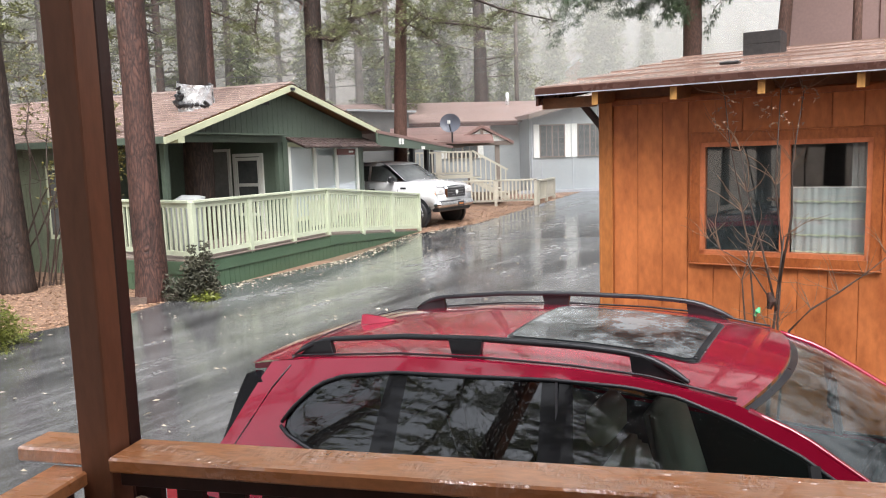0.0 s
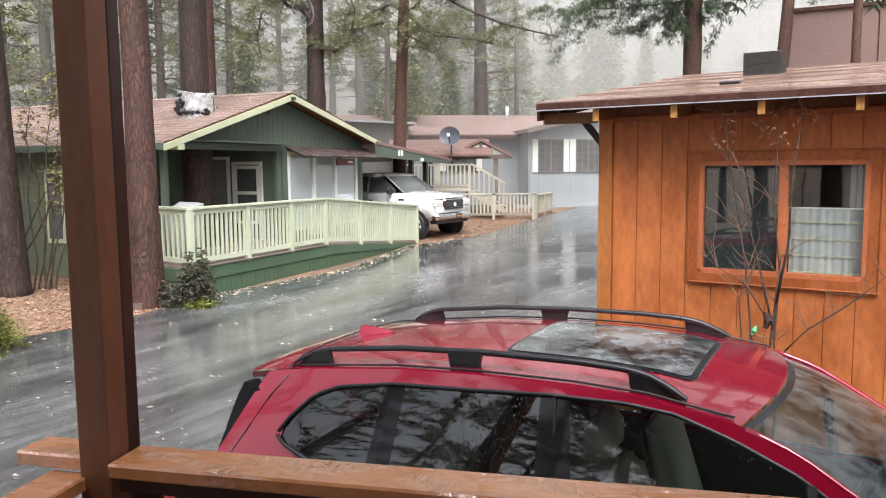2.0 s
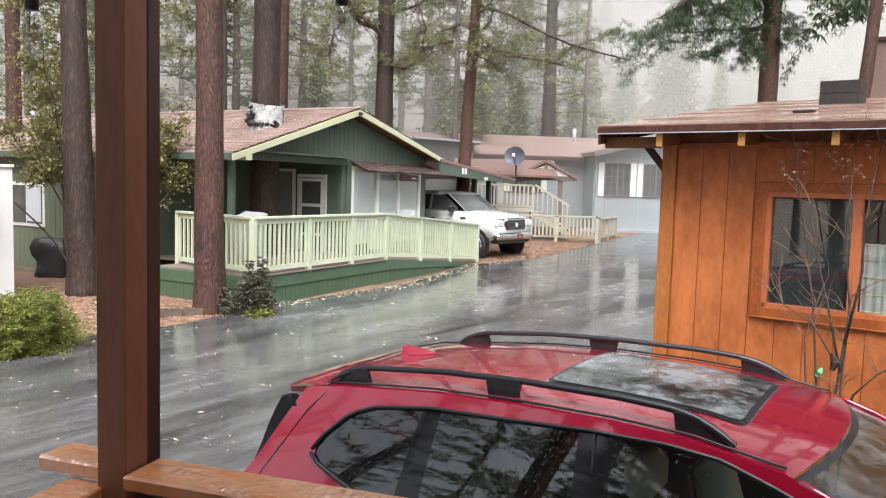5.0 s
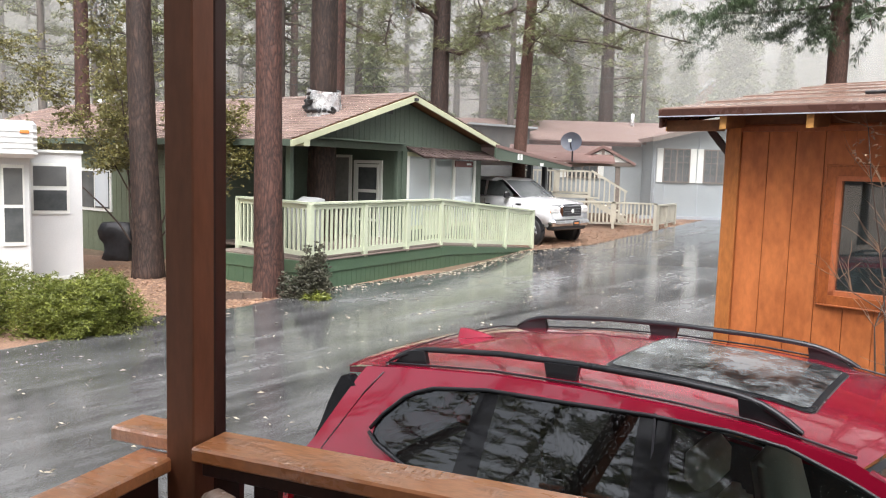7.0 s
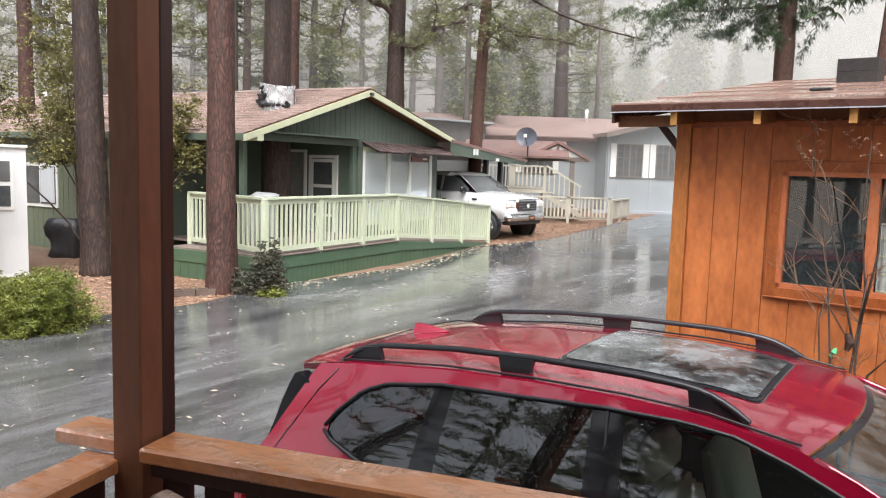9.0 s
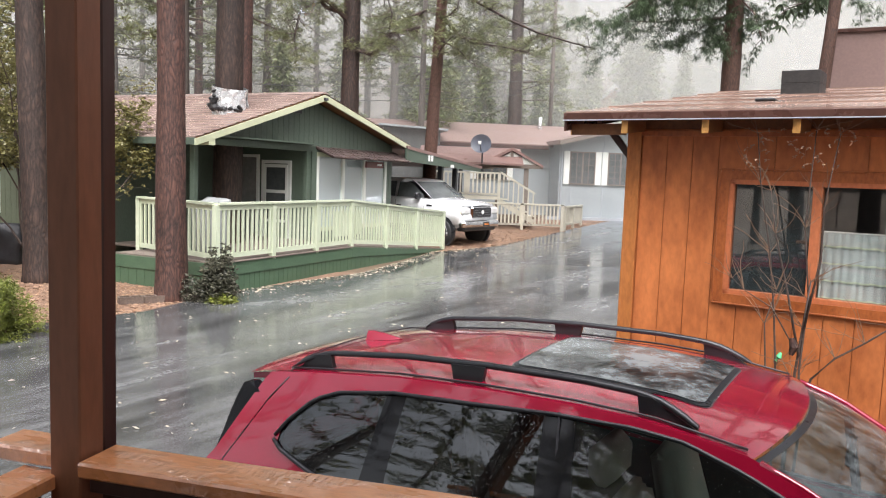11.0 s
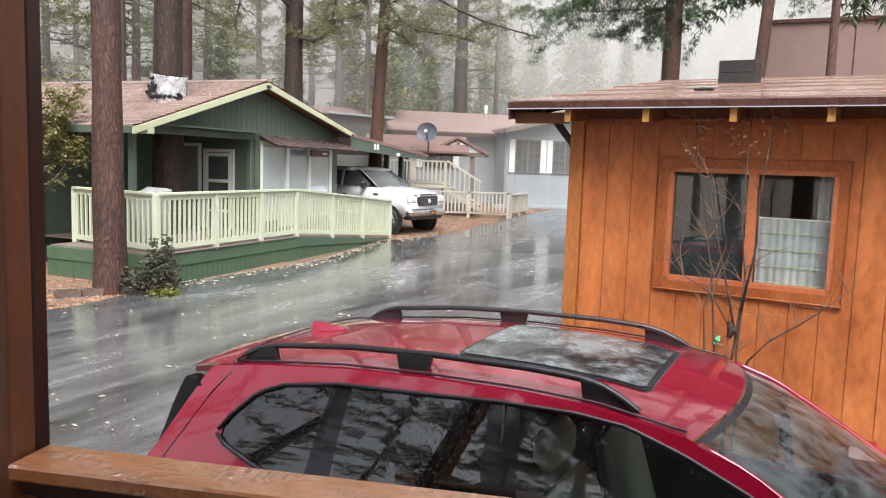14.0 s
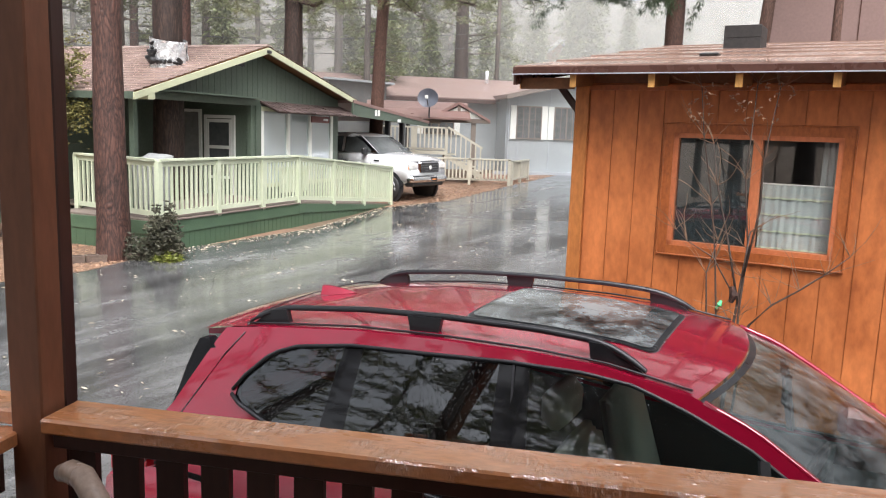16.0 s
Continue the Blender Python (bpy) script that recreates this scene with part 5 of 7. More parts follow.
# cabin of the car
both("door_card", lambda s: side_strip(lambda x: 0.55, lambda x: lerp(DBOT, x) - 0.01, -0.80, 1.75, 30, 3, s, -0.05), "car_inside")
both("quarter_trim", lambda s: side_strip(lambda x: 0.9, lambda x: lerp(REAR_EDGE, x) - 0.04 if x < -0.8 else 1.33, -1.3, -0.80, 14, 4, s, -0.04), "car_inside")
both("roof_lining", lambda s: side_strip(lambda x: lerp(DTOP, x) + 0.004, lambda x: lerp(EDGE, x) - 0.012, -0.75, 1.6, 40, 2, s, -0.03), "car_inside")
part("car_floor", box(-1.3, 2.0, -0.7, 0.7, 0.45, 0.5), "car_inside", car)
part("dashboard", box(1.45, 2.0, -0.68, 0.68, 0.75, 1.03, 0.06), "car_inside", car)
part("headliner", box(-0.95, 0.02, -0.52, 0.52, 1.57, 1.585), "car_inside", car)
part("parcel_area", box(-1.3, -0.75, -0.6, 0.6, 0.5, 0.95), "car_inside", car)


def car_seat(x, y):
    st = part("car_seat", box(x - 0.05, x + 0.48, y - 0.24, y + 0.24, 0.62, 0.80, 0.05), "beige", car, "beige cloth seat")
    bk = prism([(x - 0.08, 0.75), (x + 0.08, 0.75), (x - 0.10, 1.32), (x - 0.20, 1.32)], y - 0.23, y + 0.23, "y")
    bmesh.ops.bevel(bk, geom=bk.edges[:], offset=0.035, segments=2, affect="EDGES")
    part("seat_back", bk, "beige", st, smooth=True)
    part("head_rest", box(x - 0.26, x - 0.15, y - 0.13, y + 0.13, 1.36, 1.53, 0.04), "beige", st, smooth=True)


for yy in (-0.37, 0.37):
    car_seat(0.72, yy)
    car_seat(-0.22, yy)
rows = tube([(1.42 + 0.07 * math.cos(a), 0.37 + 0.18 * math.sin(a), 1.03 + 0.17 * math.cos(a)) for a in np.linspace(0, 6.28, 25)], 0.014, 8)
part("steering_wheel", rows, "car_inside", car, smooth=True)
part("mirror_inside", box(1.28, 1.31, -0.12, 0.12, 1.50, 1.56, 0.01), "plastic", car)


def wheel(parent, x, y, r, w, spokes=6):
    s = 1 if y > 0 else -1
    wh = part("wheel", tube([(x, y - w / 2, r), (x, y - w / 2 + 0.02, r), (x, y + w / 2 - 0.02, r), (x, y + w / 2, r)], [r * 0.93, r, r, r * 0.93], 28), "tyre", parent, smooth=True)
    part("rim", tube([(x, y + s * (w / 2 - 0.03), r), (x, y + s * (w / 2 + 0.004), r)], [r * 0.66, r * 0.68], 28), "tyre", wh)
    for i in range(spokes):
        a = i * 2 * math.pi / spokes
        yv = y + s * (w / 2 + 0.012)
        part("spoke", beam((x + 0.05 * math.cos(a), yv, r + 0.05 * math.sin(a)), (x + r * 0.66 * math.cos(a), yv, r + r * 0.66 * math.sin(a)), 0.05, 0.025), "alloy", wh)
    part("rim_ring", tube([(x + r * 0.67 * math.cos(a), y + s * (w / 2 + 0.008), r + r * 0.67 * math.sin(a)) for a in np.linspace(0, 2 * math.pi, 29)], 0.018, 6), "alloy", wh, smooth=True)
    part("hub", tube([(x, y + s * w / 2, r), (x, y + s * (w / 2 + 0.025), r)], 0.065, 14), "alloy", wh)


for wx in (-0.72, 1.985):
    for wy in (-0.80, 0.80):
        wheel(car, wx, wy, 0.34, 0.22)

# ---- the white pickup under the carport ----
pk = thing("white_pickup", (-1.05, 24.8, 0.46), -36.0, "white pickup truck with chrome grille parked under a carport", "pickup")
# local x forward, y to its far side, origin under the cab's middle
def pside(poly, s, w0=0.96, name="side_panel", m="white_paint", parent=None, label=""):
    return part(name, prism(poly, s * w0 - 0.03, s * w0 + 0.03, "y"), m, parent or pk, label)


BODY = [(-3.6, 0.55), (-3.6, 1.36), (0.45, 1.38), (1.0, 1.38), (1.80, 1.33), (2.10, 1.22), (2.21, 1.02), (2.21, 0.70), (2.05, 0.55)]
bm = prism(BODY, -0.97, 0.97, "y")
bmesh.ops.bevel(bm, geom=[e for e in bm.edges], offset=0.09, segments=4, affect="EDGES")
part("body", bm, "white_paint", pk, smooth=True)
CAB = [(-1.75, 1.25), (-1.64, 1.86), (-1.45, 1.95), (-0.8, 1.995), (-0.1, 1.98), (0.10, 1.94), (0.30, 1.83), (1.02, 1.36)]
rows = []
for q in (-1, -0.94, -0.5, 0, 0.5, 0.94, 1):
    rows.append([(x, q * (0.95 - 0.18 * max(0, (z - 1.15)) / 0.75), z + 0.02 * (1 - q * q) * (1 if z > 1.5 else 0)) for x, z in CAB])
part("cab", loft(rows), "white_paint", pk, smooth=True)


def cab_y(z, out=0.012):
    return 0.95 - 0.18 * (z - 1.15) / 0.75 + out


for s in (-1, 1):
    for poly, nm in (([(-0.40, 1.41), (-0.40, 1.87), (0.02, 1.86), (0.22, 1.78), (0.64, 1.50), (0.68, 1.41)], "door_glass"), ([(-1.48, 1.41), (-1.42, 1.82), (-1.3, 1.87), (-0.50, 1.88), (-0.50, 1.41)], "rear_door_glass")):
        b = bmesh.new()
        b.faces.new([b.verts.new((x, s * cab_y(z), z)) for x, z in poly])
        part(nm, b, "far_pane", pk)
    for wx in (1.44, -2.25):
        arch = tube([(wx, s * 0.90, 0.42), (wx, s * 0.985, 0.42)], 0.49, 24)
        part("wheel_arch", arch, "plastic", pk)
        wheel(pk, wx, s * 0.90, 0.40, 0.26, 5)
    part("door_mirror", box(0.50, 0.64, s * 1.08 - 0.13, s * 1.08 + 0.13, 1.36, 1.56, 0.05), "plastic", pk, "black door mirror")
    part("head_lamp", box(1.90, 2.225, s * 0.75 - 0.20, s * 0.75 + 0.20, 0.94, 1.19, 0.07), "lamp_lens", pk, "clear head lamp")
    part("turn_lamp", box(1.96, 2.14, s * 0.925 - 0.035, s * 0.925 + 0.035, 0.97, 1.06, 0.02), "amber", pk, "amber turn lamp")
    part("door_seam", box(-0.415, -0.405, s * 0.972 - 0.002, s * 0.972 + 0.002, 0.62, 1.3), "plastic", pk)
    part("door_seam", box(0.72, 0.73, s * 0.972 - 0.002, s * 0.972 + 0.002, 0.62, 1.15), "plastic", pk)
    part("door_handle", box(-0.35, -0.17, s * 0.985 - 0.015, s * 0.985 + 0.015, 1.12, 1.16, 0.01), "plastic", pk)
    part("vent_badge", box(0.85, 1.05, s * 0.977 - 0.006, s * 0.977 + 0.006, 1.16, 1.21), "plastic", pk)
rows = [[(0.19 + 0.80 * t + 0.10 * (1 - q * q), q * (0.72 + 0.16 * t), 1.905 - 0.53 * t + 0.014) for q in np.linspace(-1, 1, 11)] for t in np.linspace(0.06, 1, 7)]
part("windscreen", loft(rows), "far_pane", pk, smooth=True)
rows = [[(0.92 + 1.22 * t + 0.08 * (1 - q * q) * t, q * (0.92 - 0.10 * t), 1.375 + 0.05 * (1 - t * t) * (1 - q ** 4) + 0.015 * math.cos(q * 3.1) - 0.05 * t - 0.10 * t ** 4) for q in np.linspace(-1, 1, 15)] for t in np.linspace(0, 1, 12)]
part("bonnet", loft(rows), "white_paint", pk, smooth=True)
gr = part("grille", box(2.12, 2.245, -0.53, 0.53, 0.84, 1.22, 0.06), "chrome", pk, "chrome framed grille")
part("grille_mesh", box(2.235, 2.256, -0.475, 0.475, 0.885, 1.175, 0.008), "dark_metal", gr)
for j in range(3):
    part("grille_bar", box(2.256, 2.261, -0.475, 0.475, 0.945 + j * 0.075, 0.953 + j * 0.075), "alloy", gr)
part("emblem", tube([(2.258, 0, 1.03), (2.275, 0, 1.03)], 0.06, 18), "white_mark", gr)
part("front_bumper", box(2.0, 2.29, -0.97, 0.97, 0.58, 0.79, 0.08), "chrome", pk, "chrome front bumper")
part("air_dam", box(1.9, 2.20, -0.86, 0.86, 0.46, 0.60, 0.05), "plastic", pk)
part("number_plate", box(2.29, 2.30, 0.02, 0.34, 0.60, 0.74), "dark_metal", pk, "dark number plate")
part("plate_bar", box(2.30, 2.304, 0.07, 0.29, 0.65, 0.69), "amber", pk)

# ---- the pale blue house beyond ----
bh = thing("blue_house", (3.75, 33.0, 0.0), 8.0, "pale blue manufactured house with white shutters and brown roof", "house")
BW, BT = 12.0, 4.05
part("gable_wall", prism([(0.58, 0.5), (BW, 0.5), (BW, BT), (BW / 2, 5.35), (0.58, BT + 0.06)], 0.0, 0.12, "y"), "bluegrey", bh)
part("side_wall", box(-7.6, 0.58, 1.8, 1.92, 0.5, 4.1), "bluegrey", bh)
part("return_wall", box(0.58, 0.70, 0.12, 1.8, 0.5, BT), "bluegrey", bh)
for bx in (1.05, 2.45, 3.92, 5.2):
    part("batten", box(bx, bx + 0.05, -0.02, 0.0, 1.0, BT + 0.2 * bx - 0.1), "dish", bh)
part("corner_trim", box(0.53, 0.64, -0.02, 0.0, 0.9, BT), "bluegrey", bh)
part("downpipe", tube([(0.56, -0.06, 4.0), (0.62, -0.08, 3.85), (0.62, -0.08, 0.9)], 0.035, 8), "dish", bh)
part("gable_roof", prism([(0.36, BT - 0.02), (BW / 2, 5.45), (BW / 2, 5.62), (0.36, BT + 0.15)], -0.6, 6.0, "y"), "grey_roof", bh)
part("gable_roof", prism([(BW / 2, 5.45), (BW + 0.5, BT - 0.10), (BW + 0.5, BT + 0.07), (BW / 2, 5.62)], -0.6, 6.0, "y"), "grey_roof", bh)
part("rake_fascia", prism([(0.34, BT - 0.05), (BW / 2, 5.40), (BW / 2, 5.58), (0.34, BT + 0.13)], -0.66, -0.6, "y"), "block", bh, "dull brown fascia")
part("main_roof", prism([(1.3, 4.05), (5.4, 5.15), (9.5, 4.05), (9.5, 3.95), (5.4, 5.0), (1.3, 3.95)], -10.0, 6.0, "x"), "grey_roof", bh)
# dark board puts the eave's shadow line into colour
part("eave_board", box(-10.0, 0.36, 1.24, 1.30, 3.84, 4.0), "dark_brown", bh, "dark board painted as the shadow line under the eave")
part("roof_pipe", tube([(0.75, 4.6, 4.8), (0.75, 4.6, 5.5)], 0.09, 10), "foil", bh, smooth=True)


def shuttered(x0, x1, z0, z1, y=-0.005):
    w = part("window", box(x0, x1, y - 0.05, y, z0, z1), "far_pane", bh, "grey latticed window with white shutters")
    for i in range(1, 4):
        xx = x0 + (x1 - x0) * i / 4
        part("muntin", box(xx - 0.012 - (0.02 if i == 2 else 0), xx + 0.012 + (0.02 if i == 2 else 0), y - 0.06, y - 0.05, z0, z1), "block", w)
    for i in range(1, 5):
        zz = z0 + (z1 - z0) * i / 5
        part("muntin", box(x0, x1, y - 0.058, y - 0.052, zz - 0.007, zz + 0.007), "block", w)
    for a, b, c, d in ((x0 - 0.04, x1 + 0.04, z1, z1 + 0.05), (x0 - 0.04, x1 + 0.04, z0 - 0.05, z0), (x0 - 0.04, x0, z0, z1), (x1, x1 + 0.04, z0, z1)):
        part("window_frame", box(a, b, y - 0.07, y, c, d), "block", w)
    for a in (x0 - 0.30, x1 + 0.05):
        part("shutter", box(a, a + 0.25, y - 0.05, y, z0 - 0.05, z1 + 0.06), "white_trim", w, "white shutter")


shuttered(1.02, 2.06, 2.42, 3.72)
shuttered(2.70, 3.74, 2.42, 3.72)
shuttered(4.5, 5.6, 2.42, 3.72)
shuttered(-2.7, -1.4, 2.5, 3.7, 1.79)
part("pavement_strip", box(0.0, 9.0, -0.35, 0.0, 0.5, 0.98), "dish", bh)
# satellite dish
sd = thing("satellite_dish", (0.82, 28.6, 3.35), -20, "grey satellite dish on a roof mast", "satellite dish")
rows = []
for j in range(7):
    r = 0.40 * j / 6
    rows.append([(r * math.cos(a), 0.22 * (r / 0.4) ** 2 * -0.5 + 0.0, 0.42 + r * math.sin(a) * 0.85) for a in np.linspace(0, 2 * math.pi, 25)])
part("reflector", loft(rows), "dish_face", sd, smooth=True)
part("mast", tube([(0, 0.1, -0.3), (0, 0.1, 0.25), (0, 0.03, 0.42)], 0.03, 8), "dark_metal", sd)
part("feed_arm", beam((0, -0.02, 0.1), (0.05, -0.38, 0.42), 0.03, 0.03), "dark_metal", sd)
part("receiver", box(0.0, 0.1, -0.45, -0.36, 0.38, 0.50, 0.01), "white_trim", sd)

# porch with a red-brown roof in front of the blue house
pr = thing("covered_entry", (-1.2, 27.6, 0.0), 0.0, "red-brown gabled entry roof on a post beside the lane", "porch")
pr.matrix_basis = Matrix.Translation((-1.31, 30.2, -0.244)) @ Matrix.Scale(1.094, 4)
part("roof", prism([(-1.2, 3.05), (0.6, 3.62), (0.6, 3.55), (-1.2, 2.98)], -0.2, 3.4, "x"), "rust_roof", pr)
part("roof", prism([(0.6, 3.62), (2.2, 3.15), (2.2, 3.08), (0.6, 3.55)], -0.2, 3.4, "x"), "rust_roof", pr)
part("gable_roof", prism([(1.9, 3.02), (3.05, 3.62), (4.15, 3.02), (4.15, 2.93), (3.05, 3.51), (1.9, 2.93)], -0.5, 0.7, "y"), "rust_roof", pr)
part("gable_truss", prism([(2.2, 3.05), (3.05, 3.46), (3.9, 3.05)], -0.40, -0.36, "y"), "white_trim", pr)
part("truss_post", box(3.0, 3.1, -0.45, -0.40, 3.0, 3.47), "block", pr)
part("beam", box(1.9, 4.15, -0.46, -0.36, 2.90, 3.04), "block", pr)
part("beam", box(-0.2, 2.4, -0.9, -0.8, 2.84, 2.98), "block", pr)
part("entry_post", box(3.50, 3.66, -0.40, -0.26, 0.6, 2.95), "block", pr)
part("entry_post", box(1.2, 1.34, -0.85, -0.72, 0.6, 2.9), "dark_metal", pr)


def picket_fence(p, q, z0, h, count, label, base=True):
    p, q = Vector(p), Vector(q)
    f = thing("picket_fence", (p.x, p.y, z0), math.degrees(math.atan2(q.y - p.y, q.x - p.x)), label, "fence")
    L = (q - p).length
    part("top_rail", box(0, L, -0.05, 0.05, h - 0.06, h, 0.004), "cream_fence", f)
    part("bottom_rail", box(0, L, -0.02, 0.02, 0.08, 0.15), "cream_fence", f)
    for i in range(count):
        x = L * (i + 0.5) / count
        part("picket", box(x - 0.03, x + 0.03, -0.02, 0.02, 0.1, h - 0.05), "cream_fence", f)
    for x in (0.05, L * 0.5, L - 0.05):
        part("post", box(x - 0.05, x + 0.05, -0.05, 0.05, -0.3, h), "cream_fence", f)
    return f


picket_fence((0.87, 28.3), (3.9, 28.3), 0.76, 0.886, 22, "weathered cream picket fence along the lane verge")
picket_fence((3.95, 28.4), (4.95, 30.8), 0.79, 0.80, 14, "weathered cream picket fence turning along the lane")
walk_rail = picket_fence((-0.93, 28.83), (1.58, 28.83), 1.81, 0.93, 16, "cream railing of a raised entry walk")
part("walk_floor", box(0, 2.51, -0.06, 0.94, -0.08, 0.04), "cream_fence", walk_rail)
for x in (0.1, 1.25, 2.4):
    part("walk_post", box(x - 0.06, x + 0.06, 0.1, 0.22, -1.3, -0.08), "block", walk_rail)
stp = thing("entry_steps", (1.58, 28.83, 1.02), 0, "cream wooden steps down from the entry walk", "steps")
for i in range(5):
    part("step", box(i * 0.28, i * 0.28 + 0.3, -0.05, 1.0, 0.76 - i * 0.16, 0.80 - i * 0.16), "cream_fence", stp)
part("stringer", beam((0, 0.0, 0.70), (1.4, 0.0, -0.10), 0.05, 0.2), "cream_fence", stp)
part("hand_rail", beam((0, -0.08, 1.85), (1.4, -0.08, 1.05), 0.06, 0.08), "cream_fence", stp)
for i in range(7):
    part("picket", box(0.1 + i * 0.2, 0.15 + i * 0.2, -0.1, -0.06, 0.85 - i * 0.115, 1.77 - i * 0.114), "cream_fence", stp)
stp.matrix_basis = stp.matrix_basis @ Matrix.Scale(0.93, 4)

# ---- roof seen behind, pale van roof and distant gable ----
sh = thing("grey_shed", (-3.0, 32.5, 0.0), 10, "grey shed with a pale metal roof behind the carport", "shed")
part("wall", box(-0.2, 2.2, 0, 2.5, 0.6, 4.5), "screen", sh)
part("roof", prism([(-0.4, 4.62), (2.5, 4.50), (2.5, 4.42), (-0.4, 4.54)], -0.3, 2.8, "y"), "bluegrey", sh)

fg = thing("far_house", (12.8, 70, 2.2), -8, "far timber gabled house among misty trees", "house")
part("wall", prism([(-3, 0), (4, 0), (4, 5.6), (0.8, 8.4), (-3, 5.2)], 0, 8, "y"), "stain_trim", fg)
part("roof", prism([(-3.9, 4.9), (0.8, 8.9), (4.6, 5.6), (4.6, 5.3), (0.8, 8.5), (-3.9, 4.6)], -0.6, 8, "y"), "white_metal", fg)
for wx in (-1.4, 1.2):
    w = part("window", box(wx, wx + 1.2, -0.06, 0.0, 2.2, 4.2), "far_pane", fg)
    part("window_frame", box(wx - 0.12, wx + 1.32, -0.1, -0.02, 4.2, 4.35), "white_trim", w)

# ---- big brown building behind the cabin ----
bb = thing("brown_building", (7.50, 16.1, -0.12), -27.0, "large plain mauve-brown building behind the cabin", "building")
part("front_wall", box(0, 14, 0, 0.2, 0, 5.85), "brown_wall", bb)
part("front_wall", box(2.2, 14, -0.02, 0.18, 5.85, 6.0), "brown_wall", bb)
part("side_wall", box(0, 0.2, 0.2, 10, 0, 5.85), "brown_wall", bb)
part("parapet_cap", box(-0.05, 2.2, -0.06, 0.26, 5.85, 5.92), "gutter", bb)
part("parapet_cap", box(2.15, 14, -0.08, 0.26, 6.0, 6.07), "gutter", bb)
part("wall_joint", box(1.6, 1.62, -0.012, 0.0, 0.2, 5.8), "gutter", bb)
part("pipe", tube([(2.9, -0.1, 0.5), (2.9, -0.1, 6.0)], 0.07, 10), "brown_wall", bb)

# ---- trailer and addition beyond the hedge ----
tr = thing("white_trailer", (-9.1, 12.6, 0.0), 38, "white travel trailer with ribbed nose and tall window", "trailer")
part("body", box(-5.0, 0.0, 0.0, 2.4, 0.38, 2.72, 0.03), "white_metal", tr)
nose = part("nose", box(-5.0, 0.10, -0.35, 2.4, 2.60, 3.24, 0.06), "white_metal", tr)
for j in range(5):
    part("rib", box(-5.0, 0.108, -0.36, -0.345, 2.66 + j * 0.095, 2.70 + j * 0.095, 0.008), "white_metal", nose)
part("marker_lamp", box(-0.16, -0.02, -0.375, -0.35, 3.02, 3.08, 0.008), "amber", tr, "amber marker lamp")
tw = part("window", box(-0.45, -0.10, -0.03, 0.0, 1.05, 2.48), "white_trim", tr, "tall framed trailer window")
part("pane", box(-0.42, -0.13, -0.036, -0.03, 1.78, 2.42), "screen", tw)
part("pane", box(-0.42, -0.13, -0.036, -0.03, 1.12, 1.72), "far_pane", tw)
part("skirting", box(-5.0, 0.0, 0.02, 2.3, 0.05, 0.38), "white_metal", tr)
ad = thing("white_addition", (-9.02, 14.0, 0.0), 34, "small white shed addition with a screened window", "shed")
part("wall", box(-0.92, 0.0, 0.0, 1.3, 0.25, 2.72), "white_metal", ad)
part("roof", box(-0.92, 0.03, -0.05, 1.35, 2.72, 2.77), "white_trim", ad)
aw = part("window", box(-0.88, -0.22, -0.03, 0.0, 1.55, 2.52), "white_trim", ad, "white framed screened window")
part("pane", box(-0.84, -0.27, -0.036, -0.03, 2.08, 2.46), "screen", aw)
part("pane", box(-0.84, -0.27, -0.036, -0.03, 1.61, 2.0), "far_pane", aw)
part("lattice", box(-0.92, 0.02, -0.012, 0.0, 0.22, 0.33), "white_trim", ad)
wb = thing("rubbish_bag", (-9.85, 16.85, ground_z(0, 16.85)), 0, "black plastic covered bin beside the house wall", "bin")
bmq = box(-0.34, 0.34, -0.3, 0.3, 0, 0.85, 0.0)
bmesh.ops.subdivide_edges(bmq, edges=bmq.edges[:], cuts=4, use_grid_fill=True)
for v in bmq.verts:
    v.co += Vector((noise.noise(v.co * 2.5), noise.noise(v.co * 2.5 + Vector((5, 0, 0))), noise.noise(v.co * 2.5 + Vector((0, 7, 0))))) * 0.14
part("cover", bmq, "dark_metal", wb, smooth=True)

# ---- utility pole, wires ----
up = thing("utility_pole", (4.7, 41, ground_z(0, 41)), 0, "thin weathered utility pole among the trees", "pole")
part("pole", tube([(0, 0, 0), (0, 0, 12)], [0.13, 0.09], 10), "bark_grey", up, smooth=True)
for z0, z1 in ((7.5, 5.9), (6.6, 5.2), (5.9, 4.6)):
    w = thing("overhead_wire", (0, 0, 0), 0, "sagging overhead wire between the trees", "wire", "overhead wires")
    pts = [(4.7 - 26 * t, 41 - 12 * t, ground_z(0, 41) + z0 + (z1 - z0) * t - 3.0 * t * (1 - t)) for t in np.linspace(0, 1, 16)]
    part("cable", tube(pts, 0.014, 5), "dark_metal", w)

# ---- concrete blocks by the pine ----
for i, (bx, by) in enumerate(((-5.45, 12.75), (-5.10, 12.95), (-4.76, 13.15), (-4.42, 13.38), (-4.12, 13.62))):
    blk = thing("concrete_block", (bx, by, ground_z(0, by)), 31, "weathered hollow concrete block edging the lane", "block", "concrete blocks by the pine")
    bm = box(-0.195, 0.195, -0.09, -0.06, 0.0, 0.13)
    box(-0.195, 0.195, 0.06, 0.09, 0.0, 0.13, bm=bm)
    for a in (-0.195, -0.015, 0.165):
        box(a, a + 0.03, -0.06, 0.06, 0.0, 0.13, bm=bm)
    part("shell", bm, "wet_block", blk)

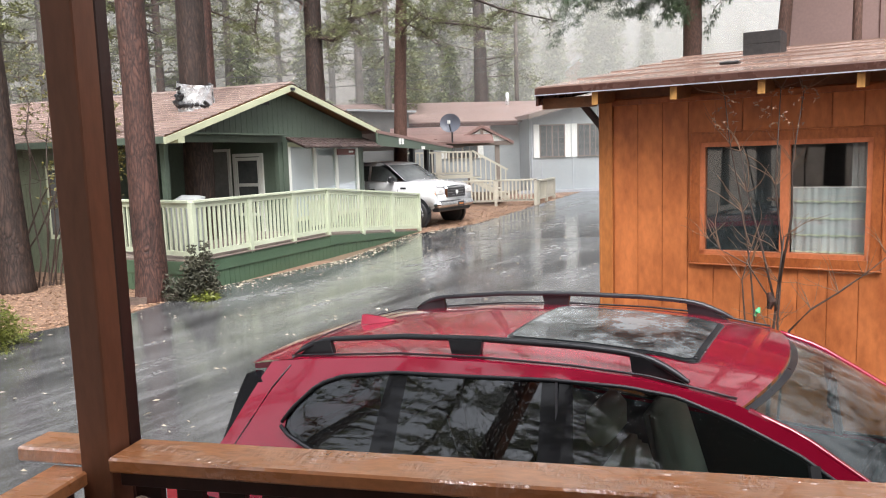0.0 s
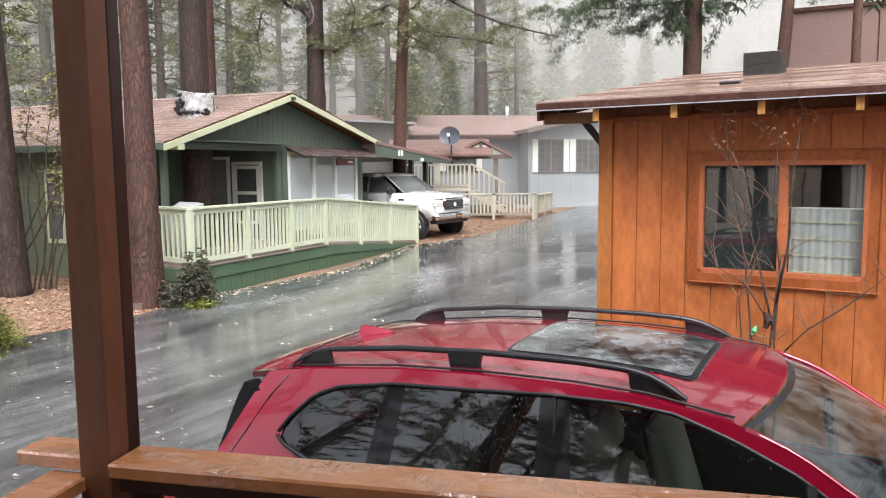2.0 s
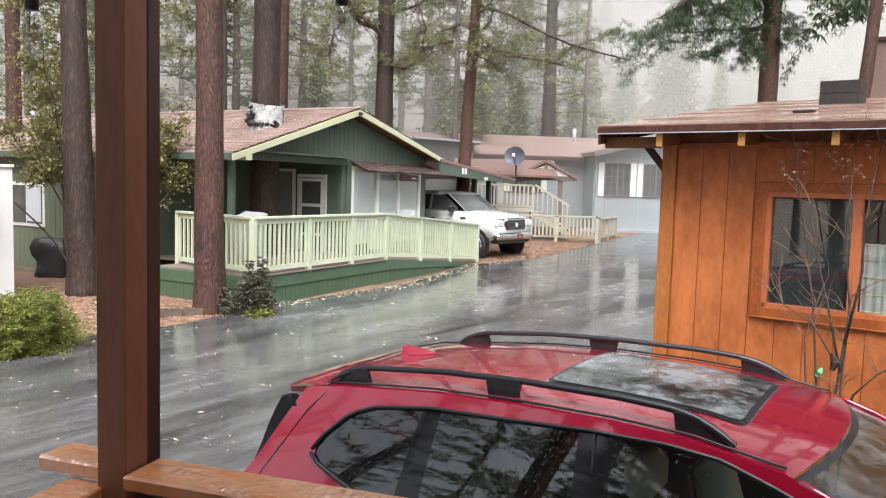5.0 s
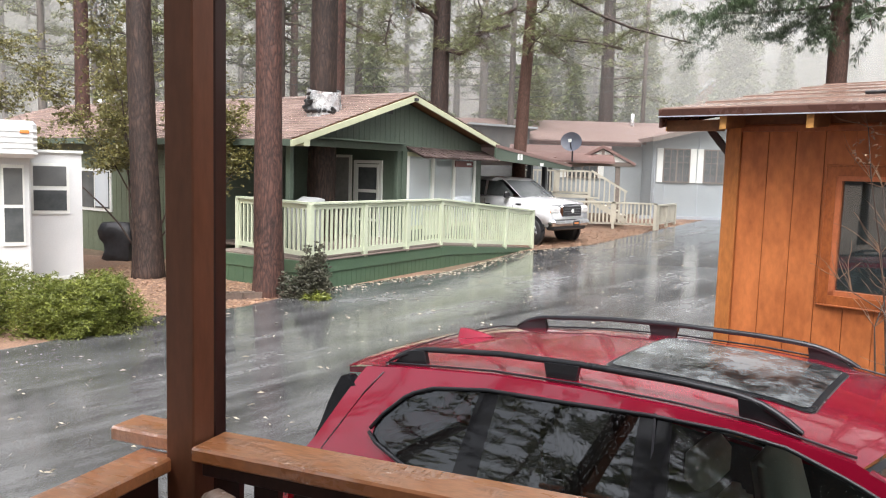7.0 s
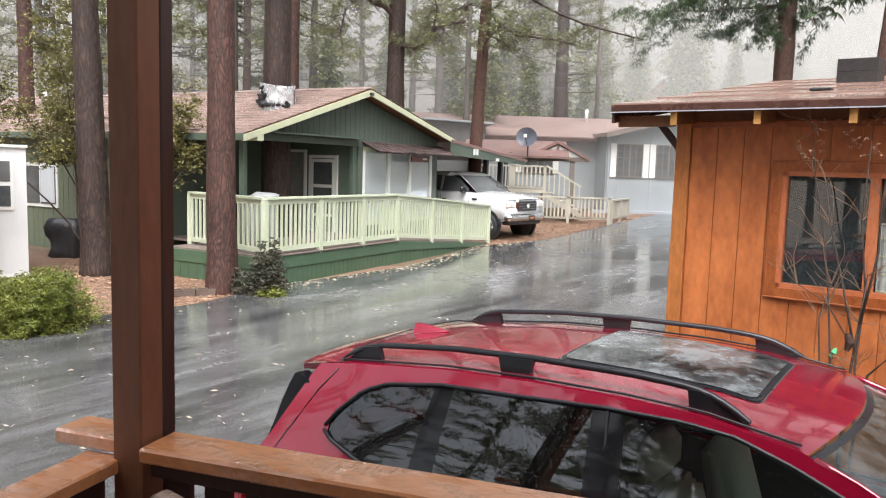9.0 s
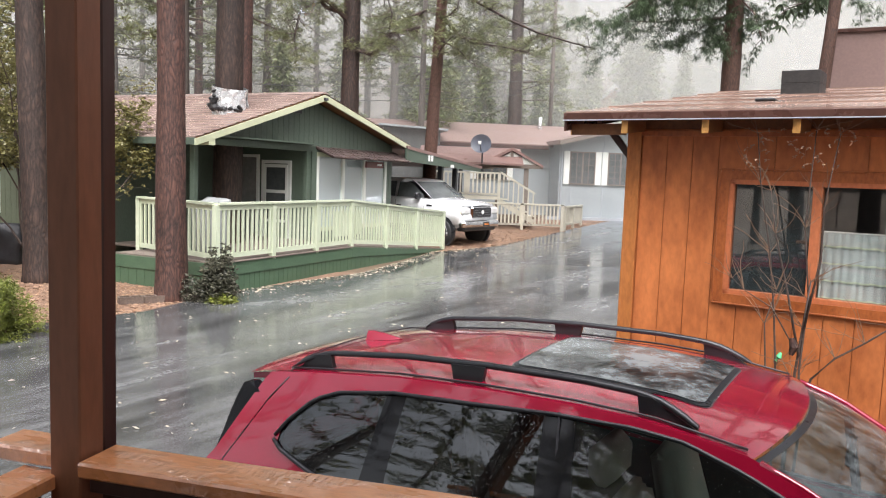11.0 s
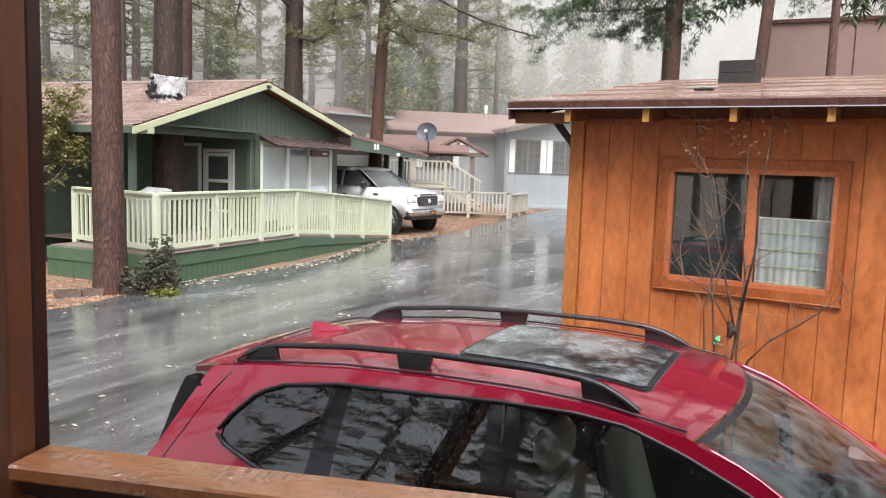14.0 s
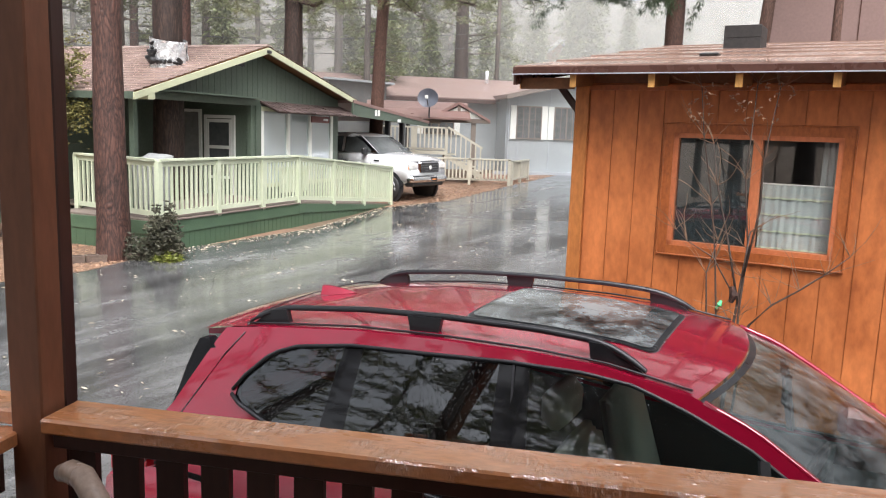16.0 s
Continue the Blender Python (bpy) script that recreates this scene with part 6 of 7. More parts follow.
# ---- trees, shrubs, haze sheets ----
def tufts(points, blades, length, width, rng, droop=0.0, flat=False, spread=1.0):
    """Thin leaf blades round each point; one vertex and face list."""
    vs, fs = [], []
    for p in points:
        for _ in range(blades):
            a = rng.random() * 6.283
            e = rng.uniform(-0.7, 0.9) * spread if not flat else rng.uniform(-0.9, 0.15)
            d = Vector((math.cos(a) * math.cos(e), math.sin(a) * math.cos(e), math.sin(e) - droop)).normalized()
            L = length * rng.uniform(0.6, 1.25)
            s = d.cross(Vector((rng.random() - 0.5, rng.random() - 0.5, rng.random() - 0.3))).normalized() * width * rng.uniform(0.7, 1.2)
            m = p + d * L * 0.45
            q = p + d * L - Vector((0, 0, droop * L * 0.5))
            k = len(vs)
            vs += [tuple(p), tuple(m + s), tuple(q), tuple(m - s)]
            fs.append((k, k + 1, k + 2, k + 3))
    return vs, fs


def trunk_mesh(h, r0, r1, lean=(0, 0), sides=16, rough=0.10, flare=1.35, seed=0.0, step=0.45):
    n = max(6, int(h / step))
    pts, rad = [], []
    for i in range(n + 1):
        t = i / n
        pts.append((lean[0] * t + 0.05 * math.sin(t * 5 + seed), lean[1] * t, h * t - 0.3))
        rad.append(r0 + (r1 - r0) * t + r0 * (flare - 1) * math.exp(-t * h / 0.55))
    return tube(pts, rad, sides, rough=rough, seed=seed), pts, rad


def limb_path(start, az, L, rise, rng, kink=0.25, n=7):
    p = Vector(start)
    pts = [p.copy()]
    d = Vector((math.cos(az), math.sin(az), rise))
    for i in range(n):
        d = (d + Vector((rng.uniform(-kink, kink), rng.uniform(-kink, kink), rng.uniform(-kink, kink) * 0.8))).normalized()
        p = p + d * (L / n)
        pts.append(p.copy())
    return pts


def pine(name, x, y, dia, h, z_low, count, reach, label, bark="bark", leaf="needle", lean=(0, 0), seed=1, blades=7, tuft=0.22, per=12, bare=0.25, droop=0.0, sides=14, category="pine tree", z0=None, limb_r=0.035, top_reach=0.35, width=0.016):
    rng = random.Random(seed)
    t = thing(name, (x, y, ground_z(x, y) if z0 is None else z0), 0, label, category)
    bm, pts, rad = trunk_mesh(h, dia / 2, dia * 0.16, lean, sides, 0.11, 1.3, seed * 3.7)
    part("trunk", bm, bark, t, smooth=True)
    limbs = bmesh.new()
    spots = []
    for i in range(count):
        f = i / max(1, count - 1)
        z = z_low + (h * 0.98 - z_low) * f ** 0.9
        k = min(len(pts) - 1, int((z + 0.3) / h * (len(pts) - 1)))
        base = Vector((pts[k][0], pts[k][1], z))
        az = rng.random() * 6.283
        L = reach * (1 - (1 - top_reach) * f) * rng.uniform(0.6, 1.15)
        path = limb_path(base, az, L, rng.uniform(-0.15, 0.35) - droop, rng)
        r = limb_r * (0.5 + L / reach) * rng.uniform(0.7, 1.2)
        tube(path, [r * (1 - 0.85 * j / (len(path) - 1)) for j in range(len(path))], 5, limbs)
        if rng.random() < bare and f < 0.5:
            for j in range(2, len(path)):
                tw = limb_path(path[j], az + rng.uniform(-1.4, 1.4), L * 0.3, rng.uniform(-0.4, 0.5), rng, 0.5, 4)
                tube(tw, [r * 0.28, r * 0.2, r * 0.15, r * 0.1, r * 0.06], 3, limbs)
            continue
        for j in range(2, len(path)):
            side = limb_path(path[j], az + rng.choice((-1, 1)) * rng.uniform(0.5, 1.3), L * 0.32, rng.uniform(-0.1, 0.5) - droop * 1.4, rng, 0.4, 4)
            tube(side, [r * 0.3, r * 0.2, r * 0.15, r * 0.1, r * 0.05], 3, limbs)
            for q in side[1:]:
                for _ in range(max(1, per // 8)):
                    spots.append(q + Vector((rng.gauss(0, 0.10), rng.gauss(0, 0.10), rng.gauss(0, 0.07))))
            for _ in range(max(1, per // 5)):
                spots.append(path[j] + Vector((rng.gauss(0, 0.16), rng.gauss(0, 0.16), rng.gauss(0, 0.10))))
    tagged(part("branchwork", limbs, "twig" if bark != "bark_grey" else "bark_grey", t), kind="stuff")
    vs, fs = tufts(spots, blades, tuft, width, rng, droop, droop > 0.25)
    raw("crown", vs, fs, leaf, t)
    return t


# the pines near the lane
near_pine = pine("pine_tree", -5.0, 13.25, 0.53, 24, 13, 40, 3.0, "tall red-barked pine standing beside the deck", seed=2)
house_pine = pine("pine_tree", -5.25, 17.65, 0.70, 25, 14, 40, 3.0, "tall dark pine growing up through the porch roof", bark="bark_dark", seed=3, z0=0.3)
pine("pine_tree", -8.02, 14.6, 0.58, 23, 12, 40, 3.0, "dark furrowed pine trunk beside the litter", bark="bark_dark", seed=4, lean=(-0.4, 0))
grey_pine = pine("pine_tree", -3.5, 24.2, 0.68, 20, 6.6, 26, 3.2, "big grey pine with crooked bare lower limbs", seed=5, bare=0.6, limb_r=0.06, bark="bark_dark")
red_pine = pine("pine_tree", -1.1, 27.4, 0.50, 21, 6.0, 30, 3.0, "reddish pine rising behind the carport", bark="bark_red", seed=6, lean=(0.9, 0), per=14)
pine("pine_tree", 2.85, 42, 0.85, 24, 5.0, 54, 4.2, "dark pine behind the blue house", bark="bark_dark", seed=7, per=20, bare=0.4)
pine("pine_tree", -7.9, 28.5, 0.60, 22, 7.5, 34, 3.2, "pine behind the green house", seed=8)
pine("pine_tree", -11.2, 31.0, 0.40, 20, 7.0, 34, 2.6, "slim pine behind the green house", seed=9)
pine("pine_tree", -12.2, 36.0, 0.46, 21, 6.0, 34, 2.8, "slim pine in the mist behind the houses", seed=10)
pine("pine_tree", -13.4, 21.0, 0.48, 21, 9.0, 34, 2.8, "pine rising behind the white trailer", seed=11)
# cedars behind the cabin
cedar = pine("cedar_tree", 6.75, 20.0, 0.56, 20, 6.5, 46, 3.5, "red-barked cedar with dark drooping sprays", "bark_red", "cedar", seed=12, droop=0.34, per=80, bare=0.04, tuft=0.15, blades=8, category="cedar tree", width=0.007)
pine("cedar_tree", 6.63, 15.0, 0.30, 15, 6.3, 16, 1.6, "slim leaning red cedar beside the brown building", "bark_red", "cedar", lean=(0.9, 0.2), seed=13, droop=0.3, per=10, bare=0.5, category="cedar tree", width=0.03)
pine("cedar_tree", 6.88, 12.6, 0.19, 13, 5.6, 14, 1.5, "thin brown trunk before the brown building", "bark_red", "cedar", lean=(0.35, 0.2), seed=14, droop=0.3, per=10, bare=0.3, category="cedar tree", width=0.03)

# crooked lower limbs with hanging needle tufts
rng = random.Random(77)
GZ, RZ2 = ground_z(0, 24.2), ground_z(0, 27.4)
CROOKED = ((grey_pine, GZ, (([(0.25, -0.2, 6.3), (0.7, -0.4, 6.15), (1.1, -0.5, 6.35), (1.25, -0.55, 6.75), (1.75, -0.6, 6.85), (2.2, -0.6, 6.95)], 0.085),
                            ([(-0.25, -0.2, 7.4), (-0.7, -0.4, 7.5), (-1.0, -0.5, 7.9), (-0.95, -0.5, 8.5), (-1.3, -0.6, 9.2)], 0.08),
                            ([(-0.3, -0.3, 7.9), (-0.9, -0.6, 7.7), (-1.4, -0.8, 7.2), (-1.55, -0.8, 6.5), (-1.45, -0.8, 5.9)], 0.045),
                            ([(1.2, -0.5, 6.6), (1.35, -0.7, 7.3), (1.1, -0.8, 8.0)], 0.035),
                            ([(0.3, -0.2, 8.4), (1.0, -0.5, 8.5), (1.8, -0.7, 8.2), (2.6, -0.8, 8.4)], 0.05))),
           (red_pine, RZ2, (([(0.3, -0.2, 8.9), (1.5, -0.4, 8.5), (2.6, -0.6, 7.9), (3.6, -0.6, 7.5), (4.7, -0.7, 7.2), (5.6, -0.7, 7.0)], 0.06),
                            ([(0.3, -0.2, 8.0), (0.9, -0.4, 7.4), (1.4, -0.5, 7.1), (2.4, -0.6, 7.0), (3.4, -0.6, 6.8)], 0.055),
                            ([(-0.2, -0.2, 8.2), (-0.8, -0.5, 7.9), (-1.6, -0.7, 7.4), (-2.1, -0.8, 6.8)], 0.045),
                            ([(0.3, -0.2, 7.2), (0.9, -0.5, 6.9), (1.4, -0.6, 6.4)], 0.035))))
for tree, gz, limbs in CROOKED:
    tw = bmesh.new()
    spots = []
    for nodes, r in limbs:
        nodes = [(q[0], q[1], q[2] - gz) for q in nodes]
        part("limb", tube(nodes, [r * (1 - 0.65 * i / (len(nodes) - 1)) for i in range(len(nodes))], 8, rough=0.15), "bark_dark", tree, smooth=True)
        for k, q in enumerate(nodes[1:]):
            for _ in range(8):
                base = Vector(nodes[k]).lerp(Vector(q), rng.random())
                p = limb_path(base, rng.random() * 6.28, rng.uniform(0.5, 1.3), rng.uniform(-0.9, 0.6), rng, 0.55, 6)
                tube(p, [0.017, 0.014, 0.012, 0.010, 0.008, 0.006, 0.004], 4, tw)
                if rng.random() < 0.5:
                    for w in p[3:]:
                        for _ in range(4):
                            spots.append(w + Vector((rng.gauss(0, 0.13), rng.gauss(0, 0.13), rng.gauss(0, 0.10))))
    tagged(part("twig_mass", tw, "twig", tree), kind="stuff")
    vs, fs = tufts(spots, 9, 0.20, 0.008, rng, 0.15)
    tagged(raw("needle_mass", vs, fs, "needle", tree), kind="stuff")

# drooping cedar limbs hung with flat sprays
rng = random.Random(58)
CZ = ground_z(0, 20.0)
tw = bmesh.new()
spots = []
for nodes, r in (([(0, 0, 8.8), (-0.7, -0.5, 8.3), (-1.5, -0.8, 7.7), (-2.2, -0.9, 7.2), (-2.9, -0.9, 6.75)], 0.05),
                 ([(0, 0, 8.2), (-0.5, -0.4, 7.8), (-1.0, -0.6, 7.4), (-1.6, -0.7, 7.0)], 0.04),
                 ([(0, 0, 9.0), (0.6, -0.5, 8.3), (1.1, -0.8, 7.6), (1.6, -0.9, 7.2)], 0.045),
                 ([(0, 0, 7.0), (-0.3, -0.4, 6.5), (-0.5, -0.5, 6.0)], 0.022),
                 ([(0, 0, 7.4), (0.4, -0.4, 6.8), (0.6, -0.5, 6.1)], 0.022),
                 ([(0, 0, 9.4), (-0.9, -0.8, 8.9), (-1.8, -1.2, 8.3), (-2.6, -1.3, 7.7)], 0.045)):
    nodes = [(q[0], q[1], q[2] - CZ) for q in nodes]
    part("limb", tube(nodes, [r * (1 - 0.6 * i / (len(nodes) - 1)) for i in range(len(nodes))], 7, rough=0.15), "bark_red", cedar, smooth=True)
    for k, q in enumerate(nodes[1:]):
        for _ in range(9 if r > 0.03 else 5):
            base = Vector(nodes[k]).lerp(Vector(q), rng.random())
            a = rng.random() * 6.28
            L = rng.uniform(0.3, 0.75)
            p = [base + Vector((math.cos(a) * L * t, math.sin(a) * L * t, -0.75 * L * t * t)) for t in (0, 0.3, 0.55, 0.8, 1.0)]
            tube(p, [0.009, 0.008, 0.006, 0.005, 0.003], 4, tw)
            for i in range(1, 5):
                for _ in range(7):
                    spots.append(p[i] + Vector((rng.gauss(0, 0.07), rng.gauss(0, 0.07), rng.gauss(-0.06, 0.07))))
tagged(part("twig_mass", tw, "twig", cedar), kind="stuff")
vs, fs = tufts(spots, 9, 0.12, 0.008, rng, 0.8)
tagged(raw("spray_mass", vs, fs, "cedar", cedar), kind="stuff")

# shared forms for the woods behind
def far_conifer(seed, h, spread):
    rng = random.Random(seed)
    t = thing("conifer", (0, 0, -50), 0, "young conifer fading into the rain mist", "conifer", "conifers in the mist")
    part("trunk", tube([(0, 0, -0.3), (0, 0, h)], [0.14, 0.02], 7), "bark_grey", t)
    spots = []
    vs, fs = [], []
    tiers = int(h * 3.2)
    for i in range(tiers):
        f = i / tiers
        z = h * (0.06 + 0.94 * f)
        R = spread * (1 - f) ** 0.85 * rng.uniform(0.75, 1.15) + 0.08
        for _ in range(int(8 + 7 * (1 - f))):
            a = rng.random() * 6.283
            L = R * rng.uniform(0.6, 1.15)
            d = Vector((math.cos(a), math.sin(a), 0))
            s = Vector((-d.y, d.x, 0))
            for j in range(3):
                p = d * L * (j + 0.6) / 3 + Vector((0, 0, z - 0.22 * L * ((j + 0.5) / 3) ** 1.5))
                spots.append(p + s * rng.uniform(-0.16, 0.16) * L)
    vs, fs = tufts(spots, 6, 0.26 + 0.012 * h, 0.035 + 0.002 * h, rng, 0.25)
    raw("crown", vs, fs, "far_green", t)
    return t


rng = random.Random(31)
forms = [far_conifer(41, 5.0, 1.3), far_conifer(42, 7.5, 1.8), far_conifer(43, 10.5, 2.2), far_conifer(44, 19.0, 3.2), far_conifer(45, 26.0, 4.0)]
tall = [pine("pine_tree", 0, -60 - 3 * i, (0.42, 0.55, 0.36, 0.5)[i], (20, 23, 18, 21)[i], (4.2, 6.0, 3.2, 5.0)[i], 46, (2.6, 3.0, 2.2, 2.8)[i], "tall pine in the misty woods", "bark_grey", "needle", seed=50 + i, per=14, bare=0.12, sides=10, tuft=0.26, width=0.028) for i in range(4)]
placed = 0
# (side ratio, distance) of trees that stand out, then a loose fill
marks = [(-0.446, 37), (-0.36, 30), (-0.338, 38), (-0.25, 40), (-0.186, 47), (-0.087, 45), (-0.05, 36), (-0.30, 46), (-0.41, 48), (-0.12, 52), (0.02, 50), (0.055, 58), (0.10, 54), (-0.48, 33), (-0.56, 30), (-0.62, 36), (-0.53, 44), (-0.7, 42)]
for i, (q, yv) in enumerate(marks):
    copy_thing(tall[i % 4], pose(q * yv, yv, ground_z(0, yv), 0, 0, rng.random() * 360))
for i in range(22):
    yv = rng.uniform(44, 72)
    q = rng.uniform(-0.85, 0.10) if i < 17 else rng.uniform(0.45, 0.9)
    copy_thing(tall[rng.randrange(4)], pose(q * yv, yv, ground_z(0, yv), 0, 0, rng.random() * 360))
for q, yv, k in ((0.166, 56, 1), (0.21, 66, 2), (0.226, 60, 3), (0.282, 60, 2), (0.165, 57, 2), (0.285, 70, 2), (0.33, 62, 1), (0.24, 76, 2), (0.155, 70, 2), (0.36, 72, 2), (0.40, 66, 1), (-0.02, 40, 1), (-0.045, 44, 1), (0.0, 46, 2), (0.03, 44, 1), (-0.07, 48, 2),
                 (0.07, 47, 1), (0.10, 49, 1), (0.12, 53, 2), (-0.23, 36, 1), (-0.3, 48, 2), (-0.47, 50, 2), (-0.15, 46, 2)):
    copy_thing(forms[k], pose(q * yv, yv, ground_z(0, yv), 0, 0, rng.random() * 360))
for i in range(134):
    yv = rng.uniform(56, 110) if i < 34 else rng.uniform(66, 150)
    q = rng.uniform(-0.95, 0.11) if i < 34 else rng.uniform(0.1, 0.95)
    copy_thing((tall[i % 4] if i % 2 else forms[rng.choice((2, 3))]) if i < 34 else forms[rng.choice((2, 2, 3)) if i % 3 else 1], pose(q * yv, yv, ground_z(0, yv) - 0.3, 0, 0, rng.random() * 360))
# trees behind and beside the porch, mirrored in glass and wet ground
for i, (xx, yy) in enumerate(((-9, -6), (-4, -13), (3, -15), (9, -12), (-12, -12), (14, -4), (-6, -20), (6, -22), (16, 6), (-15, -2), (-20, -8), (-13, -7), (-10, -10), (-24, 2), (-19, -14), (-8, -15), (0, -19), (-27, 8), (-26, -6))):
    copy_thing(tall[i % 4], pose(xx, yy, ground_z(0, yy), 0, 0, i * 67))
for t in forms + tall:
    for o in (*t.children_recursive, t):
        bpy.data.objects.remove(o)

# foil sleeve and tar where the pine leaves the roof
sl = thing("tree_flashing", (-5.25, 17.65, 0.0), 0, "crumpled silver flashing and black tar round the pine", "flashing")
rz = slope_z(2.30) + th
rows = []
for j in range(6):
    rows.append([((0.40 + 0.05 * noise.noise(Vector((a * 2, j, 3)))) * math.cos(a), (0.40 + 0.05 * noise.noise(Vector((a * 2, j, 9)))) * math.sin(a), rz - 0.1 + 0.13 * j + (0.09 * math.sin(a * 1.0 - 0.6) if j == 5 else 0)) for a in np.linspace(0, 6.283, 33)])
part("sleeve", loft(rows), "foil", sl)
rng = random.Random(8)
tar = bmesh.new()
for a, z, s in [(-2.35 + rng.gauss(0, 0.16), abs(rng.gauss(0.12, 0.12)), rng.uniform(0.05, 0.11)) for _ in range(22)] + [(rng.uniform(-2.6, -0.7), abs(rng.gauss(0.0, 0.05)), rng.uniform(0.04, 0.08)) for _ in range(24)]:
    mtx = Matrix.Translation((0.42 * math.cos(a), 0.42 * math.sin(a), rz + z)) @ Matrix.Diagonal((s, s, s * 0.9, 1))
    bmesh.ops.create_icosphere(tar, subdivisions=2, radius=0.8, matrix=mtx)
for v in tar.verts:
    v.co += Vector((noise.noise(v.co * 9), noise.noise(v.co * 9 + Vector((3, 0, 0))), noise.noise(v.co * 9 + Vector((0, 5, 0))))) * 0.05
part("tar", tar, "tar", sl, "black tar smears")

# juniper hedge
def bushy(name, loc, axes, n, leaf, blades, length, width, label, category, seed, stems=10, turn=0.0, lumpy=0.35, boxy=1.0):
    rng = random.Random(seed)
    b = thing(name, loc, turn, label, category)
    st = bmesh.new()
    spots = []
    for _ in range(n):
        a, c = rng.random() * 6.283, rng.uniform(0.02, 1.0)
        s = math.sqrt(1 - c * c)
        d = Vector([math.copysign(abs(q) ** boxy, q) for q in (math.cos(a) * s, math.sin(a) * s, c)])
        r = 1 + lumpy * noise.noise(d * 2.6 + Vector((seed, 0, 0))) + 0.15 * noise.noise(d * 7)
        r *= rng.random() ** 0.22
        spots.append(Vector((d.x * axes[0] * r, d.y * axes[1] * r, d.z * axes[2] * r)))
    for _ in range(stems):
        p = rng.choice(spots)
        tube([(p.x * 0.2, p.y * 0.2, 0), (p.x * 0.6, p.y * 0.6, p.z * 0.5), tuple(p * 0.95)], [0.02, 0.014, 0.005], 5, st)
    tagged(part("branching", st, "twig", b), kind="stuff")
    vs, fs = tufts(spots, blades, length, width, rng)
    raw("foliage", vs, fs, leaf, b)
    return b


bushy("juniper_hedge", (-7.28, 9.85, 0.06), (1.62, 0.82, 0.88), 36000, "hedge", 6, 0.046, 0.0065, "low bright green juniper hedge beside the lane", "hedge", 3, 20, 14, 0.28, 0.55)
bushy("small_shrub", (-4.12, 13.25, 0.22), (0.34, 0.3, 0.86), 900, "dull_shrub", 5, 0.09, 0.016, "scruffy dull shrub at the deck corner", "shrub", 4, 14, 0, 0.5)
bushy("low_plant", (-4.0, 13.1, 0.22), (0.22, 0.2, 0.16), 260, "hedge", 5, 0.1, 0.014, "small yellow-green plant by the blocks", "plant", 5, 4)
bushy("small_shrub", (-4.55, 13.2, 0.22), (0.3, 0.2, 0.4), 260, "dull_shrub", 5, 0.08, 0.012, "bare scruffy shrub beside the pine", "shrub", 6, 14, 0, 0.5)

# olive-leaved small tree at the lane edge
rng = random.Random(19)
ol = thing("leafy_shrub_tree", (-8.75, 15.9, 0.2), 0, "sparse olive-leaved multi-stemmed small tree", "small tree")
st = bmesh.new()
spots = []
for az, L, rise, first in ((2.9, 5.4, 2.8, 4), (3.2, 5.2, 2.0, 5), (3.3, 5.6, 3.4, 4), (2.7, 5.4, 2.4, 5), (2.9, 6.0, 4.2, 4), (-0.1, 4.0, 2.4, 6), (0.2, 4.4, 3.4, 7)):
    p = limb_path((rng.uniform(-0.1, 0.1), rng.uniform(-0.1, 0.1), 0), az, L, rise, rng, 0.22, 9)
    tube(p, [0.026 * (1 - 0.85 * i / 9) for i in range(10)], 6, st)
    for j in range(first, 10):
        for _ in range(4):
            tw = limb_path(p[j], az + rng.uniform(-1.5, 1.5), rng.uniform(0.35, 0.85), rng.uniform(-0.3, 0.6), rng, 0.4, 5)
            tube(tw, [0.008, 0.007, 0.006, 0.005, 0.004, 0.003], 3, st)
            for q in tw[1:]:
                for _ in range(10 if az > 1 else 2):
                    spots.append(q + Vector((rng.gauss(0, 0.12), rng.gauss(0, 0.12), rng.gauss(0, 0.10))))
for tip, leafy in (((2.2, -0.30, 3.3), 9), ((2.0, -0.5, 2.9), 8), ((2.45, -0.25, 2.7), 7), ((1.5, -0.7, 4.3), 2), ((1.0, -0.9, 4.6), 1), ((1.75, -0.8, 3.9), 2), ((0.8, -0.6, 3.8), 1)):
    foot = Vector((1.05 + rng.uniform(-0.15, 0.15), -0.75 + rng.uniform(-0.1, 0.1), 0))
    p = [foot.lerp(Vector(tip), i / 8) + Vector((rng.uniform(-0.07, 0.07), rng.uniform(-0.07, 0.07), 0.25 * math.sin(i / 8 * 3.14))) for i in range(9)]
    tube(p, [0.020 * (1 - 0.8 * i / 8) for i in range(9)], 5, st)
    for j in range(4, 9):
        for _ in range(4):
            tw = limb_path(p[j], rng.random() * 6.28, rng.uniform(0.25, 0.6), rng.uniform(-0.2, 1.0), rng, 0.4, 4)
            tube(tw, [0.006, 0.005, 0.004, 0.003, 0.002], 3, st)
            for q in tw[1:]:
                for _ in range(leafy if j > 5 else leafy // 4):
                    spots.append(q + Vector((rng.gauss(0, 0.07), rng.gauss(0, 0.06), rng.gauss(0, 0.06))))
tagged(part("branching", st, "twig", ol), kind="stuff")
vs, fs = tufts(spots, 6, 0.058, 0.018, rng, 0.2)
raw("foliage", vs, fs, "shrub", ol)

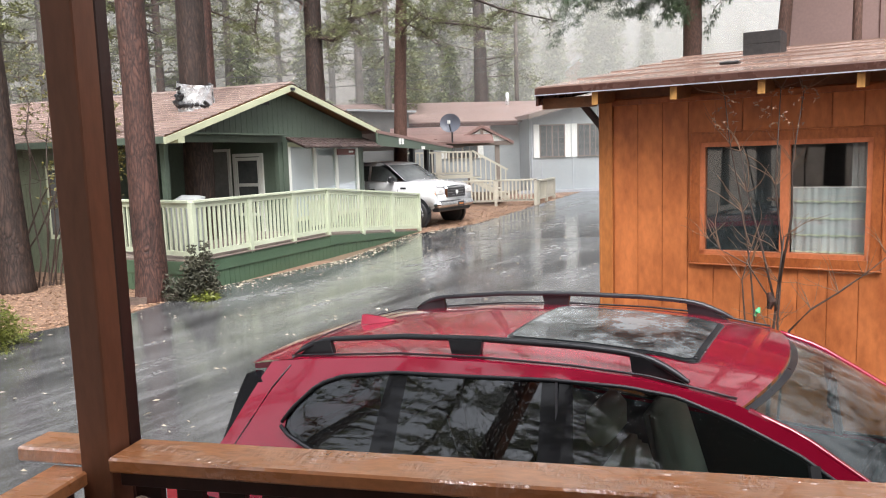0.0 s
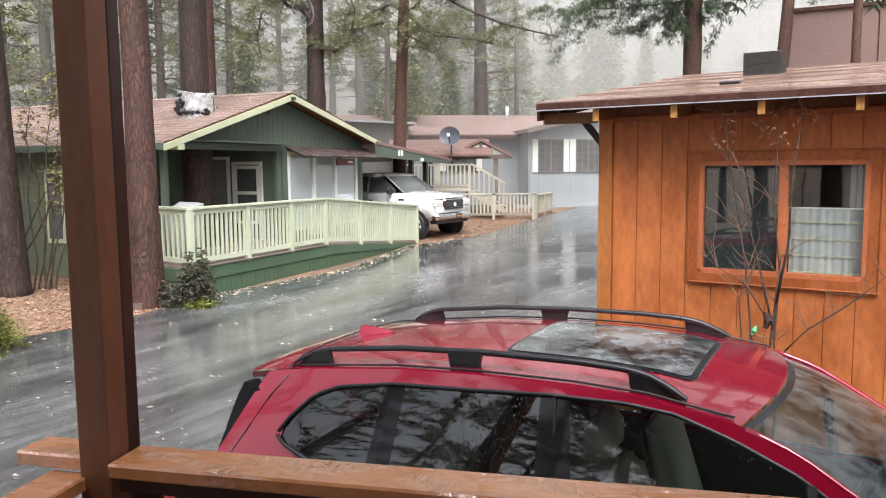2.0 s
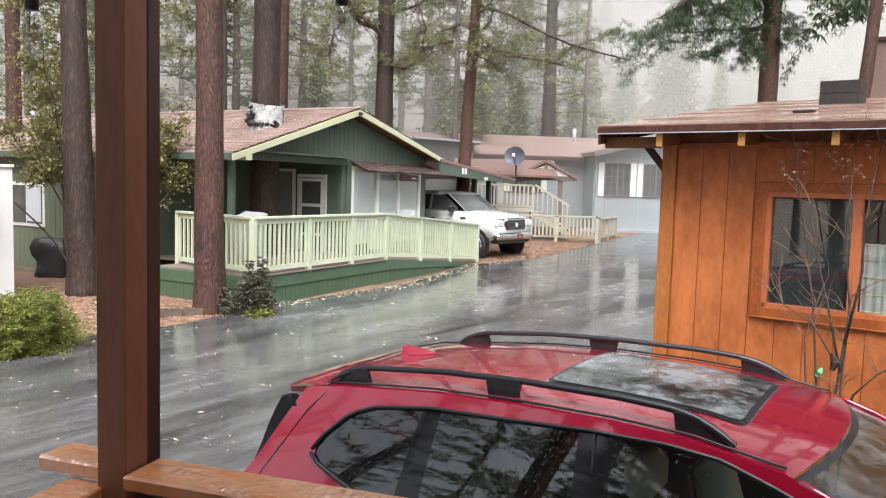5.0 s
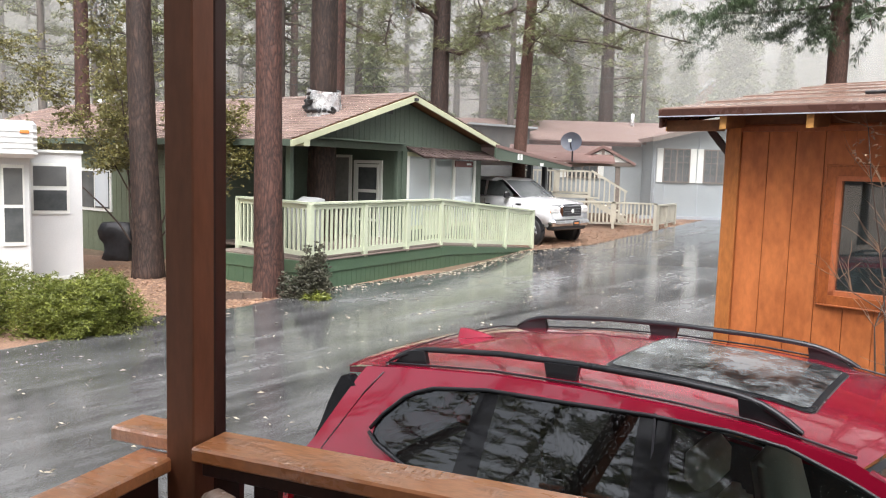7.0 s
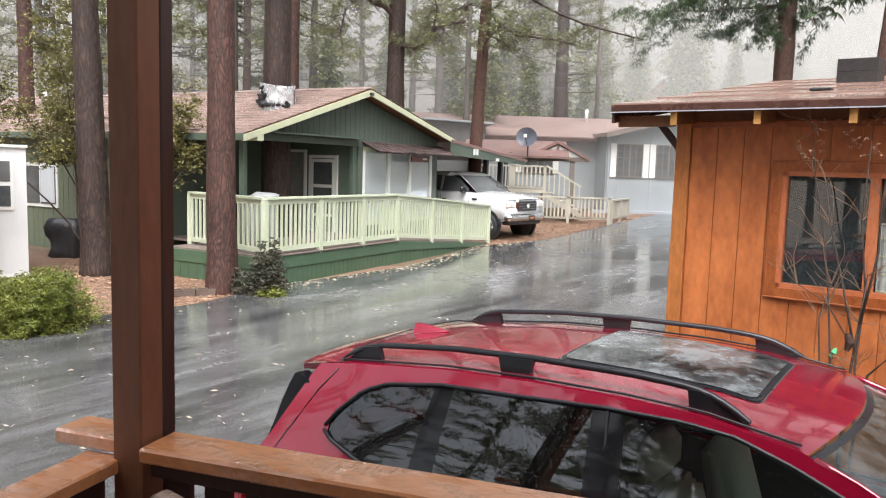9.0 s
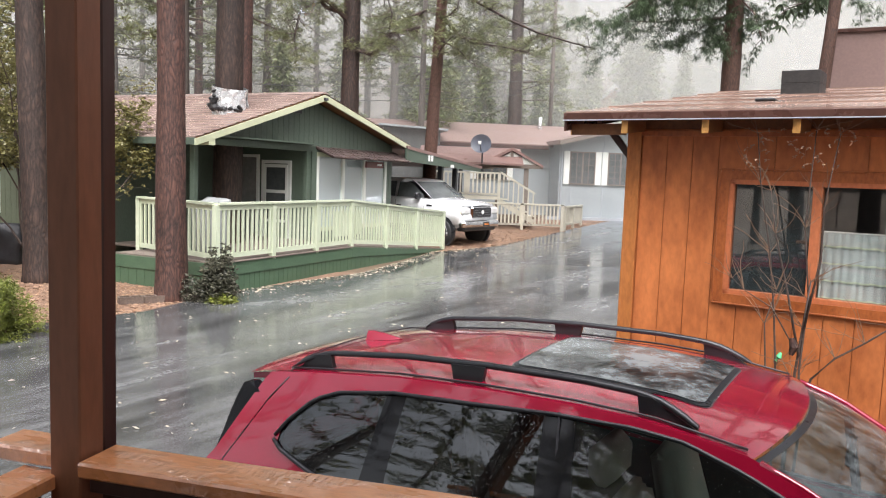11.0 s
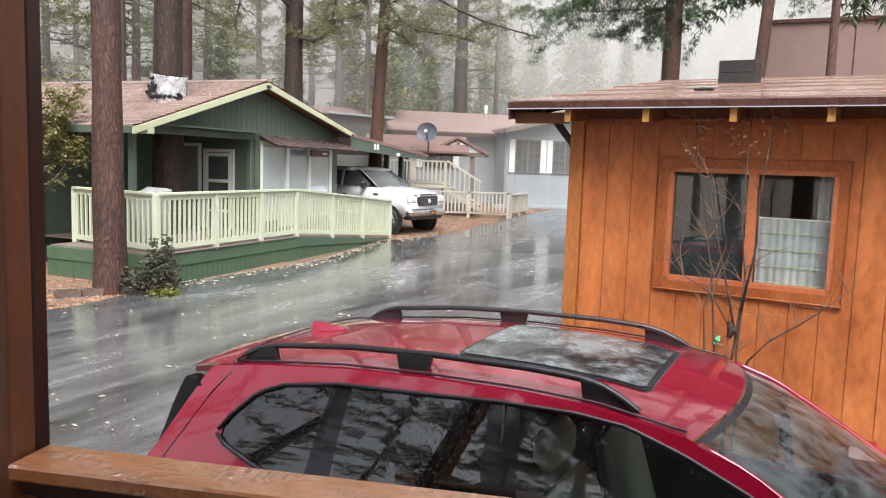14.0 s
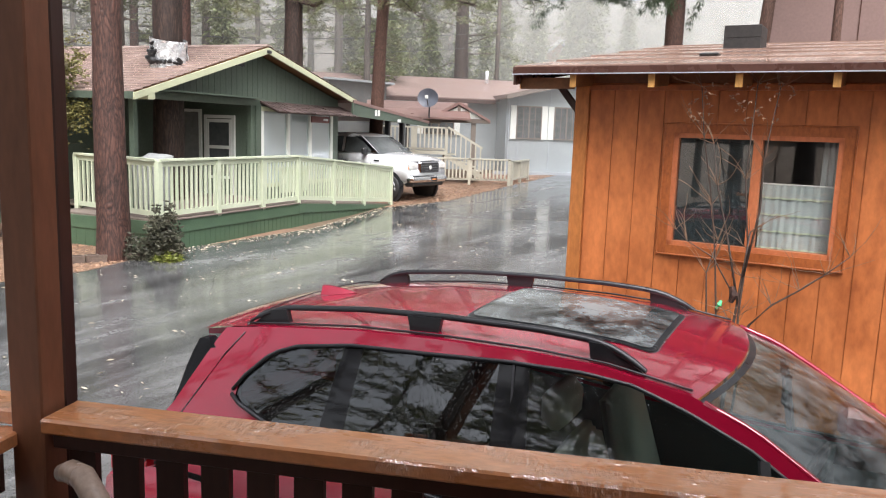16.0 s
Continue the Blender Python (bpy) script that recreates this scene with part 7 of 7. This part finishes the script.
# bare climbing shrub before the cabin window
rng = random.Random(23)
vine = thing("bare_vine", (0, 0, 0), 0, "bare twiggy climber tied up before the cabin window", "vine")
vine.matrix_basis = cabin.matrix_basis @ Matrix.Translation((1.38, -0.30, 0.12))
st = bmesh.new()
STEMS = (([(0, 0, 0), (0.01, 0, 0.6), (0.03, 0, 1.1), (0.06, 0.02, 1.5), (0.09, 0.0, 1.83)], 0.017),
         ([(-0.05, 0, 0), (-0.08, 0, 0.6), (-0.10, 0.02, 1.2), (-0.14, 0.03, 1.6), (-0.20, 0.05, 2.0), (-0.30, 0.06, 2.5), (-0.33, 0.0, 2.85)], 0.010),
         ([(0.05, 0, 0), (0.09, 0, 0.7), (0.06, 0.0, 1.2), (0.08, 0.03, 1.7), (0.02, 0.04, 2.2), (0.05, 0.0, 2.88)], 0.011),
         ([(0.09, 0, 0.9), (0.14, 0, 1.15), (0.28, 0, 1.32), (0.45, 0.02, 1.45), (0.60, 0.02, 1.58), (0.74, 0.02, 1.72)], 0.010),
         ([(0.05, 0, 1.3), (-0.06, 0.02, 1.75), (-0.17, 0.03, 2.15), (-0.22, 0.03, 2.45)], 0.009),
         ([(0.07, 0, 1.5), (0.14, 0.02, 2.0), (0.13, 0.03, 2.35), (0.20, 0.0, 2.85)], 0.009),
         ([(-0.02, 0, 0.9), (-0.16, 0, 1.15), (-0.19, 0, 1.5), (-0.13, 0.02, 1.75)], 0.009),
         ([(0.02, 0, 1.35), (-0.15, 0.0, 1.62), (-0.35, 0.02, 1.72), (-0.44, 0.02, 1.80)], 0.006))
for nodes, r in STEMS:
    part("stem", tube(nodes, [r * (1 - 0.65 * i / (len(nodes) - 1)) for i in range(len(nodes))], 7, rough=0.2), "twig", vine, smooth=True)
    for q in nodes[2:]:
        for _ in range(5):
            p = limb_path(q, rng.choice((0.0, 3.14)) + rng.uniform(-0.7, 0.7), rng.uniform(0.12, 0.38), rng.uniform(0.2, 3.0), rng, 0.3, 5)
            tube(p, [0.0030, 0.0027, 0.0024, 0.0020, 0.0016, 0.0012], 4, st)
tagged(part("twig_mass", st, "vine_twig", vine), kind="stuff")
part("knot", tube([(0.0, 0, 1.30), (0.02, 0, 1.36), (0.0, 0, 1.42)], [0.015, 0.032, 0.018], 8, rough=0.5), "bark", vine)
part("plant_tape", tube([(-0.09, -0.02, 1.25), (-0.07, -0.03, 1.28), (-0.06, -0.02, 1.31)], [0.012, 0.02, 0.008], 7), "tape", vine, "green plant tape")
vs, fs = tufts([Vector((rng.uniform(-0.45, 0.3), rng.uniform(-0.02, 0.06), rng.uniform(2.6, 2.9))) for _ in range(60)], 3, 0.03, 0.007, rng, 0.3)
tagged(raw("dry_leaf_mass", vs, fs, "leaf", vine), kind="stuff")

# ---- flat translucent sheets painting in the haze of rain mist between the trees ----
def haze_sheet_mat(name, amount):
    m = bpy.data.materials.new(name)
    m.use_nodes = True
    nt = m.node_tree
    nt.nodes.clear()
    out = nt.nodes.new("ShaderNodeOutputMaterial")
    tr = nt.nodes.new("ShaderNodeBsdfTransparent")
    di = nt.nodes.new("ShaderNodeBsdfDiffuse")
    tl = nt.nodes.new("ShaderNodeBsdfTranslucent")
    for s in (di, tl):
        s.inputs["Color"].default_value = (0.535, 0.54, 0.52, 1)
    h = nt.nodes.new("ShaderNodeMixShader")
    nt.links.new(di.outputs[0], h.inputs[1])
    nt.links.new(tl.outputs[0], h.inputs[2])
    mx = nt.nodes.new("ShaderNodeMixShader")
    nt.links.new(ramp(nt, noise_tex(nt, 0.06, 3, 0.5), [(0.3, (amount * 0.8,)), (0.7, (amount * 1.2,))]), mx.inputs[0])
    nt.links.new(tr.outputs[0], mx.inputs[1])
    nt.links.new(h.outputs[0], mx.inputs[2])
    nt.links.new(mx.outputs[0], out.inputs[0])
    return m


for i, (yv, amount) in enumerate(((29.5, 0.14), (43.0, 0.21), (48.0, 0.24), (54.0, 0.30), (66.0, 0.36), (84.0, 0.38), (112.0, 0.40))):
    M["mist_%d" % i] = haze_sheet_mat("haze_sheet", amount)
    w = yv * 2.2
    tagged(raw("mist", [(-w, yv, ground_z(0, yv) + 0.2), (w, yv, ground_z(0, yv) + 0.2), (w, yv + 6, 46), (-w, yv + 6, 46)], [(0, 1, 2, 3)], "mist_%d" % i), "flat translucent sheet painting in the rain haze between the trees", "mist", kind="structure").visible_shadow = False
